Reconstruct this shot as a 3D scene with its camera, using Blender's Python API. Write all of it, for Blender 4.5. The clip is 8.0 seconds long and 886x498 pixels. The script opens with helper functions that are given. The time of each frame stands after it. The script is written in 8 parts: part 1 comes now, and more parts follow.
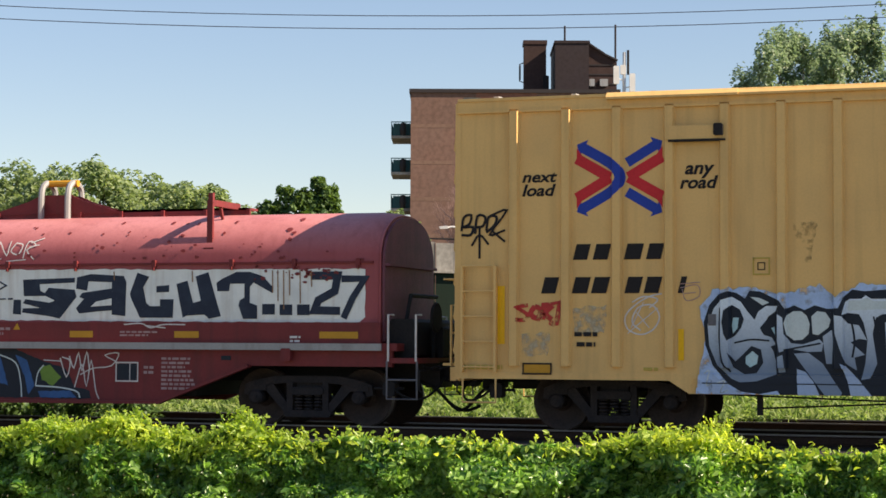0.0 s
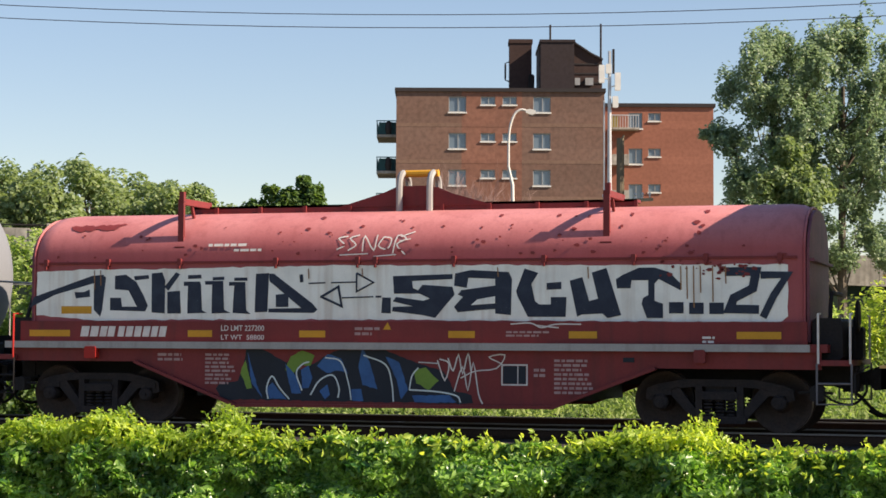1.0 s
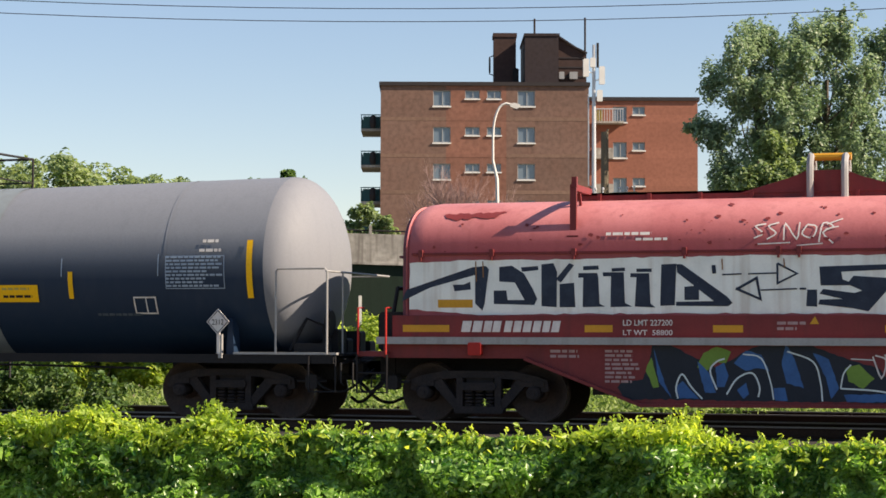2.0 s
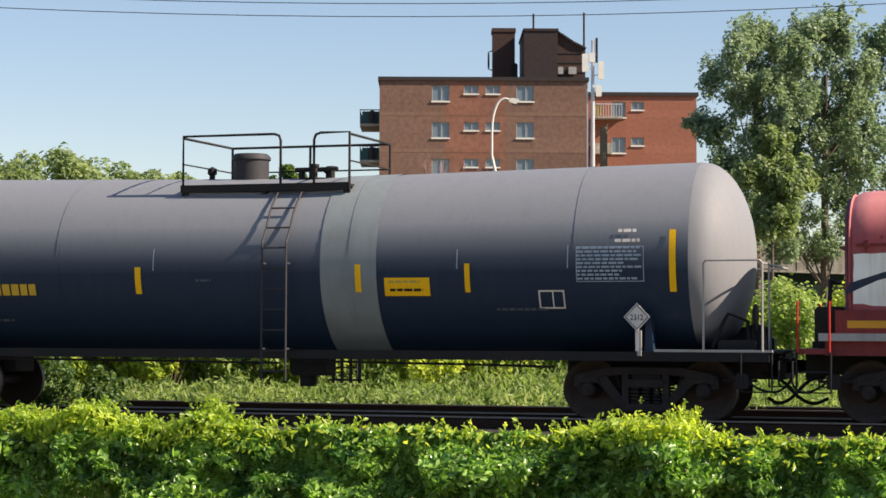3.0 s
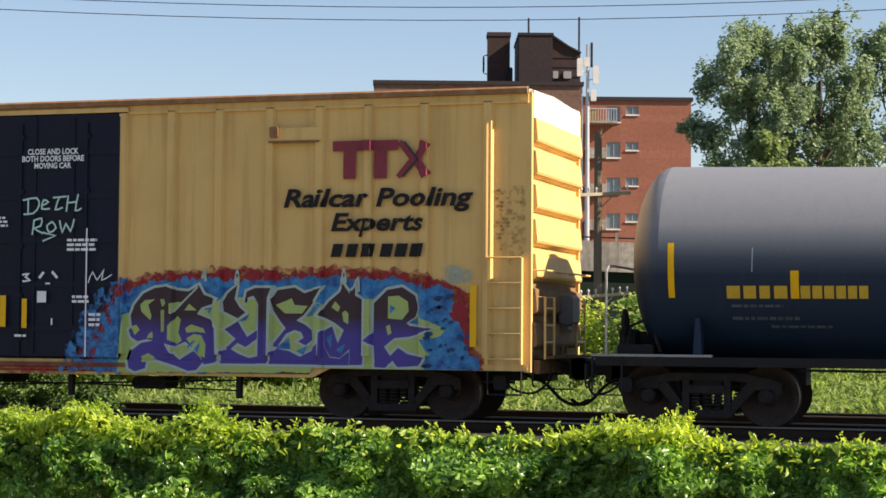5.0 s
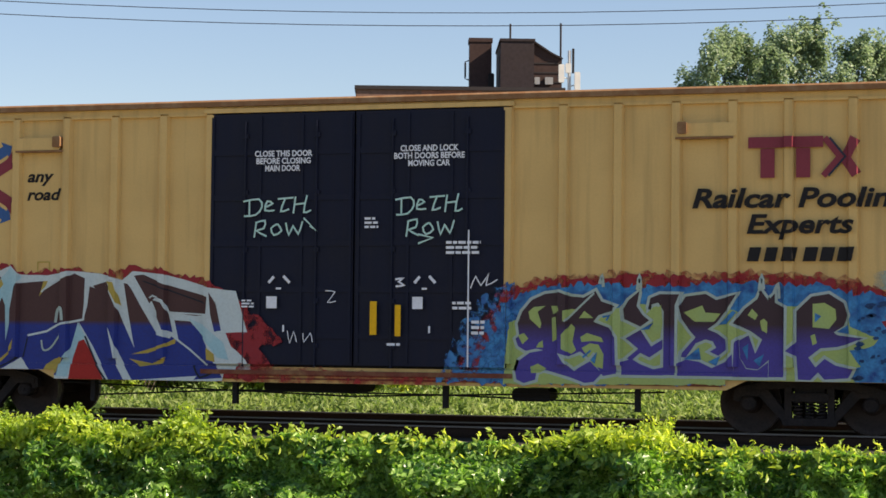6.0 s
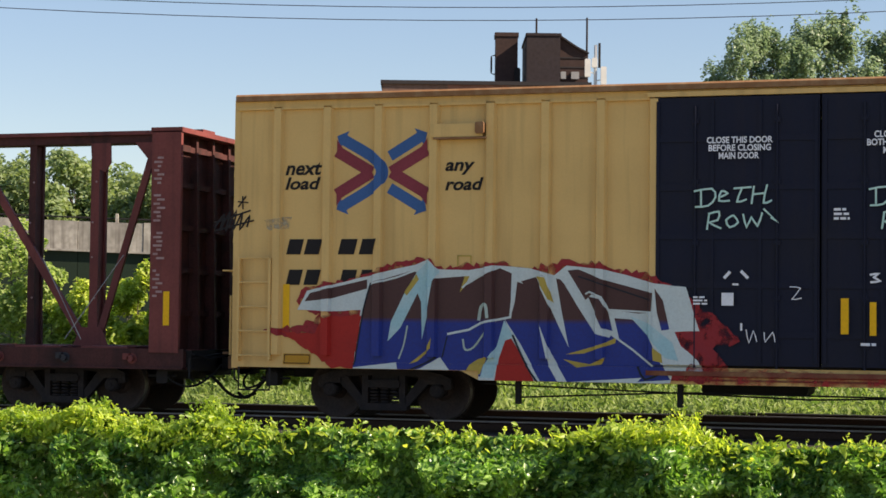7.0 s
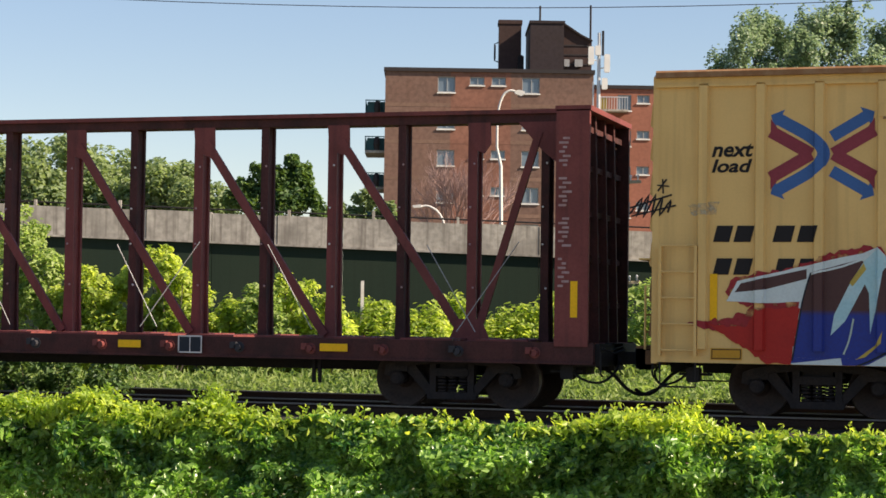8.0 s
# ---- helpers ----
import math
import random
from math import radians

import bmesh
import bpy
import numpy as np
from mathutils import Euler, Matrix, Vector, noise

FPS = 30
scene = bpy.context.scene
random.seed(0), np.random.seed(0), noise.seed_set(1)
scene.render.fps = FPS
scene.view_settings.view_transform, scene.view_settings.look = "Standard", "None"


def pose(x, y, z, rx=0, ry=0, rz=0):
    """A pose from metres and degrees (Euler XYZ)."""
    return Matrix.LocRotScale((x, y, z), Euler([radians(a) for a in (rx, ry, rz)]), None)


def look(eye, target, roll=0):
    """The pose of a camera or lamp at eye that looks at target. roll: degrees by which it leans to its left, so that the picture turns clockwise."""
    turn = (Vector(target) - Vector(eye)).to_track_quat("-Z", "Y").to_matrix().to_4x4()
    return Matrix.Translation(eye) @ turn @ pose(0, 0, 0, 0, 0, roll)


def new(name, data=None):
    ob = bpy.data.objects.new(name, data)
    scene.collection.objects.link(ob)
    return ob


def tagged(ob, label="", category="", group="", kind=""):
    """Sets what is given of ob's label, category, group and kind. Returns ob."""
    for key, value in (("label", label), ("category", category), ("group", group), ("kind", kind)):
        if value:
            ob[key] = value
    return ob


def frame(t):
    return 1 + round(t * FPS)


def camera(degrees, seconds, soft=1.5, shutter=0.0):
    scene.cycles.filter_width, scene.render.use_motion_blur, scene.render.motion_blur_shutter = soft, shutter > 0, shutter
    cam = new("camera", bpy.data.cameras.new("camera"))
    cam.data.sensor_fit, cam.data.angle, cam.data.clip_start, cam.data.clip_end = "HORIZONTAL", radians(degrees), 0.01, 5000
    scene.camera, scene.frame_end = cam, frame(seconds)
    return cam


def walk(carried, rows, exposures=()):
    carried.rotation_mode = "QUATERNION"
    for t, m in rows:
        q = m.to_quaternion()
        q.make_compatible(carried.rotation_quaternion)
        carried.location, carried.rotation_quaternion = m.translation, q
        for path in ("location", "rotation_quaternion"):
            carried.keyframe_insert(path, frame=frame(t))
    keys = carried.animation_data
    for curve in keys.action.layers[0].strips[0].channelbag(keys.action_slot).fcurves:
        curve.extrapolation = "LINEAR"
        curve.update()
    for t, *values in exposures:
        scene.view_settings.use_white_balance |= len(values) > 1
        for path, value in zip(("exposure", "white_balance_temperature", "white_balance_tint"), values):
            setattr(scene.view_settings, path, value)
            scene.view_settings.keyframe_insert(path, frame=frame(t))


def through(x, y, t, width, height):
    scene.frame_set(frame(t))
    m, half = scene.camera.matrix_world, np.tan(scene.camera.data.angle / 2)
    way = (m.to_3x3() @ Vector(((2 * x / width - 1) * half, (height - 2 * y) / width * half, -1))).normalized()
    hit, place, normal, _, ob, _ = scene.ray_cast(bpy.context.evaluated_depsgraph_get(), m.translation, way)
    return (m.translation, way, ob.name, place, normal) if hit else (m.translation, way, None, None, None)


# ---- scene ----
# World: x along the track, y away from the viewer, z up; the rail heads lie at z = 0.
EYE = (0.0, -28.00, 1.37)
cam = camera(26.10, 8.0, soft=1.6)
EXPOSURE, KELVIN = 1.0, 7300.0
# seconds, turn to the left of the track's normal, tilt up, lean
TURNS = [
    (0.0, 18.516, 2.760, -0.274),
    (0.5, 18.502, 2.775, -0.265),
    (1.0, 18.080, 2.728, -0.261),
    (1.5, 17.561, 2.679, -0.216),
    (2.0, 17.619, 2.550, -0.134),
    (3.5, 17.588, 2.365, -0.197),
    (4.0, 17.727, 2.335, -0.171),
    (4.5, 17.757, 2.404, -0.218),
    (5.0, 17.406, 2.514, -0.443),
    (6.5, 16.784, 2.712, -0.559),
    (7.0, 17.618, 2.515, -0.657),
    (7.5, 17.755, 2.180, -0.767),
    (8.0, 17.700, 2.137, -0.825),
]
walk(cam, [(t, pose(*EYE, 90 + tilt, 0, turn) @ pose(0, 0, 0, 0, 0, -lean)) for t, turn, tilt, lean in TURNS],
     exposures=[(0.0, EXPOSURE, KELVIN, 16.0), (8.0, EXPOSURE, KELVIN, 16.0)])

# ---- light: a clear late afternoon, the sun low along the track ----
SUN_HEIGHT, SUN_SIDE = 35.5, 0.7      # degrees above the horizon, and from the track's direction
world = bpy.data.worlds.new("sky")
scene.world = world
world.use_nodes = True
wn = world.node_tree.nodes
sky = wn.new("ShaderNodeTexSky")
sky.sky_type, sky.sun_disc = "NISHITA", False
sky.sun_elevation, sky.sun_rotation = radians(SUN_HEIGHT), radians(90 - SUN_SIDE)
sky.air_density, sky.dust_density, sky.ozone_density = 1.0, 0.1, 3.2
wn["Background"].inputs["Strength"].default_value = 0.122
soft_sky = wn.new("ShaderNodeGamma")      # an even sky, little brighter at the horizon than above
soft_sky.inputs["Gamma"].default_value = 0.72
world.node_tree.links.new(sky.outputs["Color"], soft_sky.inputs["Color"])
clear_sky = wn.new("ShaderNodeHueSaturation")
clear_sky.inputs["Hue"].default_value, clear_sky.inputs["Saturation"].default_value = 0.507, 1.24
world.node_tree.links.new(soft_sky.outputs["Color"], clear_sky.inputs["Color"])
world.node_tree.links.new(clear_sky.outputs["Color"], wn["Background"].inputs["Color"])
sun = new("sun", bpy.data.lights.new("sun", "SUN"))
sun.data.energy, sun.data.angle, sun.data.color = 5.0, radians(0.53), (1.0, 0.9, 0.74)
to_sun = Vector((math.cos(radians(SUN_SIDE)) * math.cos(radians(SUN_HEIGHT)),
                 math.sin(radians(SUN_SIDE)) * math.cos(radians(SUN_HEIGHT)), math.sin(radians(SUN_HEIGHT))))
sun.matrix_world = look(to_sun * 60, (0, 0, 0))

# ---- materials ----
def surface(name, colour, rough=0.6, metal=0.0, grain=0.12, size=30.0, blotch=0.25, patch=1.5, other=None,
            streak=0.0, streak_colour=(0.08, 0.04, 0.02), bump=0.0, each=0.0, fade=None, spec=0.22):
    """A painted, stony or earthen surface: grain and blotches at two scales, run-down streaks, a relief, a spread from piece to piece."""
    m = bpy.data.materials.new(name)
    m.use_nodes = True
    nt = m.node_tree
    n, link = nt.nodes, nt.links.new
    b = n["Principled BSDF"]
    b.inputs["Roughness"].default_value, b.inputs["Metallic"].default_value = rough, metal
    b.inputs["Specular IOR Level"].default_value = spec
    tc = n.new("ShaderNodeTexCoord")

    def noise_of(scale, detail, stretch=None):
        t = n.new("ShaderNodeTexNoise")
        t.inputs["Scale"].default_value, t.inputs["Detail"].default_value = scale, detail
        src = tc.outputs["Object"]
        if stretch:
            mp = n.new("ShaderNodeMapping")
            mp.inputs["Scale"].default_value = stretch
            link(src, mp.inputs["Vector"])
            src = mp.outputs["Vector"]
        link(src, t.inputs["Vector"])
        return t.outputs["Fac"]

    def ramp(src, lo, hi):
        r = n.new("ShaderNodeMapRange")
        r.inputs["From Min"].default_value, r.inputs["From Max"].default_value = lo, hi
        link(src, r.inputs["Value"])
        return r.outputs["Result"]

    def mix(fac, a, c, mode="MIX"):
        x = n.new("ShaderNodeMix")
        x.data_type, x.blend_type = "RGBA", mode
        for sock, v in ((x.inputs["Factor"], fac), (x.inputs["A"], a), (x.inputs["B"], c)):
            if isinstance(v, bpy.types.NodeSocket):
                link(v, sock)
            elif isinstance(v, (int, float)):
                sock.default_value = v
            else:
                sock.default_value = (*v, 1)
        return x.outputs["Result"]

    def scaled(src, k):
        x = n.new("ShaderNodeMath")
        x.operation = "MULTIPLY"
        link(src, x.inputs[0])
        x.inputs[1].default_value = k
        return x.outputs[0]

    dark = tuple(c * 0.55 for c in colour)
    col = colour
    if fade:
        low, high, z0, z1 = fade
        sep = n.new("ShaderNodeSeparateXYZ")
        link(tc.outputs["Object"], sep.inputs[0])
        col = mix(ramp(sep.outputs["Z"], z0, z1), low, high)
    if other or not fade:
        col = mix(scaled(ramp(noise_of(patch, 4), 0.42, 0.72), blotch), col, other or dark)
    fine = noise_of(size, 5)
    col = mix(scaled(ramp(fine, 0.4, 0.75), grain * 2), col, tuple(c * 0.5 for c in colour))
    if streak:
        col = mix(scaled(ramp(noise_of(2.2, 6, (3.0, 3.0, 0.16)), 0.5, 0.75), streak), col, streak_colour)
    if each:
        info = n.new("ShaderNodeObjectInfo")
        geo = n.new("ShaderNodeNewGeometry")
        add = n.new("ShaderNodeMath")
        add.operation = "ADD"
        link(info.outputs["Random"], add.inputs[0])
        link(geo.outputs["Random Per Island"], add.inputs[1])
        hsv = n.new("ShaderNodeHueSaturation")
        r = n.new("ShaderNodeMapRange")
        r.inputs["From Max"].default_value = 2.0
        r.inputs["To Min"].default_value, r.inputs["To Max"].default_value = 1 - each, 1 + each
        link(add.outputs[0], r.inputs["Value"])
        link(r.outputs["Result"], hsv.inputs["Value"])
        link(col, hsv.inputs["Color"])
        col = hsv.outputs["Color"]
    link(col, b.inputs["Base Color"])
    rr = n.new("ShaderNodeMapRange")
    rr.inputs["To Min"].default_value, rr.inputs["To Max"].default_value = max(0.05, rough - 0.1), min(1, rough + 0.12)
    link(fine, rr.inputs["Value"])
    link(rr.outputs["Result"], b.inputs["Roughness"])
    if bump:
        bp = n.new("ShaderNodeBump")
        bp.inputs["Distance"].default_value = bump
        link(fine, bp.inputs["Height"])
        link(bp.outputs["Normal"], b.inputs["Normal"])
    return m


def foliage(name, dark, bright, gloss=0.45, through=0.35, clump=1.2, glow=(1.6, 1.45, 0.7)):
    """Leaves: colour from leaf to leaf and from clump to clump, light passing through."""
    m = bpy.data.materials.new(name)
    m.use_nodes = True
    nt = m.node_tree
    n, link = nt.nodes, nt.links.new
    b = n["Principled BSDF"]
    geo = n.new("ShaderNodeNewGeometry")
    tc = n.new("ShaderNodeTexCoord")
    t = n.new("ShaderNodeTexNoise")
    t.inputs["Scale"].default_value = clump
    link(tc.outputs["Object"], t.inputs["Vector"])
    mx = n.new("ShaderNodeMath")
    mx.operation = "MULTIPLY_ADD"
    link(geo.outputs["Random Per Island"], mx.inputs[0])
    mx.inputs[1].default_value = 0.7
    mr = n.new("ShaderNodeMapRange")
    mr.inputs["From Min"].default_value, mr.inputs["From Max"].default_value = 0.35, 0.7
    mr.inputs["To Min"].default_value, mr.inputs["To Max"].default_value = -0.2, 0.4
    link(t.outputs["Fac"], mr.inputs["Value"])
    link(mr.outputs["Result"], mx.inputs[2])
    cr = n.new("ShaderNodeValToRGB")
    cr.color_ramp.elements[0].color, cr.color_ramp.elements[1].color = (*dark, 1), (*bright, 1)
    link(mx.outputs[0], cr.inputs["Fac"])
    link(cr.outputs["Color"], b.inputs["Base Color"])
    b.inputs["Roughness"].default_value = gloss
    tr = n.new("ShaderNodeBsdfTranslucent")
    warm = n.new("ShaderNodeMix")
    warm.data_type, warm.blend_type = "RGBA", "MULTIPLY"
    warm.inputs["Factor"].default_value = 1.0
    link(cr.outputs["Color"], warm.inputs["A"])
    warm.inputs["B"].default_value = (*glow, 1)
    link(warm.outputs["Result"], tr.inputs["Color"])
    ms = n.new("ShaderNodeMixShader")
    ms.inputs[0].default_value = through
    link(b.outputs[0], ms.inputs[1])
    link(tr.outputs[0], ms.inputs[2])
    link(ms.outputs[0], n["Material Output"].inputs["Surface"])
    return m


def mist(m, lo, hi, scale=16.0):
    """Thin sprayed paint: the coat breaks up into specks with the bare surface between."""
    n, link = m.node_tree.nodes, m.node_tree.links.new
    tc, t, r = n.new("ShaderNodeTexCoord"), n.new("ShaderNodeTexNoise"), n.new("ShaderNodeMapRange")
    t.inputs["Scale"].default_value, t.inputs["Detail"].default_value = scale, 6
    link(tc.outputs["Object"], t.inputs["Vector"])
    link(t.outputs["Fac"], r.inputs["Value"])
    r.inputs["From Min"].default_value, r.inputs["From Max"].default_value = lo, hi
    link(r.outputs["Result"], n["Principled BSDF"].inputs["Alpha"])
    return m


yellow = surface("boxcar_yellow", (0.74, 0.487, 0.187), 0.55, grain=0.05, blotch=0.45, patch=1.1, other=(0.57, 0.37, 0.14),
                 streak=0.35, streak_colour=(0.27, 0.165, 0.065), bump=0.002)
yellow_new = surface("boxcar_yellow_fresh", (0.77, 0.485, 0.185), 0.5, grain=0.07, blotch=0.45, other=(0.60, 0.385, 0.16), streak=0.32,
                     streak_colour=(0.34, 0.21, 0.08), bump=0.002)
roof_metal = surface("roof_galvanised", (0.55, 0.53, 0.48), 0.45, 0.3, blotch=0.4, streak=0.2)
black_paint = surface("door_black", (0.005, 0.008, 0.026), 0.6, grain=0.1, blotch=0.4, other=(0.012, 0.012, 0.018), streak=0.15, streak_colour=(0.03, 0.02, 0.02), spec=0.25)
# hood red runs paler and pinker towards the top
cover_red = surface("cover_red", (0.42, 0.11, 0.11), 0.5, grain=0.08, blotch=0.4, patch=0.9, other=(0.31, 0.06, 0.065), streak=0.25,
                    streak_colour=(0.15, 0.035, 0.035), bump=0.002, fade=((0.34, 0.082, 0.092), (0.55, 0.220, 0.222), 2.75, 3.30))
frame_red = surface("frame_red", (0.20, 0.034, 0.036), 0.55, grain=0.1, blotch=0.5, other=(0.12, 0.024, 0.026), streak=0.4, streak_colour=(0.07, 0.03, 0.03), bump=0.002)
beam_red = surface("beam_oxide_red", (0.205, 0.055, 0.050), 0.6, grain=0.15, blotch=0.7, other=(0.12, 0.034, 0.032), streak=0.5, streak_colour=(0.04, 0.022, 0.022), bump=0.003)
# grime, with shade of bulkhead, chord web and sill put into the colour
beam_grime_shade = surface("beam_grimy_shaded_red", (0.085, 0.030, 0.028), 0.75, grain=0.25, blotch=0.8, patch=3, other=(0.03, 0.018, 0.017), streak=0.5, streak_colour=(0.02, 0.014, 0.014), bump=0.003)
# sunlit dusty top and shaded lower half are put into the shell's colour
tank_grey = surface("tank_paint_sun_shade", (0.06, 0.07, 0.085), 0.5, grain=0.05, spec=0.22, fade=((0.011, 0.028, 0.060), (0.195, 0.212, 0.242), 2.25, 3.02), streak=0.10, streak_colour=(0.07, 0.08, 0.10), bump=0.001)
# sunlight on this head is put into its paler colour, darker low down
sunlit_head_grey = surface("tank_head_sunlit_paint", (0.165, 0.172, 0.19), 0.6, grain=0.05, fade=((0.030, 0.045, 0.085), (0.190, 0.200, 0.225), 1.15, 1.40), streak=0.2, streak_colour=(0.12, 0.13, 0.16), spec=0.2)
tank_band = surface("tank_band", (0.20, 0.235, 0.255), 0.45, grain=0.05, blotch=0.4, streak=0.3, streak_colour=(0.14, 0.15, 0.15))
truck_iron = surface("truck_iron", (0.024, 0.021, 0.023), 0.75, grain=0.3, blotch=0.6, patch=4, other=(0.055, 0.040, 0.034), bump=0.004)
wheel_iron = surface("wheel_iron", (0.050, 0.038, 0.034), 0.6, 0.3, grain=0.3, blotch=0.6, patch=5, other=(0.07, 0.04, 0.03), bump=0.002)
bright_iron = surface("worn_steel", (0.22, 0.20, 0.19), 0.5, 0.6)
pale_iron = surface("pale_steel", (0.34, 0.34, 0.34), 0.5, 0.2, streak=0.3)
under_iron = surface("underframe_black", (0.016, 0.016, 0.018), 0.7, grain=0.2, blotch=0.4, other=(0.04, 0.03, 0.026), bump=0.003)
rust_run = surface("rust_run", (0.26, 0.13, 0.06), 0.8, blotch=0.5, patch=6, other=(0.4, 0.27, 0.16))
ladder_iron = surface("ladder_iron", (0.045, 0.045, 0.052), 0.65, 0.2, grain=0.1)
rubber = surface("hose_rubber", (0.012, 0.012, 0.012), 0.7)
white_paint = surface("white_paint", (0.82, 0.84, 0.80), 0.6, grain=0.05, blotch=0.4, patch=2.5, other=(0.52, 0.56, 0.55), streak=0.35, streak_colour=(0.34, 0.22, 0.14))
letter_white = surface("lettering_white", (0.66, 0.64, 0.62), 0.6, blotch=0.4, other=(0.4, 0.3, 0.3), patch=8)
letter_dim = surface("lettering_faded", (0.40, 0.27, 0.27), 0.6, blotch=0.5, other=(0.25, 0.1, 0.1), patch=10)
letter_black = surface("lettering_black", (0.015, 0.013, 0.015), 0.55, blotch=0.3, patch=8)
letter_amber = surface("lettering_amber", (0.62, 0.40, 0.04), 0.5, blotch=0.35, other=(0.42, 0.28, 0.06), patch=9)
stencil_white = surface("stencil_white", (0.84, 0.86, 0.92), 0.6, blotch=0.3, other=(0.5, 0.52, 0.6), patch=9)
tag_mint = surface("tag_mint", (0.46, 0.72, 0.66), 0.5, blotch=0.35, patch=6, other=(0.7, 0.82, 0.8))
tag_navy = surface("tag_navy", (0.020, 0.030, 0.055), 0.5, blotch=0.5, patch=5, other=(0.04, 0.06, 0.09))
logo_blue = surface("logo_blue", (0.018, 0.055, 0.36), 0.5, blotch=0.2)
logo_red = surface("logo_red", (0.62, 0.030, 0.040), 0.5, blotch=0.2)
logo_blue_old = surface("logo_blue_faded", (0.045, 0.13, 0.34), 0.55, blotch=0.3)
logo_red_old = surface("logo_red_faded", (0.27, 0.045, 0.065), 0.55, blotch=0.3)
reflector = surface("reflector_yellow", (0.92, 0.50, 0.012), 0.35, blotch=0.2)
reflector_dull = surface("reflector_amber", (0.58, 0.29, 0.03), 0.4, blotch=0.35)
spray_red = surface("spray_red", (0.42, 0.025, 0.02), 0.5, blotch=0.4, patch=3, other=(0.28, 0.02, 0.02))
spray_white = surface("spray_white", (0.60, 0.68, 0.68), 0.5, blotch=0.3, patch=3, other=(0.45, 0.58, 0.62))
spray_ice = surface("spray_ice", (0.36, 0.60, 0.66), 0.5, blotch=0.5, patch=3, other=(0.6, 0.7, 0.7))
spray_gold = surface("spray_gold", (0.50, 0.37, 0.08), 0.5, blotch=0.3)
spray_lime = surface("spray_lime", (0.40, 0.50, 0.16), 0.5, blotch=0.4, patch=3, other=(0.32, 0.48, 0.24))
spray_sky = surface("spray_sky", (0.045, 0.26, 0.55), 0.5, grain=0.3, size=26, blotch=0.95, patch=7, other=(0.02, 0.055, 0.24))
spray_edge = surface("spray_edge", (0.42, 0.52, 0.50), 0.5, blotch=0.5, patch=4, other=(0.40, 0.50, 0.30))
sky_mist = mist(surface("blue_overspray", (0.05, 0.24, 0.52), 0.5, blotch=0.8, patch=7, other=(0.02, 0.06, 0.26)), 0.42, 0.58, 8.0)
halo_mist = mist(surface("pale_blue_halo", (0.42, 0.58, 0.84), 0.5, blotch=0.4, patch=4), 0.28, 0.50, 6.0)
white_mist = mist(surface("white_overspray", (0.62, 0.70, 0.72), 0.5, blotch=0.2), 0.32, 0.60, 7.0)
steel_fade = surface("spray_steel_fade", (0.3, 0.38, 0.48), 0.5, grain=0.1, fade=((0.20, 0.27, 0.37), (0.68, 0.78, 0.86), 1.0, 1.95))
red_mist = mist(surface("red_overspray", (0.34, 0.025, 0.03), 0.5, blotch=0.5, patch=5, other=(0.22, 0.03, 0.05)), 0.30, 0.52, 5.0)
thin_red = mist(surface("thin_red_overspray", (0.40, 0.03, 0.03), 0.5, blotch=0.4, patch=5, other=(0.26, 0.03, 0.04)), 0.38, 0.72, 7.0)
thin_tag = mist(surface("faded_red_tag", (0.55, 0.05, 0.045), 0.5, blotch=0.4, patch=6), 0.30, 0.50, 9.0)
teal_mist = mist(surface("teal_overspray", (0.36, 0.50, 0.46), 0.5, blotch=0.3), 0.40, 0.75, 3.5)
grime = mist(surface("grime", (0.16, 0.10, 0.045), 0.8, blotch=0.6, patch=6), 0.45, 1.0, 12.0)
letter_faint = surface("letter_faint", (0.085, 0.11, 0.14), 0.6, blotch=0.6, patch=6, other=(0.03, 0.05, 0.07))
# grime low on the end, with the tank car's shadow put into it
end_dirt_shade = surface("end_grimy_shaded_tan", (0.24, 0.145, 0.072), 0.75, grain=0.2, blotch=0.7, patch=3, other=(0.17, 0.10, 0.05), streak=0.5, streak_colour=(0.12, 0.07, 0.035), bump=0.003)
rust_red = surface("rusty_red_track", (0.20, 0.055, 0.035), 0.7, grain=0.2, blotch=0.7, patch=3, other=(0.34, 0.20, 0.09), streak=0.3)
box_grey = surface("box_grey", (0.15, 0.15, 0.165), 0.6, blotch=0.5, streak=0.3)
brown_steel = surface("brown_dirty_steel", (0.16, 0.088, 0.045), 0.8, grain=0.3, blotch=0.8, patch=4, other=(0.05, 0.03, 0.02), streak=0.5, streak_colour=(0.05, 0.03, 0.02), bump=0.003)
spray_pale = surface("spray_pale_blue", (0.36, 0.48, 0.68), 0.5, blotch=0.5, patch=2, other=(0.42, 0.5, 0.6))
spray_dark = surface("spray_dark", (0.015, 0.022, 0.035), 0.5, blotch=0.4, patch=3)
belly_blue = surface("belly_blue", (0.035, 0.12, 0.30), 0.5, blotch=0.6, patch=4, other=(0.02, 0.06, 0.16))
spray_steel = surface("spray_steel", (0.30, 0.38, 0.48), 0.5, blotch=0.5, patch=2.5, other=(0.16, 0.23, 0.33))
spray_deep = surface("spray_deep_blue", (0.022, 0.075, 0.20), 0.5, blotch=0.6, patch=2, other=(0.01, 0.02, 0.05))
spray_green = surface("spray_green", (0.16, 0.28, 0.05), 0.5, blotch=0.4)
two_tone = surface("spray_brown_over_blue", (0.1, 0.05, 0.06), 0.5, fade=((0.022, 0.045, 0.26), (0.085, 0.040, 0.038), 1.52, 1.60))
two_violet = surface("spray_brown_over_violet", (0.1, 0.05, 0.06), 0.5, fade=((0.085, 0.065, 0.33), (0.060, 0.035, 0.042), 1.30, 1.62))
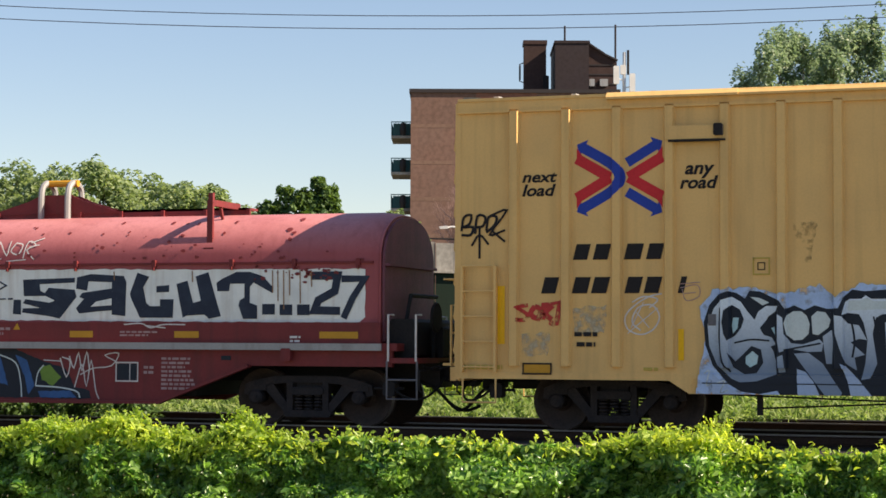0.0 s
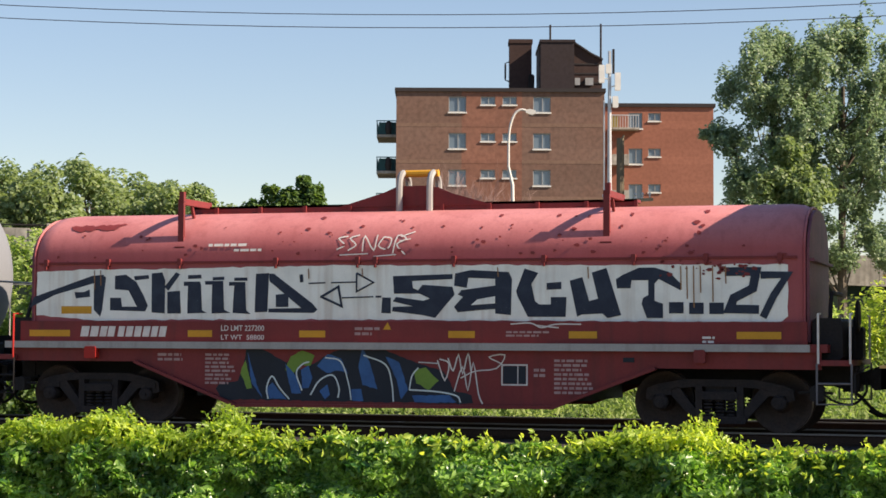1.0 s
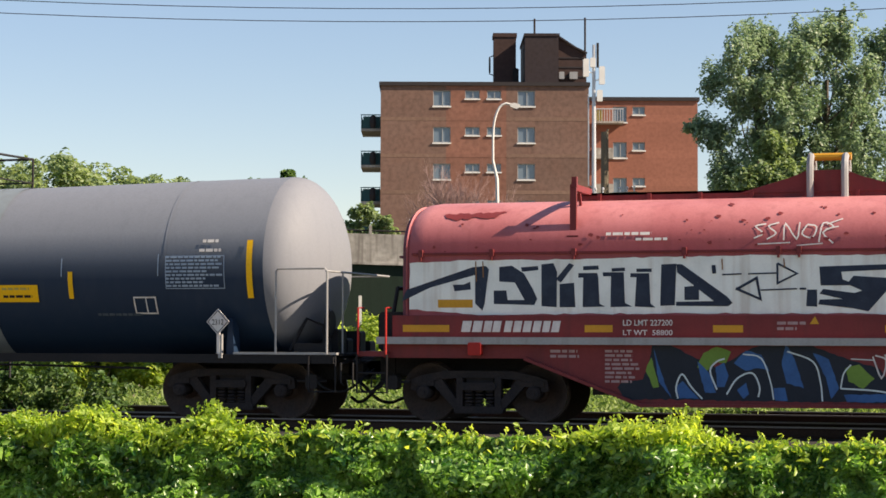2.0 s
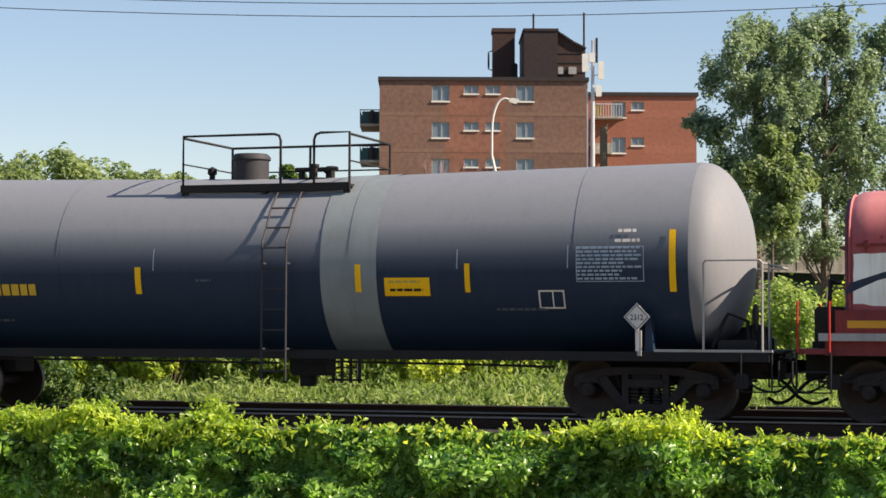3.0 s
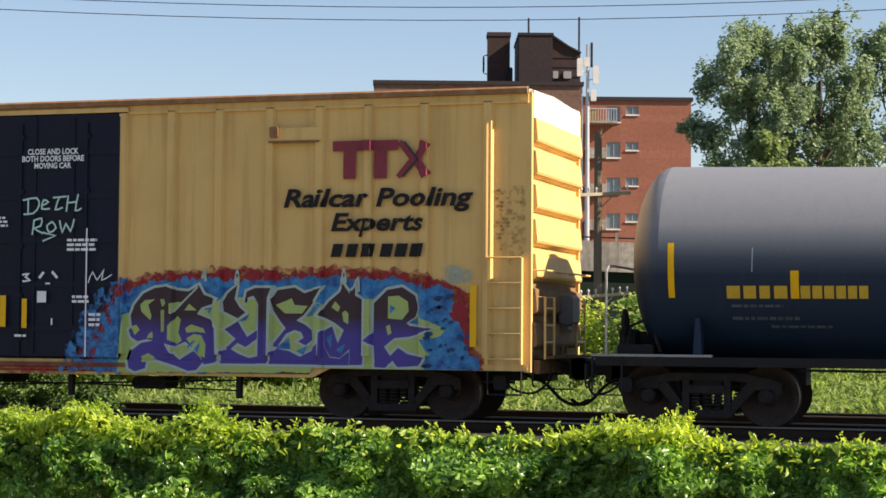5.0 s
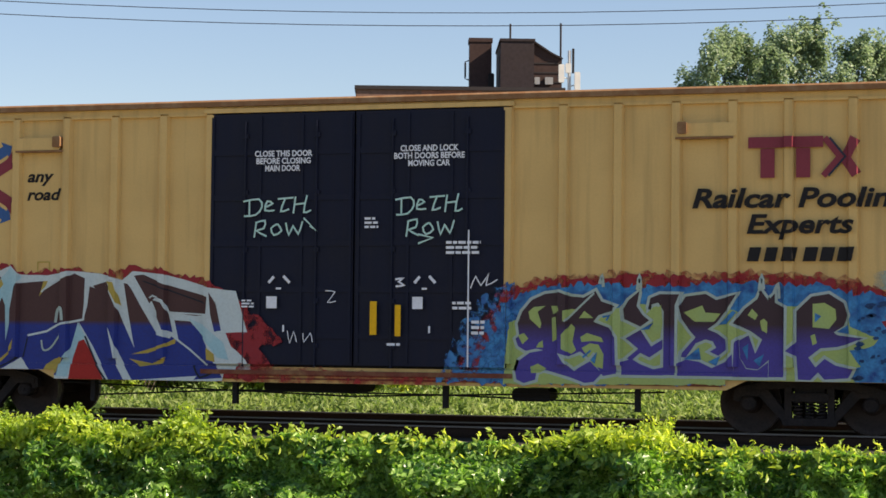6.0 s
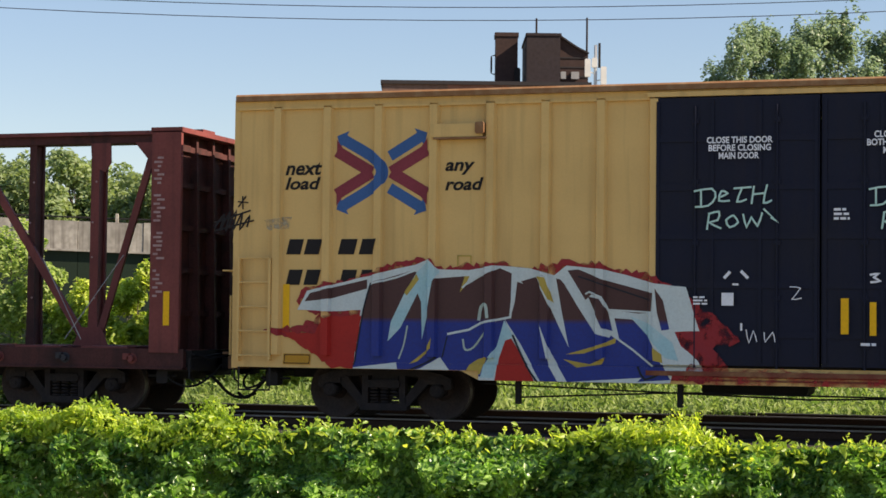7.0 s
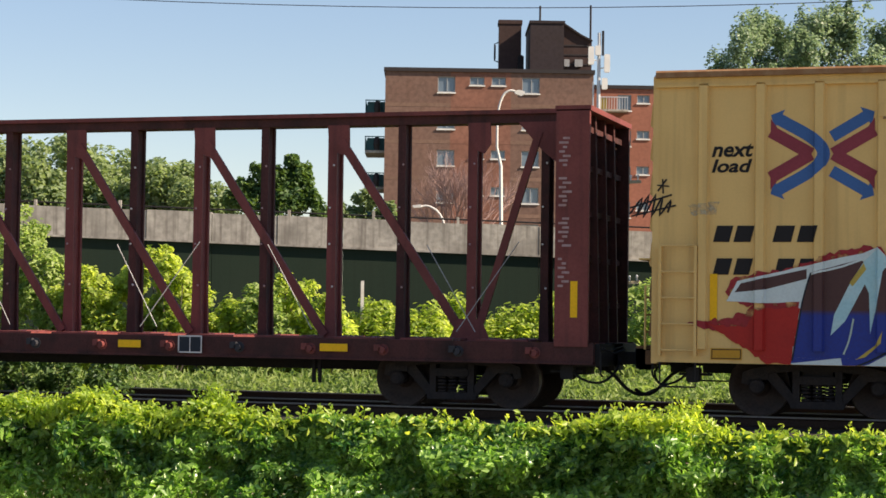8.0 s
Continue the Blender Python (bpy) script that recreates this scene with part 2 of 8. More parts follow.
ballast_mat = surface("ballast", (0.045, 0.040, 0.038), 0.95, grain=0.4, size=14, blotch=0.5, patch=3, other=(0.035, 0.03, 0.028), bump=0.03)
soil = surface("soil_and_grass", (0.24, 0.21, 0.14), 0.95, grain=0.3, size=12, blotch=0.7, patch=0.5, other=(0.11, 0.13, 0.05), bump=0.03)
rail_side = surface("rail_rust", (0.055, 0.034, 0.026), 0.8, 0.3, grain=0.3, blotch=0.4)
sleeper_wood = surface("sleeper_wood", (0.045, 0.036, 0.03), 0.9, grain=0.4, size=20, each=0.3)
asphalt = surface("asphalt", (0.05, 0.05, 0.052), 0.9, grain=0.3, size=40)
concrete = surface("old_concrete", (0.40, 0.38, 0.345), 0.9, grain=0.4, size=5, blotch=0.9, patch=0.7, other=(0.16, 0.15, 0.135), streak=0.8, streak_colour=(0.12, 0.105, 0.092), bump=0.01)
green_fence = surface("dark_green_screen", (0.013, 0.027, 0.018), 0.85, grain=0.2, blotch=0.5, patch=0.4, other=(0.02, 0.03, 0.02), streak=0.3, streak_colour=(0.008, 0.013, 0.010))
brick_brown = surface("brick_brown", (0.172, 0.106, 0.085), 0.9, grain=0.3, size=3, blotch=0.6, patch=0.5, other=(0.19, 0.105, 0.08), each=0.12)
brick_mid = surface("brick_red_brown", (0.235, 0.110, 0.080), 0.9, grain=0.3, size=3, blotch=0.5, patch=0.5, other=(0.17, 0.092, 0.070), each=0.12)
brick_red = surface("brick_red", (0.285, 0.118, 0.082), 0.9, grain=0.2, size=4, blotch=0.45, patch=0.4, other=(0.23, 0.095, 0.066), each=0.12)
brick_dark = surface("brick_dark", (0.058, 0.036, 0.033), 0.9, grain=0.2, size=4, blotch=0.4)
roof_cladding = surface("dark_roof_cladding", (0.036, 0.027, 0.030), 0.8, grain=0.2, size=4, blotch=0.5, other=(0.034, 0.024, 0.024))
coping = surface("roof_coping", (0.035, 0.030, 0.032), 0.7)
frame_grey = surface("window_grey", (0.36, 0.36, 0.36), 0.6, blotch=0.3)
pale_wood = surface("bleached_wood", (0.34, 0.30, 0.22), 0.85, grain=0.3, size=40, blotch=0.4, other=(0.2, 0.17, 0.12))
brick_pale = surface("brick_pale_brown", (0.205, 0.128, 0.098), 0.9, grain=0.25, size=4, blotch=0.4, patch=0.8, other=(0.16, 0.10, 0.076), each=0.12)
# hood red turned to purple-grey for the shade on its ends
coil_end = surface("end_shade_purple", (0.20, 0.068, 0.092), 0.6, grain=0.2, blotch=0.5, patch=3, other=(0.075, 0.035, 0.042), streak=0.4, streak_colour=(0.05, 0.028, 0.032))
pale_patch = mist(surface("pale_rubbed_patch", (0.52, 0.48, 0.36), 0.7, blotch=0.4, patch=5), 0.36, 0.72, 8.0)
white_frame = surface("window_white", (0.70, 0.70, 0.68), 0.6)
galvanised = surface("galvanised", (0.55, 0.56, 0.58), 0.45, 0.4)
lamp_white = surface("lamp_pole_white", (0.66, 0.65, 0.62), 0.5)
dark_wood = surface("pole_wood", (0.15, 0.125, 0.09), 0.9, grain=0.3, streak=0.4)
teal_paint = surface("balcony_teal", (0.03, 0.10, 0.11), 0.6)
bark = surface("bark", (0.13, 0.11, 0.09), 0.95, grain=0.4, size=8, bump=0.02)
twig_grey = surface("twig", (0.36, 0.24, 0.215), 0.95)
wire_black = surface("wire_black", (0.02, 0.02, 0.025), 0.6)
creeper_leaf = foliage("creeper_leaf", (0.036, 0.128, 0.028), (0.38, 0.59, 0.135), 0.30, 0.40, 3.0, (1.25, 1.5, 0.65))
creeper_young = foliage("creeper_young_leaf", (0.22, 0.36, 0.05), (0.52, 0.64, 0.13), 0.4, 0.55, 3.0)
weed_leaf = foliage("weed_leaf", (0.11, 0.19, 0.05), (0.38, 0.47, 0.15), 0.6, 0.5, 0.9, (1.2, 1.3, 0.8))
bush_leaf = foliage("bush_leaf", (0.22, 0.33, 0.06), (0.70, 0.78, 0.22), 0.6, 0.6, 0.8, (1.4, 1.35, 0.75))
shrub_leaf = foliage("shrub_leaf", (0.17, 0.27, 0.07), (0.52, 0.62, 0.24), 0.6, 0.55, 0.8, (1.25, 1.3, 0.85))
poplar_leaf = foliage("poplar_leaf", (0.135, 0.215, 0.122), (0.36, 0.455, 0.30), 0.4, 0.5, 0.5, (1.15, 1.2, 0.95))
maple_leaf = foliage("maple_leaf", (0.15, 0.225, 0.108), (0.315, 0.395, 0.19), 0.55, 0.5, 0.25, (1.3, 1.3, 0.8))
dark_leaf = foliage("dark_leaf", (0.046, 0.108, 0.034), (0.15, 0.25, 0.075), 0.55, 0.4, 0.6)
glass = bpy.data.materials.new("window_glass")
glass.use_nodes = True
gb = glass.node_tree.nodes["Principled BSDF"]
gb.inputs["Base Color"].default_value, gb.inputs["Roughness"].default_value = (0.12, 0.16, 0.20, 1), 0.06
gb.inputs["Specular IOR Level"].default_value = 1.0
curtain = surface("curtain", (0.42, 0.45, 0.48), 0.8, blotch=0.5, patch=3, streak=0.4, streak_colour=(0.15, 0.18, 0.2))

# ---- building helpers ----
AXIS = 1.6            # y of the track's centre line; the cars' near sides stand at y = 0


class Shape:
    """Collects the faces of one part, given about the point o."""

    def __init__(self, o=(0, 0, 0)):
        self.v, self.f, self.o, self.smooth = [], [], Vector(o), False

    def add(self, verts, faces):
        k = len(self.v)
        self.v += [Vector(p) - self.o for p in verts]
        self.f += [tuple(i + k for i in f) for f in faces]
        return self

    def box(self, x0, x1, y0, y1, z0, z1, c=0.0):
        """A block; c: its chamfer along the long edges seen from the side."""
        if c:
            ring = [(x0 + c, z0), (x1 - c, z0), (x1, z0 + c), (x1, z1 - c), (x1 - c, z1), (x0 + c, z1), (x0, z1 - c), (x0, z0 + c)]
            return self.prism(ring, y0, y1)
        p = [(x, y, z) for x in (x0, x1) for y in (y0, y1) for z in (z0, z1)]
        return self.add(p, [(0, 1, 3, 2), (4, 6, 7, 5), (0, 4, 5, 1), (2, 3, 7, 6), (0, 2, 6, 4), (1, 5, 7, 3)])

    def prism(self, ring, a, b, axis="y"):
        """A flat outline drawn out between a and b along an axis: (x, z) for y, (y, z) for x, (x, y) for z."""
        put = {"y": lambda p, t: (p[0], t, p[1]), "x": lambda p, t: (t, p[0], p[1]), "z": lambda p, t: (p[0], p[1], t)}[axis]
        n = len(ring)
        v = [put(p, a) for p in ring] + [put(p, b) for p in ring]
        tris = mathutils_tess([[Vector((p[0], p[1], 0)) for p in ring]])
        f = [tuple(t) for t in tris] + [tuple(i + n for i in reversed(t)) for t in tris]
        f += [(i, (i + 1) % n, (i + 1) % n + n, i + n) for i in range(n)]
        return self.add(v, f)

    def tube(self, pts, r, n=8, closed=True):
        """A round bar along points; r one radius or one for each point."""
        pts = [Vector(p) for p in pts]
        rs = r if isinstance(r, (list, tuple)) else [r] * len(pts)
        v, f = [], []
        side = None
        for i, p in enumerate(pts):
            d = (pts[min(i + 1, len(pts) - 1)] - pts[max(i - 1, 0)]).normalized()
            if side is None:
                side = d.orthogonal().normalized()
            side = (side - d * side.dot(d)).normalized()
            up = d.cross(side)
            v += [p + (side * math.cos(a) + up * math.sin(a)) * rs[i] for a in (2 * math.pi * k / n for k in range(n))]
        for i in range(len(pts) - 1):
            f += [(i * n + k, i * n + (k + 1) % n, (i + 1) * n + (k + 1) % n, (i + 1) * n + k) for k in range(n)]
        if closed:
            f += [tuple(reversed(range(n))), tuple((len(pts) - 1) * n + k for k in range(n))]
        return self.add(v, f)

    def lathe(self, profile, centre, n=32, axis="y"):
        """A profile of (radius, offset) turned about an axis through centre."""
        c, v, f = Vector(centre), [], []
        for r, h in profile:
            for k in range(n):
                a = 2 * math.pi * k / n
                p = {"y": (r * math.sin(a), h, r * math.cos(a)), "x": (h, r * math.sin(a), r * math.cos(a)),
                     "z": (r * math.cos(a), r * math.sin(a), h)}[axis]
                v.append(c + Vector(p))
        for i in range(len(profile) - 1):
            f += [(i * n + k, i * n + (k + 1) % n, (i + 1) * n + (k + 1) % n, (i + 1) * n + k) for k in range(n)]
        for i in (0, len(profile) - 1):
            if profile[i][0] > 0.001:
                f.append(tuple(i * n + k for k in (range(n) if i else reversed(range(n)))))
        return self.add(v, f)

    def slat(self, a, b, w, d, up=(0, 1, 0)):
        """A flat bar from a to b, w wide across `up` and d thick along it."""
        a, b, up = Vector(a), Vector(b), Vector(up).normalized()
        run = (b - a).normalized()
        s = run.cross(up).normalized() * w / 2
        u = up * d / 2
        p = [q + i + j for q in (a, b) for i in (-s, s) for j in (-u, u)]
        return self.add(p, [(0, 1, 3, 2), (4, 6, 7, 5), (0, 4, 5, 1), (2, 3, 7, 6), (0, 2, 6, 4), (1, 5, 7, 3)])


def mathutils_tess(loops):  # triangles of an outline
    from mathutils.geometry import tessellate_polygon
    return tessellate_polygon(loops)


def mesh_of(name, shape, material):
    me = bpy.data.meshes.new(name)
    me.from_pydata(shape.v, [], shape.f)
    me.materials.append(material)
    bm = bmesh.new()
    bm.from_mesh(me)
    if len(shape.f) < 6000:
        bmesh.ops.recalc_face_normals(bm, faces=bm.faces)
    bm.to_mesh(me)
    bm.free()
    if shape.smooth:
        me.polygons.foreach_set("use_smooth", [True] * len(me.polygons))
        me.set_sharp_from_angle(angle=radians(40))
    return me


def part(name, shape, material, parent=None, label="", kind=""):
    ob = new(name, mesh_of(name, shape, material))
    ob.parent = parent
    return tagged(ob, label, kind=kind)


def thing(name, x, y, z, label, category, group="", rz=0):
    ob = new(name)
    ob.matrix_world = pose(x, y, z, 0, 0, rz)
    ob.empty_display_size = 0.3
    return tagged(ob, label, category, group)


# ---- paint laid on the sides of things: flat outlines cut along ribs or round a curve ----
def clip(poly, k, bound, keep_less):
    out = []
    for a, b in zip(poly, poly[1:] + poly[:1]):
        ia, ib = (a[k] <= bound) == keep_less or a[k] == bound, (b[k] <= bound) == keep_less or b[k] == bound
        if ia:
            out.append(a)
        if ia != ib:
            t = (bound - a[k]) / (b[k] - a[k])
            out.append((a[0] + (b[0] - a[0]) * t, a[1] + (b[1] - a[1]) * t))
    return out


def tris_of(outline):
    pts = [Vector((x, z, 0)) for x, z in outline]
    return [[outline[i] for i in t] for t in mathutils_tess([pts])]


def stroke(pts, w, ends=0.0):
    """A brush stroke of width w along points, as quads with mitred corners."""
    p = [Vector(q) for q in pts]
    if ends:
        p[0] = p[0] + (p[0] - p[1]).normalized() * ends
        p[-1] = p[-1] + (p[-1] - p[-2]).normalized() * ends
    sides = []
    for i, q in enumerate(p):
        d0 = (q - p[i - 1]).normalized() if i else None
        d1 = (p[i + 1] - q).normalized() if i < len(p) - 1 else None
        d = ((d0 or d1) + (d1 or d0))
        d = d.normalized() if d.length > 0.05 else (d0 or d1)
        nrm = Vector((-d.y, d.x))
        k = 1 / max(0.55, abs(nrm.dot(Vector((-(d0 or d1).y, (d0 or d1).x)))))
        sides.append((q + nrm * w / 2 * k, q - nrm * w / 2 * k))
    out = []
    for (a, b), (c, d) in zip(sides, sides[1:]):
        out += [[tuple(a), tuple(b), tuple(d)], [tuple(a), tuple(d), tuple(c)]]
    return out


def curve_pts(pts, n=5):
    """A smooth line through points."""
    p = [Vector(q) for q in pts]
    p = [p[0] * 2 - p[1]] + p + [p[-1] * 2 - p[-2]]
    out = []
    for a, b, c, d in zip(p, p[1:], p[2:], p[3:]):
        for i in range(n):
            t = i / n
            out.append(0.5 * (2 * b + (c - a) * t + (2 * a - 5 * b + 4 * c - d) * t * t + (3 * b - a - 3 * c + d) * t ** 3))
    return out + [p[-2]]


class Side:
    """A side to be painted: y_of(x, z) gives the surface; cuts where it breaks."""

    def __init__(self, car, o, y_of, cuts_x=(), cuts_z=()):
        self.car, self.o, self.y_of, self.cx, self.cz, self.layer = car, o, y_of, sorted(cuts_x), sorted(cuts_z), 0
        self.base = None

    def paint(self, name, tris, material, label="", parent=None):
        self.layer += 1
        lift = 0.003 + 0.00025 * self.layer
        s = Shape(self.o)
        for i, t in enumerate(tris):
            step = (i // 2 % 3) * 0.00008
            pieces = [list(map(tuple, t))]
            for k, cuts in ((0, self.cx), (1, self.cz)):
                lo, hi = min(p[k] for p in t), max(p[k] for p in t)
                for c in cuts:
                    if lo < c < hi:
                        pieces = [q for p in pieces for q in (clip(p, k, c, True), clip(p, k, c, False)) if len(q) > 2]
            for p in pieces:
                mx = sum(q[0] for q in p) / len(p)
                if self.base:
                    p = clip(p, 1, self.base(mx), False)
                    if len(p) < 3:
                        continue
                mx, mz = sum(q[0] for q in p) / len(p), sum(q[1] for q in p) / len(p)
                flat = self.y_of(mx, mz, True)
                s.add([(x, (flat if flat is not None else self.y_of(x, z, False)) - lift - step, z) for x, z in p], [tuple(range(len(p)))])
        return part(name, s, material, parent or self.car, label)

    def words(self, text, x, z, high, wide, material, slant=0.0, bold=0.0, name="lettering"):
        """Words in the built-in font, fitted to a width and a height."""
        cu = bpy.data.curves.new("words", "FONT")
        cu.body, cu.shear, cu.offset, cu.resolution_u = text, slant, bold, 3
        ob = new("words", cu)
        me = ob.to_mesh()
        me.calc_loop_triangles()
        v = [q.co for q in me.vertices]
        x0, x1 = min(q.x for q in v), max(q.x for q in v)
        z0, z1 = min(q.y for q in v), max(q.y for q in v)
        tris = [[(x + (v[i].x - x0) / (x1 - x0) * wide, z + (v[i].y - z0) / (z1 - z0) * high) for i in t.vertices] for t in me.loop_triangles]
        ob.to_mesh_clear()
        bpy.data.objects.remove(ob)
        bpy.data.curves.remove(cu)
        return self.paint(name, tris, material)

    def bars(self, rows, material, name="marking"):
        """Plain bars: x, z, width, height (and slant)."""
        tris = []
        for x, z, w, h, *lean in rows:
            k = lean[0] * h if lean else 0
            q = [(x, z), (x + w, z), (x + w + k, z + h), (x + k, z + h)]
            tris += [[q[0], q[1], q[2]], [q[0], q[2], q[3]]]
        return self.paint(name, tris, material)

    def strokes(self, lines, w, material, name="graffiti", label="", smooth=0, ends=0.0, at=(0, 0), k=1.0):
        tris = []
        for line in lines:
            pts = [(at[0] + x * k, at[1] + z * k) for x, z in line]
            tris += stroke(curve_pts(pts, smooth) if smooth and len(pts) > 2 else pts, w, ends)
        return self.paint(name, tris, material, label)


# ---- running gear, shared by the cars ----
WHEEL_R = 0.457


def wheelset_mesh():
    s = Shape()
    for side in (-1, 1):
        y = side * 0.72
        s.lathe([(0.0, y - side * 0.02), (0.10, y + side * 0.07), (0.13, y + side * 0.06), (0.16, y + side * 0.015), (0.33, y + side * 0.03),
                 (0.375, y + side * 0.065), (0.455, y + side * 0.068), (WHEEL_R, y + side * 0.055), (0.462, y - side * 0.045), (0.485, y - side * 0.06),
                 (0.48, y - side * 0.072), (0.37, y - side * 0.065), (0.16, y - side * 0.03), (0.0, y - side * 0.03)], (0, 0, 0), 36)
    s.lathe([(0.085, -0.98), (0.085, 0.98)], (0, 0, 0), 14)
    s.smooth = True
    me = mesh_of("wheelset", s, wheel_iron)
    me.materials.append(bright_iron)
    for p in me.polygons:         # the tread's worn outer edge
        if all(math.hypot(me.vertices[i].co.x, me.vertices[i].co.z) > 0.45 for i in p.vertices) and abs(p.center.y) > 0.70:
            p.material_index = 1
    return me


def truck_mesh():
    s = Shape()
    for y in (-1.06, 0.94):
        y1 = y + 0.12
        s.prism([(-1.12, 0.50), (-1.10, 0.66), (-0.95, 0.72), (-0.55, 0.80), (0.55, 0.80), (0.95, 0.72), (1.10, 0.66), (1.12, 0.50), (1.00, 0.47),
                 (0.98, 0.60), (0.78, 0.60), (0.66, 0.66), (0.30, 0.69), (-0.30, 0.69), (-0.66, 0.66), (-0.78, 0.60), (-0.98, 0.60), (-1.00, 0.47)], y, y1)
        for k in (-1, 1):
            s.prism([(k * 0.79, 0.62), (k * 0.62, 0.68), (k * 0.30, 0.28), (k * 0.36, 0.16)], y, y1)
            s.prism([(k * 0.26, 0.25), (k * 0.36, 0.25), (k * 0.36, 0.70), (k * 0.26, 0.70)], y - 0.02, y1 + 0.02)
            s.lathe([(0.0, -0.09), (0.085, -0.09), (0.115, -0.06), (0.115, 0.10)], (k * 0.889, y, WHEEL_R), 18)
            s.box(k * 0.889 - 0.16, k * 0.889 + 0.16, y - 0.02, y1, 0.56, 0.64)
            s.lathe([(0.035, -0.02), (0.035, 0.0)], (k * 0.889, y - 0.09, WHEEL_R), 8)
        s.box(-0.40, 0.40, y - 0.03, y1 + 0.03, 0.14, 0.25, 0.03)
        for k in (-0.17, 0.0, 0.17):
            for i in range(5):
                s.lathe([(0.05, 0), (0.075, 0.012), (0.075, 0.03), (0.05, 0.042)], (k, y + 0.05, 0.25 + i * 0.053), 10, "z")
        s.box(-0.28, 0.28, y - 0.06, y1 + 0.04, 0.50, 0.62, 0.03)
    s.box(-0.22, 0.22, -1.0, 1.0, 0.5, 0.74, 0.04)
    for k in (-1, 1):
        s.box(k * 0.42 - 0.05, k * 0.42 + 0.05, -0.85, 0.85, 0.33, 0.45)
    return mesh_of("truck", s, truck_iron)


WHEELSET, TRUCK = wheelset_mesh(), truck_mesh()
wheelsets = []


def trucks(car, xs):
    """The bogies of a car, at xs along it, each with its two wheelsets."""
    for x in xs:
        t = new("truck", TRUCK)
        t.parent = car
        t.location = (x - car["mid"], 0, 0)
        tagged(t, "dark cast-steel truck with rusty wheels")
        for k in (-0.889, 0.889):
            w = new("wheelset", WHEELSET)
            w.parent = t
            w.location = (k, 0, WHEEL_R)
            wheelsets.append((w, k))


def railcar(name, x0, x1, label, category):
    mid = (x0 + x1) / 2
    car = thing(name, mid, AXIS, 0, label, category, "cars of the freight train")
    car["mid"] = mid
    return car, (mid, AXIS, 0)


def coupler(car, o, x, way):
    """The coupler and air hose at the end x of a car; way: +1 to the right end, -1 to the left."""
    s = Shape(o)
    s.box(min(x - way * 0.5, x + way * 0.35), max(x - way * 0.5, x + way * 0.35), AXIS - 0.09, AXIS + 0.09, 0.72, 0.92)
    s.prism([(x + way * 0.30, 0.66), (x + way * 0.52, 0.64), (x + way * 0.58, 0.72), (x + way * 0.58, 0.96), (x + way * 0.46, 1.0), (x + way * 0.30, 0.98)], AXIS - 0.16, AXIS + 0.14)
    s.box(min(x, x - way * 0.25), max(x, x - way * 0.25), AXIS - 0.32, AXIS + 0.32, 0.62, 1.05)
    s.tube([(x + way * 0.06, 0.25, 0.98), (x + way * 0.10, 0.8, 0.9), (x + way * 0.16, AXIS - 0.3, 0.95)], 0.018, 6)
    part("coupler", s, under_iron, car)
    h = Shape(o)
    h.tube(curve_pts([Vector((x - way * 0.35, AXIS - 0.35, 0.72)), Vector((x - way * 0.05, AXIS - 0.36, 0.60)), Vector((x + way * 0.22, AXIS - 0.32, 0.34)),
                      Vector((x + way * 0.42, AXIS - 0.2, 0.26)), Vector((x + way * 0.60, AXIS - 0.05, 0.33))], 5), 0.028, 7)
    h.smooth = True
    part("air_hose", h, rubber, car)
    h = Shape(o)
    h.tube(curve_pts([Vector((x - way * 0.55, 0.35, 0.74)), Vector((x - way * 0.30, 0.30, 0.52)), Vector((x - way * 0.02, 0.42, 0.46)), Vector((x + way * 0.14, 0.75, 0.62)), Vector((x + way * 0.10, AXIS - 0.35, 0.80))], 5), 0.020, 6)
    h.smooth = True
    part("brake_hose", h, rubber, car)
    h = Shape(o)
    h.tube([(x + way * 0.05, 0.12, 0.92), (x + way * 0.05, 0.12, 0.60), (x + way * 0.05, 0.26, 0.56)], 0.016, 6)
    h.tube([(x + way * 0.05, 0.12, 0.90), (x + way * 0.12, AXIS - 0.25, 1.00)], 0.014, 6)
    part("uncoupling_lever", h, under_iron, car)
    h = Shape(o)
    h.box(min(x - way * 0.62, x - way * 0.42), max(x - way * 0.62, x - way * 0.42), 0.30, 0.52, 0.50, 0.72, 0.03)
    h.tube([(x - way * 0.80, 0.40, 0.62), (x - way * 0.30, 0.40, 0.62)], 0.022, 6)
    part("angle_cock", h, under_iron, car)


def ladder(car, o, x0, x1, y, z0, z1, step, material, feet=0.0):
    s = Shape(o)
    for x in (x0, x1):
        s.tube([(x, y, z0), (x, y, z1)], 0.014, 6)
    z = z0 + 0.06
    while z < z1 + 0.01:
        s.tube([(x0, y - 0.015, z), (x1, y - 0.015, z)], 0.013, 6)
        z += step
    return part("ladder", s, material, car)

# ---- ground and track ----
def ground_height(x, y):
    bank = 0.45 * max(0.0, min(1.0, (y - 9) / 6)) - 0.5
    near = -0.55 * max(0.0, min(1.0, (-6 - y) / 6))
    return bank + near + 0.10 * noise.noise((x * 0.3, y * 0.3, 3.0))


def sheet(name, xs, ys, height, material, label, category):
    s = Shape()
    v = [(x, y, height(x, y)) for y in ys for x in xs]
    n = len(xs)
    s.add(v, [(j * n + i, j * n + i + 1, (j + 1) * n + i + 1, (j + 1) * n + i) for j in range(len(ys) - 1) for i in range(n - 1)])
    s.smooth = True
    return tagged(part(name, s, material), label, category, kind="structure")


xs = [-3000, -800, -250] + [-120 + 2.0 * i for i in range(101)] + [220, 800, 3000]
ys = [-3000, -700, -150, -60] + [-40 + 1.5 * i for i in range(60)] + [70, 120, 250, 700, 3000]
sheet("ground", xs, ys, ground_height, soil, "weedy green and brown ground along the railway", "ground")


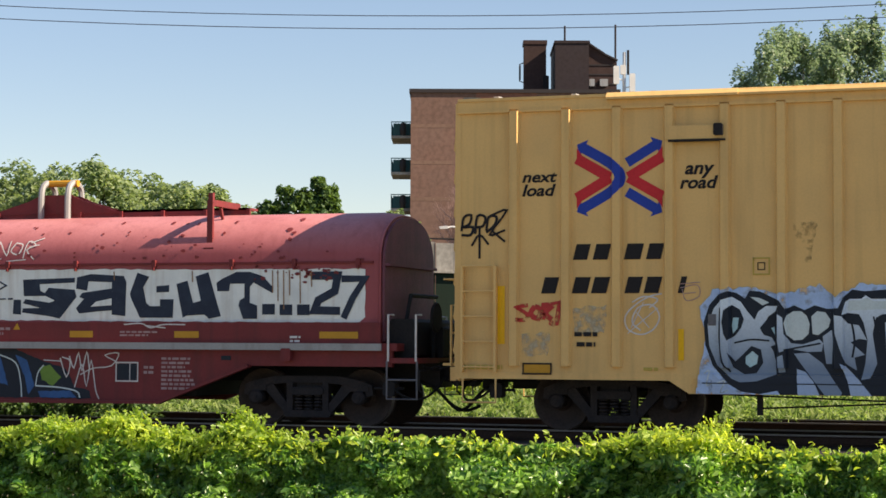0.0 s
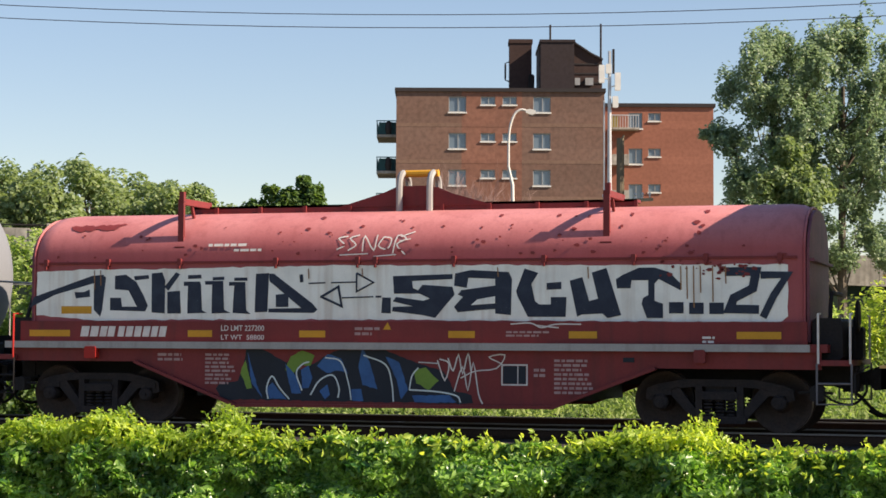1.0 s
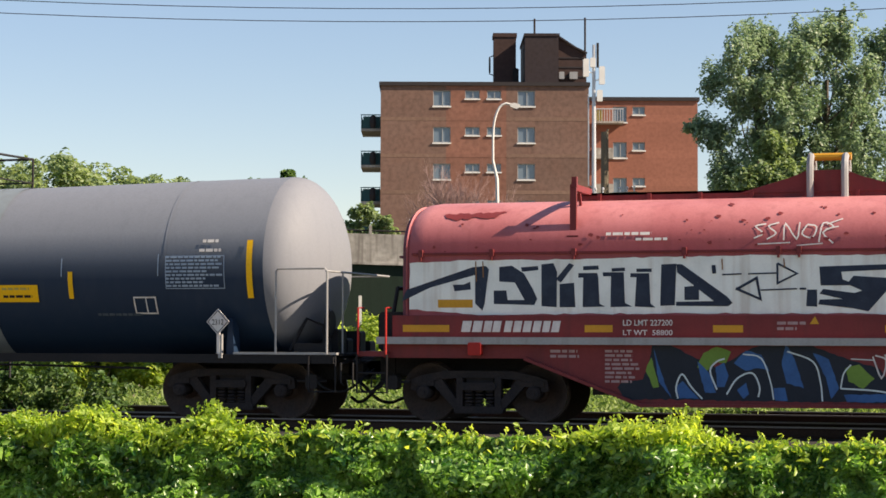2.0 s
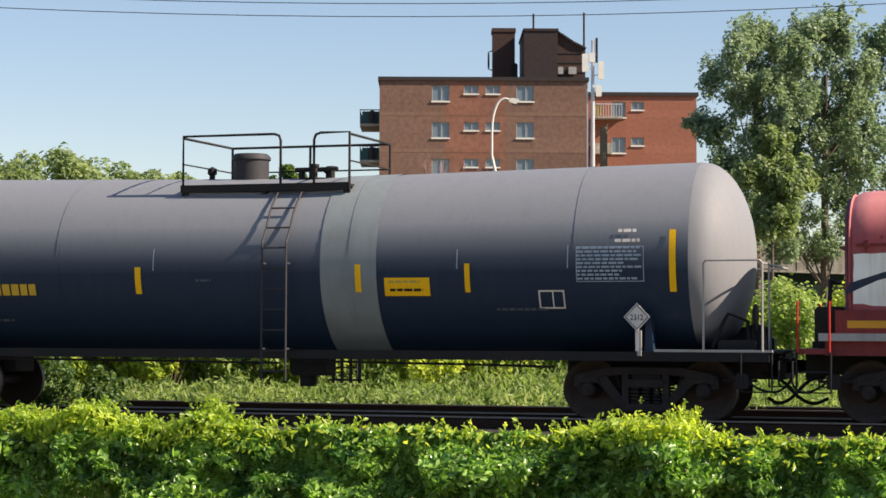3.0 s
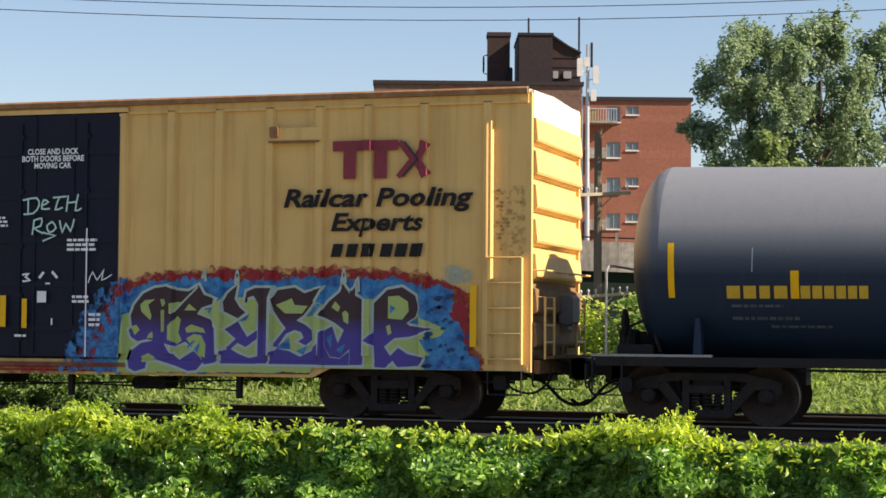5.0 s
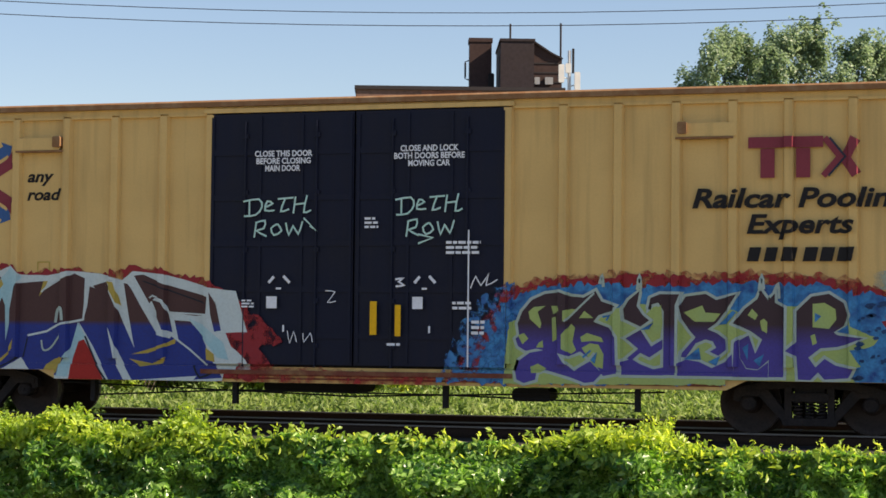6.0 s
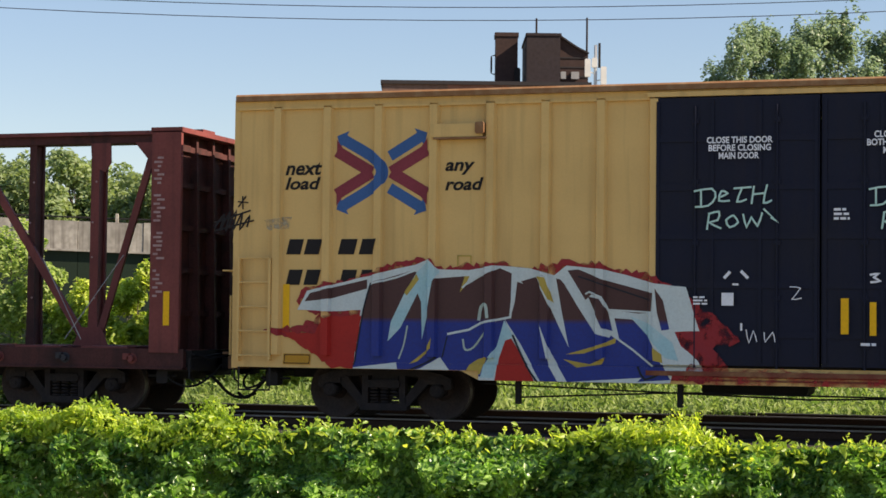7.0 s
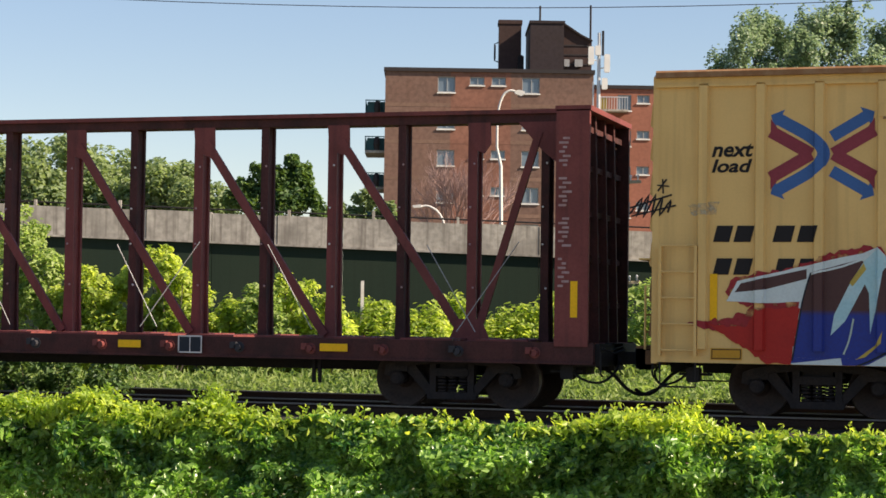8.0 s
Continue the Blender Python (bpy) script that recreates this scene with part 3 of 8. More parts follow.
def ballast_height(x, y):
    top = -0.17
    edge = max(0.0, -1.6 - y, y - 8.4) * 0.62
    return top - edge + 0.03 * noise.noise((x * 2.3, y * 2.3, 0)) + 0.02 * noise.noise((x * 7, y * 7, 1))


sheet("ballast", [-130 + 0.6 * i for i in range(380)], [-2.7 + 0.3 * i for i in range(42)], ballast_height, ballast_mat,
      "dark stone ballast under two railway tracks", "ballast")


def rail(y):
    s = Shape()
    s.prism([(y - 0.07, -0.17), (y + 0.07, -0.17), (y + 0.07, -0.155), (y + 0.012, -0.13), (y + 0.010, -0.045), (y + 0.036, -0.03), (y + 0.036, -0.006),
             (y + 0.028, 0.0), (y - 0.028, 0.0), (y - 0.036, -0.006), (y - 0.036, -0.03), (y - 0.010, -0.045), (y - 0.012, -0.13), (y - 0.07, -0.155)], -130, 100, "x")
    return tagged(part("rail", s, rail_side), "rusty steel rail with a worn head on dark ballast", "rail", "rails of the tracks", "structure")


for y in (AXIS - 0.7525, AXIS + 0.7525, AXIS + 3.55, AXIS + 5.05):
    rail(y)
    s = Shape()
    s.box(-130, 100, y - 0.0385, y + 0.0385, -0.020, 0.0015)
    tagged(part("rail_head", s, bright_iron), "bright strip worn by wheels on a rail", "rail head", "rails of the tracks", "structure")

tie = Shape()
tie.box(-0.115, 0.115, -1.28, 1.28, -0.28, -0.165, 0.012)
tie_mesh = mesh_of("sleeper", tie, sleeper_wood)
for y in (AXIS, AXIS + 4.3):
    for i in range(110):
        ob = new("sleeper", tie_mesh)
        ob.location = (-40 + i * 0.55, y + random.uniform(-0.03, 0.03), 0)
        tagged(ob, "dark weathered wooden railway sleeper bedded in ballast", "sleeper", "sleepers of the track")

# ---- box cars ----
RIB_W, RIB_D = 0.14, 0.085
EAVE, SILL = 5.06, 0.80


def boxcar(x0, ribs, label, fresh, door, low):
    x1 = x0 + 18.44
    car, o = railcar("boxcar", x0, x1, label, "boxcar")
    coat = yellow_new if fresh else yellow
    drop = 0.19 if fresh else 0.145
    # plain side sheets between the ribs, each its own panel, on both sides
    edges = sorted([x0] + ribs + [x1])
    for side in (0, 1):
        y_out, y_in = (0.0, 0.06) if side == 0 else (3.2, 3.14)
        for a, b in zip(edges, edges[1:]):
            if a >= door[0] - 0.01 and b <= door[1] + 0.01:
                continue
            s = Shape(o)
            s.box(a, b, min(y_out, y_in), max(y_out, y_in), SILL + 0.08, EAVE - 0.02)
            part("side_panel", s, coat, car)
        for r in ribs:
            s = Shape(o)
            y_rib = -RIB_D if side == 0 else 3.2
            s.prism([(r - RIB_W / 2 - 0.02, y_rib + (RIB_D if side == 0 else 0)), (r - RIB_W / 2 + 0.012, y_rib + (0 if side == 0 else RIB_D)),
                     (r + RIB_W / 2 - 0.012, y_rib + (0 if side == 0 else RIB_D)), (r + RIB_W / 2 + 0.02, y_rib + (RIB_D if side == 0 else 0))], SILL + 0.20, EAVE - 0.17, "z")
            part("rib", s, coat, car)
        # a projecting eave flange with a sloped upper edge over all but the end bays
        out, wall_y = (-1, 0.0) if side == 0 else (1, 3.2)
        bays = ((x0 + 2.36, x0 + 4.35, 0.125), (x0 + 4.352, x1 - 2.36, 0.105)) if fresh else ((x0, x0 + 9.2, 0.105), (x0 + 9.202, x1, 0.11))
        for a, b, d in bays:
            s = Shape(o)
            slope = 0.075 if fresh else 0.03
            s.prism([(wall_y, EAVE - 0.045), (wall_y + out * d, EAVE - 0.045), (wall_y + out * d, EAVE + 0.062 - slope), (wall_y + out * (d - slope), EAVE + 0.062), (wall_y, EAVE + 0.062)], a, b, "x")
            part("eave_flange", s, coat if fresh else rust_run, car, "" if fresh else "brown worn eave flange")
        for a, b in zip(edges, edges[1:]):
            if not (a >= door[0] - 0.01 and b <= door[1] + 0.01):
                s = Shape(o)
                s.box(a + (RIB_W / 2 if a > x0 else 0), b - (RIB_W / 2 if b < x1 else 0), min(wall_y, wall_y + out * 0.05), max(wall_y, wall_y + out * 0.05), EAVE - 0.185, EAVE - 0.142)
                part("drip_ledge", s, coat, car)
        y = -0.03 if side == 0 else 3.17
        s = Shape(o)
        s.box(x0, x1, y, y + 0.06, EAVE - 0.14, EAVE, 0)
        s.box(x0, x1, y - 0.02, y + 0.05, EAVE, EAVE + 0.045, 0)
        part("top_rail", s, coat, car)
        s = Shape(o)
        s.prism([(x0, SILL), (low[0], SILL), (low[0] + 0.3, SILL - drop), (low[1] - 0.3, SILL - drop), (low[1], SILL), (x1, SILL), (x1, SILL + 0.10), (x0, SILL + 0.10)], y + 0.012, y + 0.05)
        part("side_sill", s, coat, car)
        s = Shape(o)
        for k in range(4 if fresh else 3):
            z = SILL - drop + 0.05 + k * 0.055
            s.box(low[0] + 0.35, low[1] - 0.35, y - 0.012, y + 0.02, z, z + 0.03)
        part("sill_moulding", s, coat if fresh else rust_red, car)
        for k in (0, 1):
            s = Shape(o)
            a = door[0] + k * (door[1] - door[0]) / 2 + 0.015
            b = door[0] + (k + 1) * (door[1] - door[0]) / 2 - 0.015
            yd = -0.075 if side == 0 else 3.2
            s.box(a, b, yd, yd + 0.075, SILL + 0.14, EAVE - 0.17)
            d = part("door", s, black_paint, car, "black plug door with white stencilled notices")
            s = Shape(o)
            for z in [1.35 + 0.72 * i for i in range(5)]:
                s.box(a + 0.04, b - 0.04, yd - 0.016, yd + 0.075, z, z + 0.10, 0.02)
            for x in (a + 0.05, (a + b) / 2 - 0.35, (a + b) / 2 + 0.35, b - 0.05):
                s.box(x - 0.025, x + 0.025, yd - 0.02, yd + 0.075, SILL + 0.18, EAVE - 0.22)
            part("door_frame", s, black_paint, d)
            s = Shape(o)
            for x in ((a + b) / 2 - 0.6, (a + b) / 2 + 0.6):
                s.tube([(x, yd - 0.022, SILL + 0.1), (x, yd - 0.022, EAVE - 0.3)], 0.018, 8)
                for z in (1.2, 1.9, 2.7, 3.6, 4.5):
                    s.box(x - 0.05, x + 0.05, yd - 0.032, yd, z, z + 0.07)
            part("locking_bar", s, black_paint, d)
        s = Shape(o)
        s.box(door[0] - 0.1, door[1] + 0.1, y - 0.06, y + 0.04, SILL - 0.02, SILL + 0.05)
        part("door_track", s, coat if fresh else rust_red, car)
        s = Shape(o)
        s.box(door[0] - 0.1, door[1] + 0.1, y - 0.06, y + 0.04, EAVE - 0.15, EAVE - 0.08)
        part("door_track", s, coat, car)
    # roof: shallow ridge with cross battens
    s = Shape(o)
    s.prism([(-0.02, EAVE + 0.04), (1.6, EAVE + 0.10), (3.22, EAVE + 0.04), (3.22, EAVE - 0.04), (-0.02, EAVE - 0.04)], x0 + 0.01, x1 - 0.01, "x")
    part("roof", s, roof_metal, car)
    for i in range(15):
        x = x0 + 0.6 + i * 1.23
        s = Shape(o)
        s.prism([(0.02, EAVE + 0.045), (1.6, EAVE + 0.105), (3.18, EAVE + 0.045), (3.18, EAVE + 0.085), (1.6, EAVE + 0.145), (0.02, EAVE + 0.075)], x - 0.04, x + 0.04, "x")
        part("roof_batten", s, roof_metal, car)
    # floor and underframe
    s = Shape(o)
    s.box(x0 + 0.1, x1 - 0.1, 0.08, 3.12, SILL + 0.02, SILL + 0.14)
    s.box(x0 + 0.5, x1 - 0.5, AXIS - 0.3, AXIS + 0.3, 0.62, SILL + 0.02)
    s.box(x0 + 7.3, x0 + 8.9, 1.0, 1.9, 0.48, 0.66, 0.05)
    s.box(x0 + 11.6, x0 + 12.2, 0.5, 1.0, 0.42, 0.62, 0.05)
    for x in (x0 + 4.6, x0 + 7.1, x0 + 10.6, x0 + 13.6):
        s.box(x - 0.04, x + 0.04, 0.25, 0.35, 0.30, SILL - 0.1)
    part("underframe", s, under_iron, car)
    s = Shape(o)
    s.tube([(x0 + 4.6, 0.32, 0.40), (x0 + 7.1, 0.32, 0.52), (x0 + 10.6, 0.32, 0.50), (x0 + 13.6, 0.32, 0.42)], 0.014, 6)
    s.tube([(x0 + 4.0, 0.36, 0.60), (x0 + 9.0, 0.4, 0.45), (x0 + 14.0, 0.36, 0.60)], 0.014, 6)
    part("brake_pipe", s, under_iron, car)
    # ends: horizontal corrugations between corner posts
    for way, x in ((-1, x0), (1, x1)):
        s = Shape(o)
        s.box(min(x, x - way * 0.05), max(x, x - way * 0.05), 0.06, 3.14, SILL, EAVE - 0.01)
        end = part("end_wall", s, coat, car)
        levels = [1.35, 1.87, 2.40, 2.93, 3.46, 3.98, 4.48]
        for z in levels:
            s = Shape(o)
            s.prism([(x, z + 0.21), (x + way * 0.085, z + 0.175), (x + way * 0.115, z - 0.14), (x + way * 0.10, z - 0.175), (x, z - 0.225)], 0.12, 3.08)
            part("corrugation", s, end_dirt_shade if z < 2.0 and not fresh else coat, end)
        for y in (0.0, 3.1):
            s = Shape(o)
            s.box(x - 0.05, x + 0.05, y - 0.005, y + 0.105, SILL - 0.02, EAVE - 0.02, 0)
            part("corner_post", s, coat, end)
        s = Shape(o)
        s.box(min(x, x + way * 0.06), max(x, x + way * 0.06), 0.1, 3.1, 4.66, EAVE + 0.02)
        # strong sun on the tan header is put in as white
        part("end_header", s, coat if fresh else white_frame, end, "end wall header, whitened on the tan car for strong sun")
        s = Shape(o)
        s.tube([(x + way * 0.26, 0.10, 2.33), (x + way * 0.26, 3.05, 2.33)], 0.016, 6)
        for y in (0.12, 1.3, 2.2, 3.03):
            s.tube([(x, y, 2.33), (x + way * 0.26, y, 2.33)], 0.013, 6)
        part("grab_rail", s, coat, car)
        for ya, yb in ((0.28, 0.85), (2.35, 2.92)):
            s = Shape(o)
            for y in (ya, yb):
                s.tube([(x, y, 1.93), (x + way * 0.20, y, 1.93), (x + way * 0.20, y, 0.98)], 0.020, 6)
            for z in (1.0, 1.24, 1.50, 1.76):
                s.tube([(x + way * 0.20, ya, z), (x + way * 0.20, yb, z)], 0.016, 6)
            part("end_ladder", s, coat, car)
        s = Shape(o)
        s.box(min(x, x + way * 0.34), max(x, x + way * 0.34), 0.3, 2.9, 0.99, 1.03)
        s.box(min(x, x + way * 0.16), max(x, x + way * 0.16), 0.12, 3.08, 0.76, 0.97)
        part("end_sill", s, coat if fresh else brown_steel, car, "brown grimy end sill and walkway")
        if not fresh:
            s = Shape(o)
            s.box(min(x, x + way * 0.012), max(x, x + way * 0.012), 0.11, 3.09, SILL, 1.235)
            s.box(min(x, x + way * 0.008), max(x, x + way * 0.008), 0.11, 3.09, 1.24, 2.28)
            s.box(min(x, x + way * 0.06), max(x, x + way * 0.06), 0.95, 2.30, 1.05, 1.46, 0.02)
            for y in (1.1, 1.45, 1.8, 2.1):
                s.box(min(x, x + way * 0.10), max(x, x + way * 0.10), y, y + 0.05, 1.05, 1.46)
            part("buffer_plate", s, end_dirt_shade, end, "brown dirty steel plate low on the end, shade painted in")
        s = Shape(o)
        s.box(min(x + way * 0.06, x + way * 0.30), max(x + way * 0.06, x + way * 0.30), 1.70, 2.15, 1.52, 1.98, 0.04)
        s.box(min(x + way * 0.04, x + way * 0.20), max(x + way * 0.04, x + way * 0.20), 1.78, 2.07, 1.40, 1.53, 0.03)
        part("brake_gear", s, box_grey, car, "grey brake gear box")
        coupler(car, o, x, way)
        # corner ladder and sill step on the near and far sides
        for y in (-0.09, 3.29):
            a, b = (x + 0.09, x + 0.62) if way < 0 else (x - 0.62, x - 0.09)
            s = Shape(o)
            for q in (a, b):
                s.box(q - 0.02, q + 0.02, y - 0.02, y + 0.10 if y < 0 else y, SILL + 0.1, 2.52)
            for i in range(5):
                z = 0.98 + i * 0.385
                s.tube([(a, y - 0.012, z), (b, y - 0.012, z)], 0.014, 6)
            part("ladder", s, coat, car)
            s = Shape(o)
            s.tube([(a, y + 0.06, SILL), (a, y + 0.06, 0.44), (b, y + 0.06, 0.44), (b, y + 0.06, SILL)], 0.017, 6)
            part("sill_step", s, coat if fresh else under_iron, car)
    trucks(car, (x0 + 2.33, x1 - 2.33))
    cuts = []
    for r in ribs:
        cuts += [r - RIB_W / 2 - 0.02, r - RIB_W / 2 + 0.012, r + RIB_W / 2 - 0.012, r + RIB_W / 2 + 0.02]
    cuts += list(door) + [low[0] + 0.3, low[1] - 0.3]

    def y_of(x, z, flat):
        if not flat:
            d = min(abs(x - r) for r in ribs)
            return -RIB_D * max(0.0, min(1.0, (RIB_W / 2 + 0.02 - d) / 0.032))
        if door[0] < x < door[1] and z > SILL + 0.14:
            return -0.098
        if SILL + 0.2 < z < EAVE - 0.17:
            return None
        if z < SILL + 0.10:
            return -0.045 if low[0] < x < low[1] else -0.02
        return 0.0

    near = Side(car, o, y_of, cuts, (SILL + 0.10, SILL + 0.14, SILL + 0.2, EAVE - 0.17))
    near.base = lambda x: SILL - drop + 0.004 if low[0] + 0.3 < x < low[1] - 0.3 else SILL + 0.004
    return car, o, near


def road_logo(side, x, z, blue, red, k=1.0):
    """The crossed-arrow emblem: two blue and two red bars with arrow heads about a curved middle; k: its size."""
    def at(p):
        return x + k * p[0], z + k * p[1]

    def arrow(pts, w, head, m, smooth=0):
        line = curve_pts(pts, smooth) if smooth else [Vector(p) for p in pts]
        side.paint("emblem_stripe", stroke([at(p) for p in line], w * k), m)
        for tip, back in head:
            t, b = Vector(tip), Vector(back)
            d = (t - b).normalized()
            n = Vector((-d.y, d.x))
            tri = [at(q) for q in (t + d * 0.11, t + n * 0.145 - d * 0.015, t - n * 0.145 - d * 0.015)]
            side.paint("emblem_tip", [tri], m)
    arrow([(-0.56, 0.46), (-0.12, 0.20), (0.02, 0.0), (-0.12, -0.20), (-0.56, -0.46)], 0.155, [((-0.56, 0.46), (-0.3, 0.32)), ((-0.56, -0.46), (-0.3, -0.32))], blue, 6)
    arrow([(0.12, 0.22), (0.56, 0.48)], 0.15, [((0.56, 0.48), (0.12, 0.22))], blue)
    arrow([(0.12, -0.22), (0.56, -0.48)], 0.15, [((0.56, -0.48), (0.12, -0.22))], blue)
    for sx, tipx in ((-1, -0.66), (1, 0.66)):
        x_in = -0.14 if sx < 0 else 0.14
        for sz in (-1, 1):
            side.paint("emblem_stripe", stroke([at((tipx, sz * 0.30)), at((x_in, 0.0))], 0.16 * k), red)
            side.paint("emblem_tip", [[at((tipx, sz * 0.46)), at((tipx, sz * 0.20)), at((tipx - sx * 0.14, sz * 0.27))]], red)


near_ribs = [0.90, 1.72, 2.51, 3.31, 4.14, 4.97, 5.79, 6.65]
late_ribs = [0.71, 1.55, 2.40, 3.30, 4.21, 5.08, 5.94, 6.75, 11.65, 12.51, 13.35, 14.22, 15.06, 15.87, 16.79, 17.81]
first, first_o, first_side = boxcar(18.27, [18.27 + r for r in near_ribs + [18.44 - q for q in near_ribs]],
                                    "yellow ribbed steel boxcar with grey-blue graffiti on rails", True, (18.27 + 6.75, 18.27 + 11.65), (18.27 + 3.3, 18.27 + 15.1))
second, second_o, second_side = boxcar(-32.66, [-32.66 + r for r in late_ribs],
                                       "tan-yellow ribbed boxcar with black doors and large graffiti", False, (-25.91, -21.01), (-28.9, -17.4))

# ---- coil car ----
coil, coil_o = railcar("coil_car", 3.3, 17.55, "red covered coil car with white and blue graffiti", "coil car")


def cover_ring(n=22):
    """Half outline of the hood from the near foot over the top to the far foot, as (y, z)."""
    pts = [(0.36, 1.36), (0.34, 2.0), (0.34, 2.52)]
    for i in range(1, n):
        a = math.pi * i / n
        pts.append((1.6 - 1.27 * math.copysign(abs(math.cos(a)) ** 0.9, math.cos(a)), 2.62 + 0.86 * math.sin(a) ** 0.85))
    return pts + [(2.86, 2.52), (2.86, 2.0), (2.84, 1.36)]


def cover_y(x, z, flat=False):
    if flat:
        return None
    if z < 2.62:
        return 0.34 if z > 2.0 else 0.36 - 0.02 * max(0.0, (z - 1.36) / 0.64)
    s = min(1.0, (z - 2.62) / 0.86) ** (1 / 0.85)
    c = math.sqrt(max(0.0, 1 - s * s)) ** 0.9
    return 1.6 - 1.27 * c


s = Shape(coil_o)
ring = cover_ring()
stations = [(4.02, 0.90), (4.06, 0.96), (4.16, 0.99), (4.35, 1.0), (7.0, 1.0), (10.4, 1.0), (13.5, 1.0), (16.55, 1.0), (16.74, 0.99), (16.84, 0.96), (16.88, 0.90)]
verts = [(x, 1.6 + (y - 1.6) * k, 1.36 + (z - 1.36) * k) for x, k in stations for y, z in ring]
n = len(ring)
faces = [(j * n + i, j * n + i + 1, (j + 1) * n + i + 1, (j + 1) * n + i) for j in range(len(stations) - 1) for i in range(n - 1)]
faces += [tuple(range(n)), tuple(reversed(range((len(stations) - 1) * n, len(stations) * n)))]
s.add(verts, faces)
s.smooth = True
hood = part("hood", s, cover_red, coil, "red rounded steel hood, paler towards the top")
# seam lip and latches along the hood
s = Shape(coil_o)
s.box(4.15, 16.75, 0.305, 0.35, 2.60, 2.635)
part("seam", s, frame_red, hood)
for x in (4.3, 5.45, 6.75, 8.45, 9.85, 10.15, 11.45, 12.9, 14.3, 15.4, 16.5):
    s = Shape(coil_o)
    s.box(x - 0.035, x + 0.035, 0.285, 0.34, 2.56, 2.68, 0.012)
    s.box(x - 0.015, x + 0.015, 0.275, 0.33, 2.51, 2.57)
    part("latch", s, frame_red, hood)
for x in (4.05, 16.85):
    s = Shape(coil_o)
    s.tube([(x, 1.6 + (y - 1.6) * 0.97, 1.36 + (z - 1.36) * 0.97) for y, z in ring], 0.02, 5)
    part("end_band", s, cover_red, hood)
# end sheets under a pressed lip, the ends' shade put into their dark colour
for x, way in ((4.02, -1), (16.88, 1)):
    s = Shape(coil_o)
    s.prism([(1.6 + (y - 1.6) * 0.955, 1.36 + (z - 1.36) * 0.955) for y, z in ring], min(x, x + way * 0.04), max(x, x + way * 0.04), "x")
    part("end_sheet", s, coil_end, hood, "purple-grey end of the hood, its shade painted in")
    s = Shape(coil_o)
    s.box(min(x, x + way * 0.11), max(x, x + way * 0.11), 0.42, 2.78, 2.56, 2.60)
    part("end_lip", s, coil_end, hood)
    # dark block added for the black opening and clutter at each end
    s = Shape(coil_o)
    s.box(min(x + way * 0.06, x + way * 0.5), max(x + way * 0.06, x + way * 0.5), 0.55, 2.65, 1.10, 1.72, 0.05)
    s.tube([(x + way * 0.3, 0.7, 1.7), (x + way * 0.3, 0.9, 2.1), (x + way * 0.3, 2.2, 2.1)], 0.035, 6)
    part("end_machinery", s, under_iron, coil)
# ridge walkway, lifting arch and braces
s = Shape(coil_o)
s.box(6.45, 14.1, 1.42, 1.50, 3.46, 3.60)
s.box(6.45, 14.1, 1.42, 1.78, 3.56, 3.60)
for x in [6.9 + 0.8 * i for i in range(10)]:
    s.box(x - 0.03, x + 0.03, 1.38, 1.42, 3.44, 3.58)
part("ridge_beam", s, frame_red, hood)
for y in (1.40, 1.72):
    s = Shape(coil_o)
    s.prism([(9.1, 3.55), (9.9, 3.78), (10.14, 3.88), (10.72, 3.88), (10.95, 3.78), (11.75, 3.55)], y, y + 0.03)
    part("gusset", s, frame_red, hood)
for x in (10.20, 10.72):
    s = Shape(coil_o)
    s.tube(curve_pts([Vector((x, 1.30, 3.44)), Vector((x, 1.30, 3.86)), Vector((x, 1.36, 4.03)), Vector((x, 1.52, 4.10)), Vector((x, 1.72, 4.03)), Vector((x, 1.78, 3.86)), Vector((x, 1.78, 3.44))], 4), 0.055, 8)
    s.smooth = True
    part("lifting_arch", s, pale_iron, hood, "pale worn lifting hoop")
s = Shape(coil_o)
s.tube([(10.16, 1.52, 4.09), (10.80, 1.52, 4.09)], 0.06, 10)
part("lifting_bar", s, reflector_dull, hood, "yellow lifting bar")
for x in (6.72, 13.86):
    s = Shape(coil_o)
    s.box(x - 0.05, x + 0.05, 0.40, 0.46, 2.82, 3.66)
    s.slat((x, 0.42, 3.62), (x, 1.5, 3.62), 0.09, 0.10, (0, 0, 1))
    s.slat((x, 0.46, 2.90), (x, 0.64, 2.90), 0.08, 0.12, (0, 0, 1))
    s.box(x - 0.09, x + 0.09, 0.36, 0.50, 2.80, 2.88)
    s.box(x - 0.02, x + 0.06, 0.38, 0.46, 3.62, 3.78)
    s.slat((x, 0.8, 3.60), (x, 1.0, 3.15), 0.05, 0.04, (1, 0, 0))
    part("brace", s, frame_red, hood)
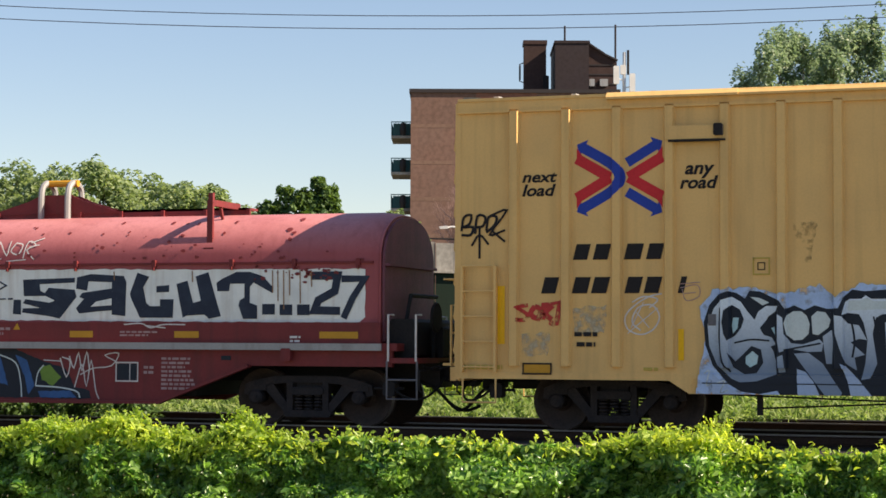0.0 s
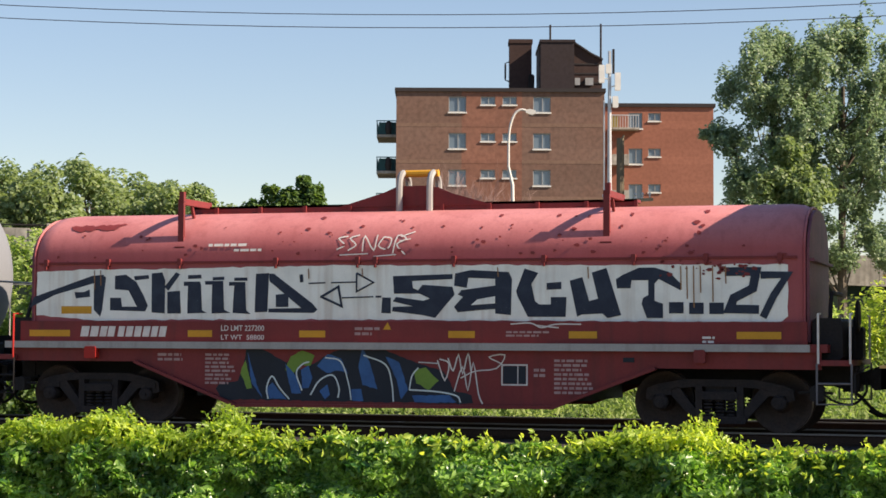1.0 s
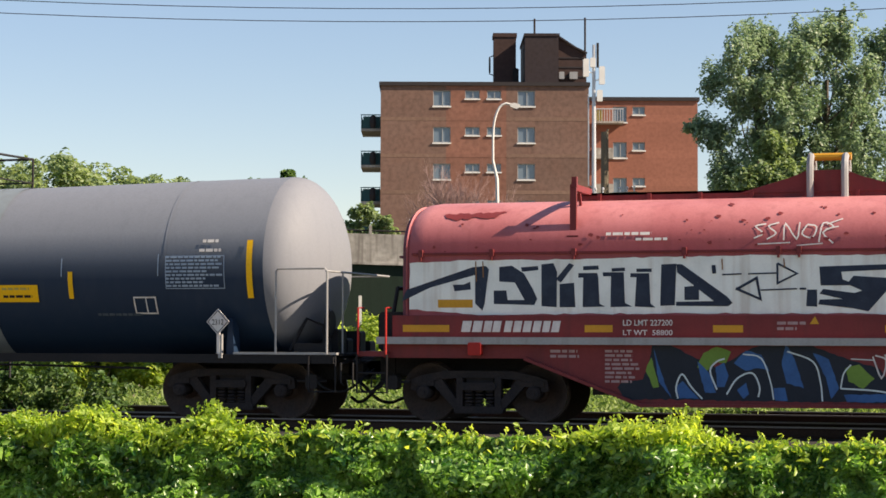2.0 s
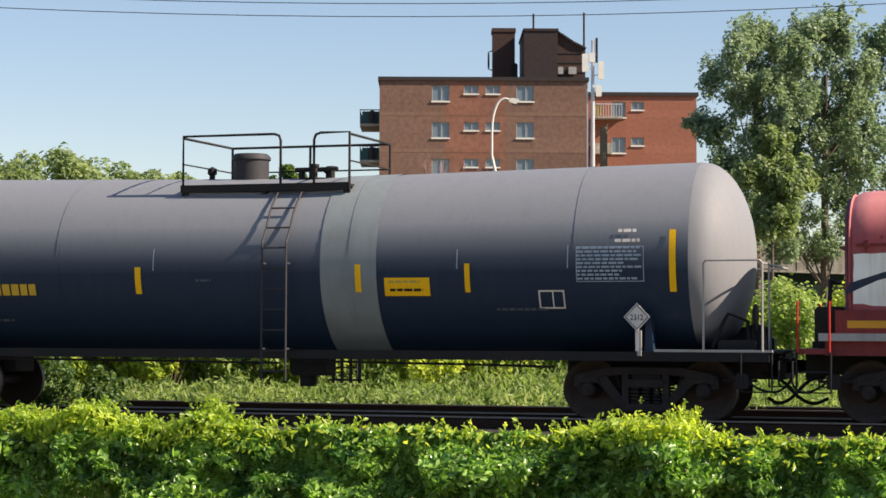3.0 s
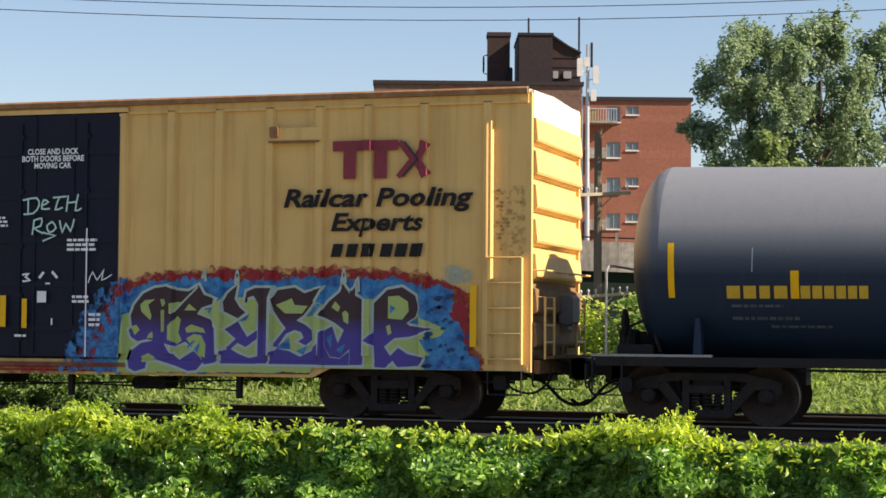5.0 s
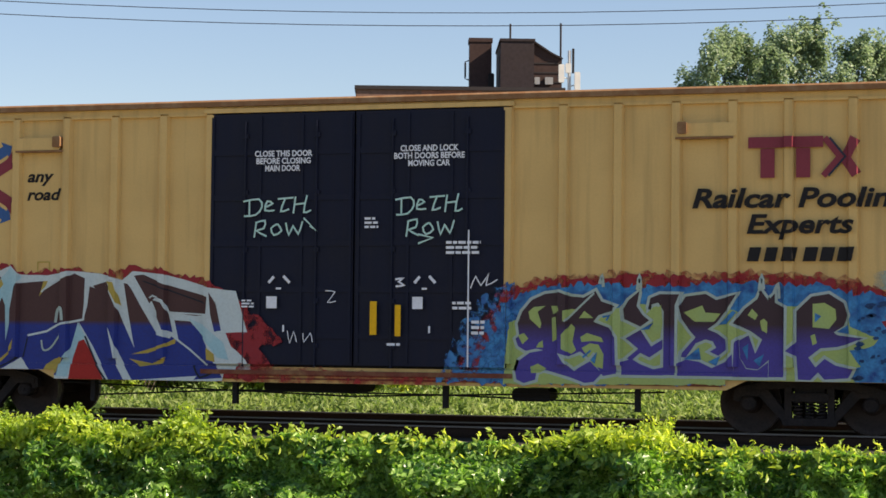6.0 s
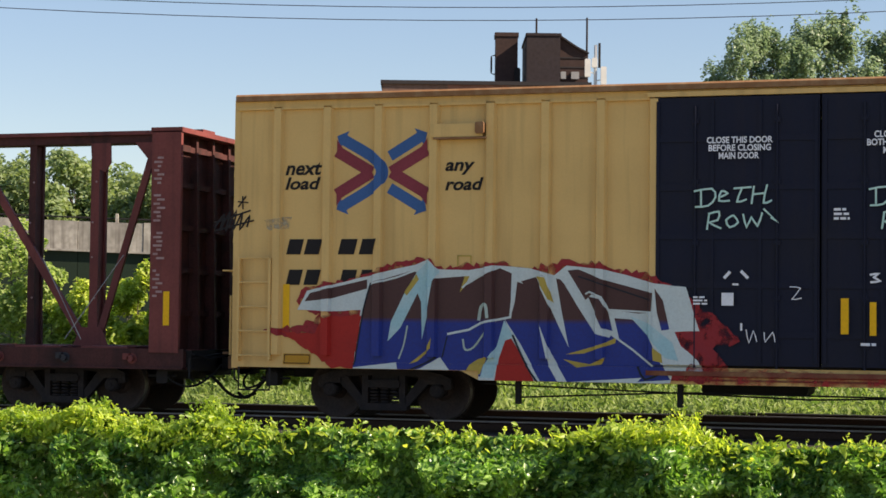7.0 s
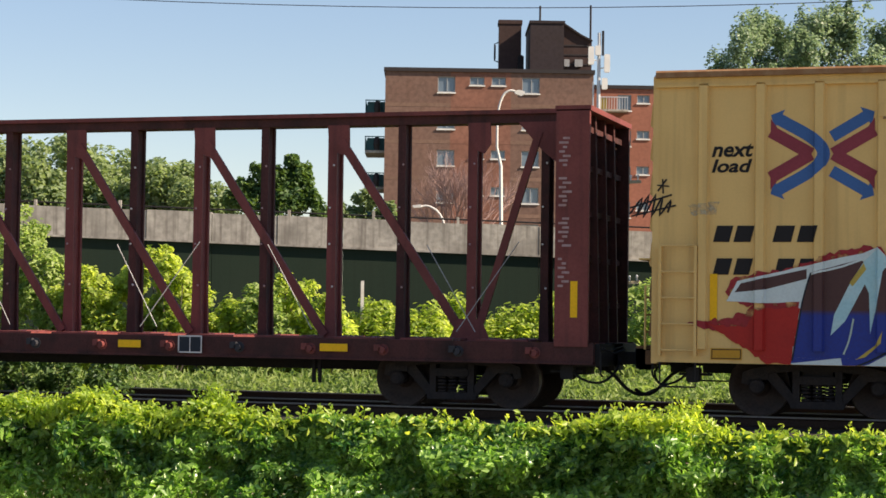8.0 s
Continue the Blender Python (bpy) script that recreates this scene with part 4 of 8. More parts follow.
# deck, side band and fish-belly sill
s = Shape(coil_o)
s.box(3.62, 17.2, 0.20, 3.0, 1.21, 1.33)
part("deck", s, frame_red, coil)
for y0, y1 in ((0.16, 0.20), (3.0, 3.04)):
    s = Shape(coil_o)
    s.box(3.62, 16.95, y0, y1, 1.215, 1.325)
    part("deck_edge", s, pale_iron, coil, "bare grey steel deck edge")
for y0, y1 in ((0.27, 0.33), (2.87, 2.93)):
    s = Shape(coil_o)
    s.box(3.85, 16.9, y0, y1, 1.33, 1.66)
    part("side_band", s, frame_red, coil)
for y0, y1 in ((0.28, 0.36), (2.84, 2.92)):
    s = Shape(coil_o)
    s.prism([(3.7, 1.21), (3.7, 1.0), (6.0, 1.0), (7.83, 0.30), (13.03, 0.34), (14.65, 0.96), (17.1, 0.96), (17.1, 1.21)], y0, y1)
    part("fish_belly_sill", s, frame_red, coil)
    s = Shape(coil_o)
    s.slat((6.0, y0 - 0.02, 1.0), (7.83, y0 - 0.02, 0.30), 0.05, 0.14)
    s.slat((7.83, y0 - 0.02, 0.31), (13.03, y0 - 0.02, 0.35), 0.05, 0.14)
    s.slat((13.03, y0 - 0.02, 0.34), (14.65, y0 - 0.02, 0.96), 0.05, 0.14)
    part("sill_flange", s, frame_red, coil)
s = Shape(coil_o)
s.box(3.4, 17.5, AXIS - 0.3, AXIS + 0.3, 0.70, 1.2)
s.box(7.0, 13.6, 0.5, 2.7, 0.45, 1.2)
part("underframe", s, under_iron, coil)
for x, way in ((3.3, -1), (17.55, 1)):
    a, b = (x, x + 0.5) if way < 0 else (x - 0.5, x)
    s = Shape(coil_o)
    s.box(a, b, 0.2, 3.0, 1.02, 1.10)
    part("end_platform", s, frame_red, coil)
    for y in (0.16, 3.04):
        for q, zt, m in ((a + 0.02, 1.78, pale_iron), (b - 0.02, 1.78, pale_iron)):
            s = Shape(coil_o)
            s.tube([(q, y, 1.05), (q, y, zt), (q, y + (0.25 if y < 1 else -0.25), zt)], 0.018, 6)
            part("grab_iron", s, letter_white if way > 0 else spray_red, coil)
        s = Shape(coil_o)
        s.tube([(a, y, 1.05), (a, y, 0.46), (b, y, 0.46), (b, y, 1.05)], 0.018, 6)
        s.tube([(a, y, 0.76), (b, y, 0.76)], 0.016, 6)
        part("sill_step", s, box_grey if way > 0 else under_iron, coil)
    coupler(coil, coil_o, x, way)
s = Shape(coil_o)
s.lathe([(0.23, 0), (0.25, 0.02), (0.23, 0.05)], (17.52, 1.1, 1.75), 20, "x")
s.tube([(17.5, 1.1, 1.05), (17.5, 1.1, 1.75)], 0.03, 6)
s.box(17.35, 17.6, 1.3, 1.7, 1.1, 1.6, 0.03)
part("brake_gear", s, under_iron, coil)
trucks(coil, (5.18, 15.56))
coil_hood = Side(coil, coil_o, cover_y, (), [1.5, 2.0] + [2.62 + 0.86 * math.sin(math.pi * i / 22) ** 0.85 for i in range(1, 12)])
coil_band = Side(coil, coil_o, lambda x, z, flat: 0.27)
coil_sill = Side(coil, coil_o, lambda x, z, flat: 0.28)

# ---- tank car ----
tank, tank_o = railcar("tank_car", -13.3, 3.0, "long dark grey tank car with yellow markings and roof platform", "tank car")
TANK_R, TANK_MID = 1.50, -4.95


def tank_axis(x):
    """Height of the shell's centre: it falls gently from both ends to the middle."""
    return 2.36 + 0.018 * abs(x - TANK_MID)


def shell_ring(x, r, n=48):
    return [(x, AXIS - r * math.sin(2 * math.pi * k / n), tank_axis(x) + r * math.cos(2 * math.pi * k / n)) for k in range(n)]


def shell(x0, x1, r, material, name, label="", steps=6):
    s = Shape(tank_o)
    for i in range(steps + 1):
        s.v += [Vector(p) - Vector(tank_o) for p in shell_ring(x0 + (x1 - x0) * i / steps, r)]
    s.f += [(i * 48 + k, i * 48 + (k + 1) % 48, (i + 1) * 48 + (k + 1) % 48, (i + 1) * 48 + k) for i in range(steps) for k in range(48)]
    s.smooth = True
    return part(name, s, material, tank, label)


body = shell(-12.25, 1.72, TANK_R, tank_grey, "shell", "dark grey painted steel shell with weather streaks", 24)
for x, way in ((-12.25, -1), (1.72, 1)):
    s = Shape(tank_o)
    rings = 10
    for i in range(rings + 1):
        a = math.pi / 2 * i / rings
        s.v += [Vector(p) - Vector(tank_o) for p in
                [(x + way * (0.60 if way < 0 else 0.78) * math.sin(a), AXIS - TANK_R * max(0.001, math.cos(a)) * math.sin(2 * math.pi * k / 48),
                  tank_axis(x) + TANK_R * max(0.001, math.cos(a)) * math.cos(2 * math.pi * k / 48)) for k in range(48)]]
    s.f += [(i * 48 + k, i * 48 + (k + 1) % 48, (i + 1) * 48 + (k + 1) % 48, (i + 1) * 48 + k) for i in range(rings) for k in range(48)]
    s.smooth = True
    # unlit left head darker, sunlit right head paler, by colour
    part("tank_head", s, tank_grey if way < 0 else sunlit_head_grey, tank, "dark grey domed end" if way < 0 else "dusty grey domed end, its sunlit paleness painted in")
shell(-4.12, -3.18, TANK_R + 0.012, tank_band, "shell_band", "pale grey band round the shell", 2)
for x in (-8.76, -3.62, 0.0):
    shell(x - 0.025, x + 0.025, TANK_R + (0.018 if x == -3.62 else 0.006), tank_band if x == -3.62 else tank_grey, "weld_seam", "", 1)
# platform, rails and fittings on top
s = Shape(tank_o)
for y in (0.62, 0.72, 2.48, 2.58):
    s.box(-6.78, -3.82, y, y + 0.05, 3.62, 3.67)
for i in range(38):
    s.box(-6.76 + i * 0.079, -6.745 + i * 0.079, 0.62, 1.15, 3.66, 3.70)
    s.box(-6.76 + i * 0.079, -6.745 + i * 0.079, 2.05, 2.62, 3.66, 3.70)
s.box(-6.78, -3.82, 0.60, 0.64, 3.60, 3.72)
for x in (-6.7, -5.3, -3.9):
    s.box(x - 0.03, x + 0.03, 0.62, 2.58, 3.56, 3.62)
platform = part("platform", s, under_iron, tank)
s = Shape(tank_o)
s.tube([(-6.76, 0.66, 3.5), (-6.76, 0.66, 4.53), (-5.15, 0.66, 4.53), (-5.06, 0.66, 4.50), (-5.03, 0.66, 4.42), (-5.03, 0.66, 3.65)], 0.022, 7)
s.tube([(-4.45, 0.66, 3.65), (-4.45, 0.66, 4.42), (-4.42, 0.66, 4.50), (-4.34, 0.66, 4.53), (-3.84, 0.66, 4.53), (-3.84, 0.66, 3.5)], 0.022, 7)
s.tube([(-6.76, 0.66, 4.50), (-6.70, 2.52, 4.50), (-3.80, 2.52, 4.50), (-3.84, 0.66, 4.50)], 0.022, 7)
for x in (-6.70, -5.25, -3.80):
    s.tube([(x, 2.52, 3.6), (x, 2.52, 4.50)], 0.022, 7)
s.tube([(-6.76, 0.66, 4.07), (-6.70, 2.52, 4.07), (-3.80, 2.52, 4.07), (-3.84, 0.66, 4.07)], 0.014, 6)
part("guard_rail", s, under_iron, tank)
s = Shape(tank_o)
s.lathe([(0.30, 3.7), (0.30, 4.18), (0.33, 4.20), (0.33, 4.24), (0.28, 4.30), (0.0, 4.32)], (-5.95, AXIS, 0), 24, "z")
s.smooth = True
part("manway", s, ladder_iron, tank, "grey cylindrical manway with a hinged cover")
s = Shape(tank_o)
s.lathe([(0.34, 3.7), (0.34, 3.86), (0.0, 3.88)], (-4.75, AXIS, 0), 20, "z")
for x, y, h in ((-4.95, 1.4, 4.02), (-4.7, 1.3, 4.08), (-4.55, 1.6, 4.0), (-4.45, 1.45, 4.05)):
    s.lathe([(0.06, 3.8), (0.06, h - 0.05), (0.09, h - 0.04), (0.09, h), (0.0, h + 0.01)], (x, y, 0), 10, "z")
s.tube([(-5.05, 1.35, 4.0), (-4.3, 1.35, 4.0)], 0.035, 7)
s.lathe([(0.05, 3.7), (0.05, 3.95), (0.08, 3.97), (0.08, 4.06), (0, 4.1)], (-6.62, 1.5, 0), 10, "z")
part("valve", s, under_iron, tank)


def tank_y(x, z, flat=False, r=TANK_R):
    if flat:
        return None
    d = z - tank_axis(x)
    return AXIS - math.sqrt(max(0.0004, r * r - d * d))


# side ladder that follows the shell
for way in (0, 1):
    s = Shape(tank_o)
    side_pts = []
    for z in [0.55, 1.0, 1.6, 2.2, 2.5, 2.8]:
        side_pts.append(-0.02)
    rails_at = (-5.05, -4.64)
    def lad(z):
        return min(-0.04 if z < 2.75 else 9, 9) if z < 2.75 else tank_y(-4.85, z) - 0.10
    zs = [0.55, 1.1, 1.8, 2.5, 2.72, 2.95, 3.2, 3.4, 3.55, 3.66]
    put = (lambda y: y) if way == 0 else (lambda y: 3.2 - y)
    for x in rails_at:
        s.tube([(x, put(lad(z)), z) for z in zs], 0.018, 6)
    for i in range(10):
        z = 0.70 + i * 0.325
        s.tube([(rails_at[0], put(lad(z)), z), (rails_at[1], put(lad(z)), z)], 0.015, 6)
    for z in (1.05, 2.40):
        for x in rails_at:
            s.tube([(x, put(-0.04), z), (x, put(0.20), z)], 0.02, 6)
    part("ladder", s, ladder_iron, tank)
# running rail below, bolster decks, saddles, end platforms
for y0, y1 in ((0.16, 0.24), (2.96, 3.04)):
    s = Shape(tank_o)
    s.box(-13.2, 2.9, y0, y1, 0.90, 1.04)
    part("running_rail", s, under_iron, tank)
for x0, x1 in ((-13.2, -10.2), (-0.4, 2.9)):
    s = Shape(tank_o)
    s.box(x0, x1, AXIS - 0.32, AXIS + 0.32, 0.62, 1.05)
    s.box(x0, x1, 0.2, 3.0, 0.92, 0.98)
    part("stub_sill", s, under_iron, tank)
s = Shape(tank_o)
s.box(-5.15, -4.5, AXIS - 0.2, AXIS + 0.2, 0.6, 0.95, 0.05)
part("outlet_saddle", s, under_iron, tank)
for x in (-11.68, 1.1):
    for y in (0.30, 2.9):
        s = Shape(tank_o)
        s.prism([(x - 0.07, 1.04), (x + 0.07, 1.04), (x + 0.035, 1.62), (x - 0.035, 1.62)], y - 0.05 if y < 1 else y - 0.2, y + 0.2 if y < 1 else y + 0.05)
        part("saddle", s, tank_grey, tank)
for x0, x1 in ((-13.28, -11.45), (1.2, 2.95)):
    s = Shape(tank_o)
    s.box(x0, x1, 0.14, 0.30, 1.04, 1.075)
    part("step_board", s, pale_iron, tank)
for x, way in ((-13.3, -1), (3.0, 1)):
    a = x - way * 1.05
    s = Shape(tank_o)
    if way > 0:
        s.tube([(a, 0.10, 1.05), (a, 0.10, 2.36), (a + way * 0.04, 0.10, 2.40), (x - way * 0.22, 0.10, 2.40), (x - way * 0.18, 0.10, 2.36), (x - way * 0.18, 0.10, 1.05)], 0.018, 6)
        s.tube([(x - way * 0.2, 0.10, 2.36), (x - way * 0.2, 3.1, 2.36), (a, 3.1, 2.36), (a, 3.1, 1.05)], 0.018, 6)
        s.tube([(x - way * 0.18, 0.8, 1.05), (x - way * 0.18, 0.8, 2.36)], 0.016, 6)
    else:
        p = x + 0.27
        s.tube([(p, 0.10, 1.05), (p, 0.10, 2.32), (p + 0.02, 0.14, 2.38), (p + 0.05, 0.3, 2.40), (p + 0.05, 2.9, 2.40), (p + 0.02, 3.06, 2.38), (p, 3.1, 2.32), (p, 3.1, 1.05)], 0.02, 7)
    part("end_handrail", s, pale_iron, tank)
    s = Shape(tank_o)
    s.box(min(x, x - way * 0.35), max(x, x - way * 0.35), 0.3, 2.9, 1.02, 1.06)
    part("end_platform", s, under_iron, tank)
    for y in (0.14, 3.06):
        s = Shape(tank_o)
        p, q = x - way * 0.05, x - way * 0.5
        s.tube([(p, y, 1.02), (p, y, 0.46), (q, y, 0.46), (q, y, 1.02)], 0.018, 6)
        part("sill_step", s, under_iron, tank)
    s = Shape(tank_o)
    s.lathe([(0.2, 0), (0.22, 0.02), (0.2, 0.05)], (x - way * 0.4, 0.75, 1.55), 18, "x")
    s.tube([(x - way * 0.4, 0.75, 1.03), (x - way * 0.4, 0.75, 1.55)], 0.03, 6)
    part("brake_wheel", s, under_iron, tank)
    s = Shape(tank_o)
    s.box(x - 0.55 if way > 0 else x + 0.3, x - 0.3 if way > 0 else x + 0.55, 0.9, 1.3, 1.03, 1.45, 0.03)
    part("brake_cylinder", s, under_iron, tank)
    for y, h in ((0.5, 1.22), (1.5, 1.30), (2.1, 1.42), (2.6, 1.25)):
        s = Shape(tank_o)
        s.box(min(x - way * 0.35, x - way * 0.9), max(x - way * 0.35, x - way * 0.9), y, y + 0.25, 1.03, h, 0.03)
        part("bolster_block", s, under_iron, tank)
    s = Shape(tank_o)
    s.tube([(x - way * 0.45, 0.7, 1.03), (x - way * 0.5, 0.8, 1.5), (x - way * 0.8, 0.8, 1.62), (x - way * 1.0, 0.6, 1.1)], 0.03, 7)
    part("brake_pipe", s, under_iron, tank)
    coupler(tank, tank_o, x, way)
s = Shape(tank_o)
s.lathe([(0.14, 0.42), (0.14, 0.95)], (-4.9, AXIS, 0), 14, "z")
for x in (-4.2, -4.05, -3.9, -3.75):
    s.box(x - 0.02, x + 0.02, 0.9, 0.95, 0.5, 0.95)
s.tube([(-4.25, 0.92, 0.55), (-3.7, 0.92, 0.55)], 0.02, 6)
s.tube([(-10.2, 0.4, 0.86), (-7.0, 0.5, 0.84), (-5.0, 0.6, 0.82)], 0.02, 6)
s.tube([(-4.6, 0.5, 0.86), (-2.0, 0.4, 0.83), (-0.4, 0.4, 0.80)], 0.02, 6)
part("bottom_outlet", s, under_iron, tank)
trucks(tank, (-11.59, 0.99))
tank_side = Side(tank, tank_o, lambda x, z, flat=False: tank_y(x, z, flat, TANK_R + 0.008), [-12.2 + 0.8 * i for i in range(18)], [0.9 + 0.08 * i for i in range(38)])

# ---- centre-beam flat car ----
beam, beam_o = railcar("centerbeam_car", -56.0, -33.55, "rusty red empty centre-beam flat car on rails", "flat car")
s = Shape(beam_o)
s.box(-55.9, -33.7, 0.18, 3.02, 0.99, 1.05)
part("deck", s, beam_red, beam)
for y0, y1 in ((0.14, 0.24), (2.96, 3.06)):
    s = Shape(beam_o)
    s.box(-55.9, -33.62, y0, y1, 0.74, 1.06)
    s.box(-55.9, -33.62, y0 - 0.05, y1 + 0.05, 0.73, 0.76)
    part("side_sill", s, beam_grime_shade, beam)
for i in range(17):
    x = -54.6 + i * 1.22
    for y in (0.62, 2.58):
        s = Shape(beam_o)
        s.box(x - 0.42, x + 0.42, y - 0.42, y + 0.42, 1.05, 1.09)
        part("riser", s, beam_red, beam)
    s = Shape(beam_o)
    s.lathe([(0.055, -0.08), (0.055, 0.0), (0.09, 0.0), (0.09, 0.03)], (x + 0.55, 0.13, 0.90), 10)
    s.box(x + 0.42, x + 0.52, 0.05, 0.14, 0.88, 0.98)
    part("winch", s, beam_red if i % 3 else ladder_iron, beam)
posts = [-34.74 - 1.21 * i for i in range(17)]
s = Shape(beam_o)
s.box(-55.2, -33.9, 1.42, 1.78, 4.55, 4.70)
# web darkened by colour for the shade under the flange
chord = part("top_chord", s, beam_grime_shade, beam)
s = Shape(beam_o)
s.box(-55.2, -33.9, 1.36, 1.84, 4.69, 4.755)
part("chord_flange", s, beam_red, chord)
for i, x in enumerate(posts):
    s = Shape(beam_o)
    w = 0.078 if i % 2 else 0.065
    s.prism([(x - w * 1.3, 1.05), (x + w * 1.3, 1.05), (x + w, 1.8), (x + w, 4.56), (x - w, 4.56), (x - w, 1.8)], 1.44, 1.50)
    s.box(x - w * 0.5, x + w * 0.5, 1.50, 1.70, 1.05, 4.56)
    s.prism([(x - w * 1.3, 1.05), (x + w * 1.3, 1.05), (x + w, 1.8), (x + w, 4.56), (x - w, 4.56), (x - w, 1.8)], 1.70, 1.76)
    p = part("post", s, beam_red if i % 2 else beam_grime_shade, beam)
    if i % 2 and i > 0:
        s = Shape(beam_o)
        s.prism([(x - 0.08, 4.56), (x + 0.30, 4.56), (x + 0.31, 4.22), (x + 0.20, 4.06), (x + 0.06, 4.12), (x - 0.06, 4.30)], 1.41, 1.44)
        part("gusset", s, beam_red, p)
    for z in (1.9, 2.6, 3.2, 3.9):
        s = Shape(beam_o)
        s.lathe([(0.0, -0.02), (0.018, -0.015), (0.018, 0)], (x + (0.03 if int(z * 10) % 2 else -0.03), 1.44, z), 8)
        part("bolt", s, letter_dim if i % 3 else letter_white, p)
# sloping braces: each from the top of a post to the foot of the second next
for i in range(3, len(posts), 2):
    s = Shape(beam_o)
    s.slat((posts[i] + 0.16, 1.42, 4.30), (posts[i - 2] - 0.08, 1.42, 1.10), 0.14, 0.06)
    part("brace", s, beam_red, beam)
s = Shape(beam_o)
s.slat((posts[0] - 0.10, 1.42, 4.40), (posts[1] + 0.10, 1.42, 1.10), 0.12, 0.06)
part("brace", s, beam_red, beam)
s = Shape(beam_o)
s.prism([(posts[0] - 0.45, 4.56), (posts[0] + 0.2, 4.56), (posts[0] + 0.2, 3.9), (posts[0] - 0.05, 4.1)], 1.41, 1.44)
part("gusset", s, beam_red, beam)
s = Shape(beam_o)
s.prism([(posts[1] - 0.35, 1.05), (posts[1] + 0.35, 1.05), (posts[1] + 0.2, 1.4), (posts[1] - 0.2, 1.4)], 1.372, 1.386)
part("gusset", s, beam_red, beam)
# end bulkhead with its ribs, the next car's shadow put into its darker red
for x, way in ((-33.95, 1), (-55.6, -1)):
    s = Shape(beam_o)
    s.box(x - 0.04, x + 0.04, 0.2, 3.0, 1.05, 4.62)
    bulk = part("bulkhead", s, beam_grime_shade, beam)
    for y in (0.16, 0.95, 1.6, 2.25, 2.96):
        s = Shape(beam_o)
        a, b = (x, x + 0.24) if way > 0 else (x - 0.24, x)
        s.prism([(a - (0.28 if way > 0 else 0), 1.0), (b, 1.0), (b, 4.60), (a - (0.28 if way > 0 else 0), 4.60)] if y in (0.16, 2.96) else
                [(a, 1.0), (b, 1.0), (b - way * 0.1, 4.60), (a, 4.60)], y - 0.04, y + 0.04)
        part("bulkhead_post", s, beam_red if y == 0.16 else beam_grime_shade, bulk)
    for z in (1.6, 2.3, 3.0, 3.7, 4.3):
        s = Shape(beam_o)
        s.box(min(x, x + way * 0.12), max(x, x + way * 0.12), 0.2, 3.0, z, z + 0.09)
        part("bulkhead_rail", s, beam_grime_shade, bulk)
    s = Shape(beam_o)
    s.box(min(x - way * 0.3, x + way * 0.26), max(x - way * 0.3, x + way * 0.26), 0.12, 3.05, 4.58, 4.66)
    part("bulkhead_cap", s, beam_red, bulk)
for i in range(4):
    x = -43.6 + i * 2.7
    s = Shape(beam_o)
    s.tube([(x - 0.9, 0.5, 2.55), (x, 0.2, 1.2)], 0.008, 5)
    if i % 2:
        s.tube([(x + 0.6, 0.5, 2.6), (x - 0.3, 0.2, 1.2)], 0.008, 5)
    part("cable", s, pale_iron, beam)
s = Shape(beam_o)
s.box(-55.5, -34.0, AXIS - 0.28, AXIS + 0.28, 0.55, 1.0)
for x in (-38.3, -38.2, -47.0):
    s.box(x, x + 0.05, 0.5, 0.56, 0.35, 0.75)
part("center_sill", s, under_iron, beam)
for x, way in ((-33.55, 1), (-56.0, -1)):
    coupler(beam, beam_o, x, way)
    s = Shape(beam_o)
    s.box(min(x, x - way * 0.45), max(x, x - way * 0.45), 0.3, 2.9, 0.70, 1.04)
    part("end_sill", s, under_iron, beam)
trucks(beam, (-35.97, -53.6))
beam_side = Side(beam, beam_o, lambda x, z, flat: 0.09)
beam_post = Side(beam, beam_o, lambda x, z, flat: 0.115)

# ---- the far side: survey axes turned 18 degrees to the left of the track's normal ----
TURN = 18.08


def survey(right, ahead, z=0.0):
    a = radians(TURN)
    return Vector((math.cos(a) * right - math.sin(a) * ahead, EYE[1] + math.sin(a) * right + math.cos(a) * ahead, z))


def far_thing(name, right, ahead, label, category, z=0.0, group=""):
    p = survey(right, ahead, z)
    return thing(name, p.x, p.y, z, label, category, group, TURN)


# retaining wall of a ramp: concrete parapet above a dark green screen
def ramp_top(r):
    return 5.05 - 0.0275 * (r + 3.0)


wall = far_thing("retaining_wall", 0, 70, "weathered concrete parapet over a dark green wall", "retaining wall")
tagged(wall, kind="structure")
for i in range(26):
    a, b = -32 + i * 2.4, -32 + (i + 1) * 2.4 - 0.025
    s = Shape()
    dz = 0.02 * math.sin(i * 2.3)
    s.prism([(a, ramp_top(a) - 1.10), (b, ramp_top(b) - 1.10), (b, ramp_top(b) + dz), (a, ramp_top(a) + dz)], -0.02 * (i % 2), 0.35)
    part("parapet_panel", s, concrete, wall)
for i in range(26):
    a, b = -32 + i * 2.4, -32 + (i + 1) * 2.4 - 0.02
    s = Shape()
    s.prism([(a, -1.0), (b, -1.0), (b, ramp_top(b) - 1.11), (a, ramp_top(a) - 1.11)], 0.06, 0.4)
    part("screen_panel", s, green_fence, wall)
s = Shape()
s.prism([(-32, ramp_top(-32) - 1.12), (30, ramp_top(30) - 1.12), (30, ramp_top(30) - 1.05), (-32, ramp_top(-32) - 1.05)], -0.10, 0.0)
part("ledge", s, concrete, wall)
s = Shape()
s.tube([(-32, 0.15, ramp_top(-32) + 0.14), (30, 0.15, ramp_top(30) + 0.14)], 0.03, 6)
part("hand_rail", s, under_iron, wall)
for i in range(20):
    r = -30 + i * 3.1
    s = Shape()
    s.box(r - 0.05, r + 0.05, 0.02, 0.14, ramp_top(r) - 0.15, ramp_top(r) + 0.22 + 0.1 * (i % 3 == 0))
    part("rail_post", s, concrete, wall)
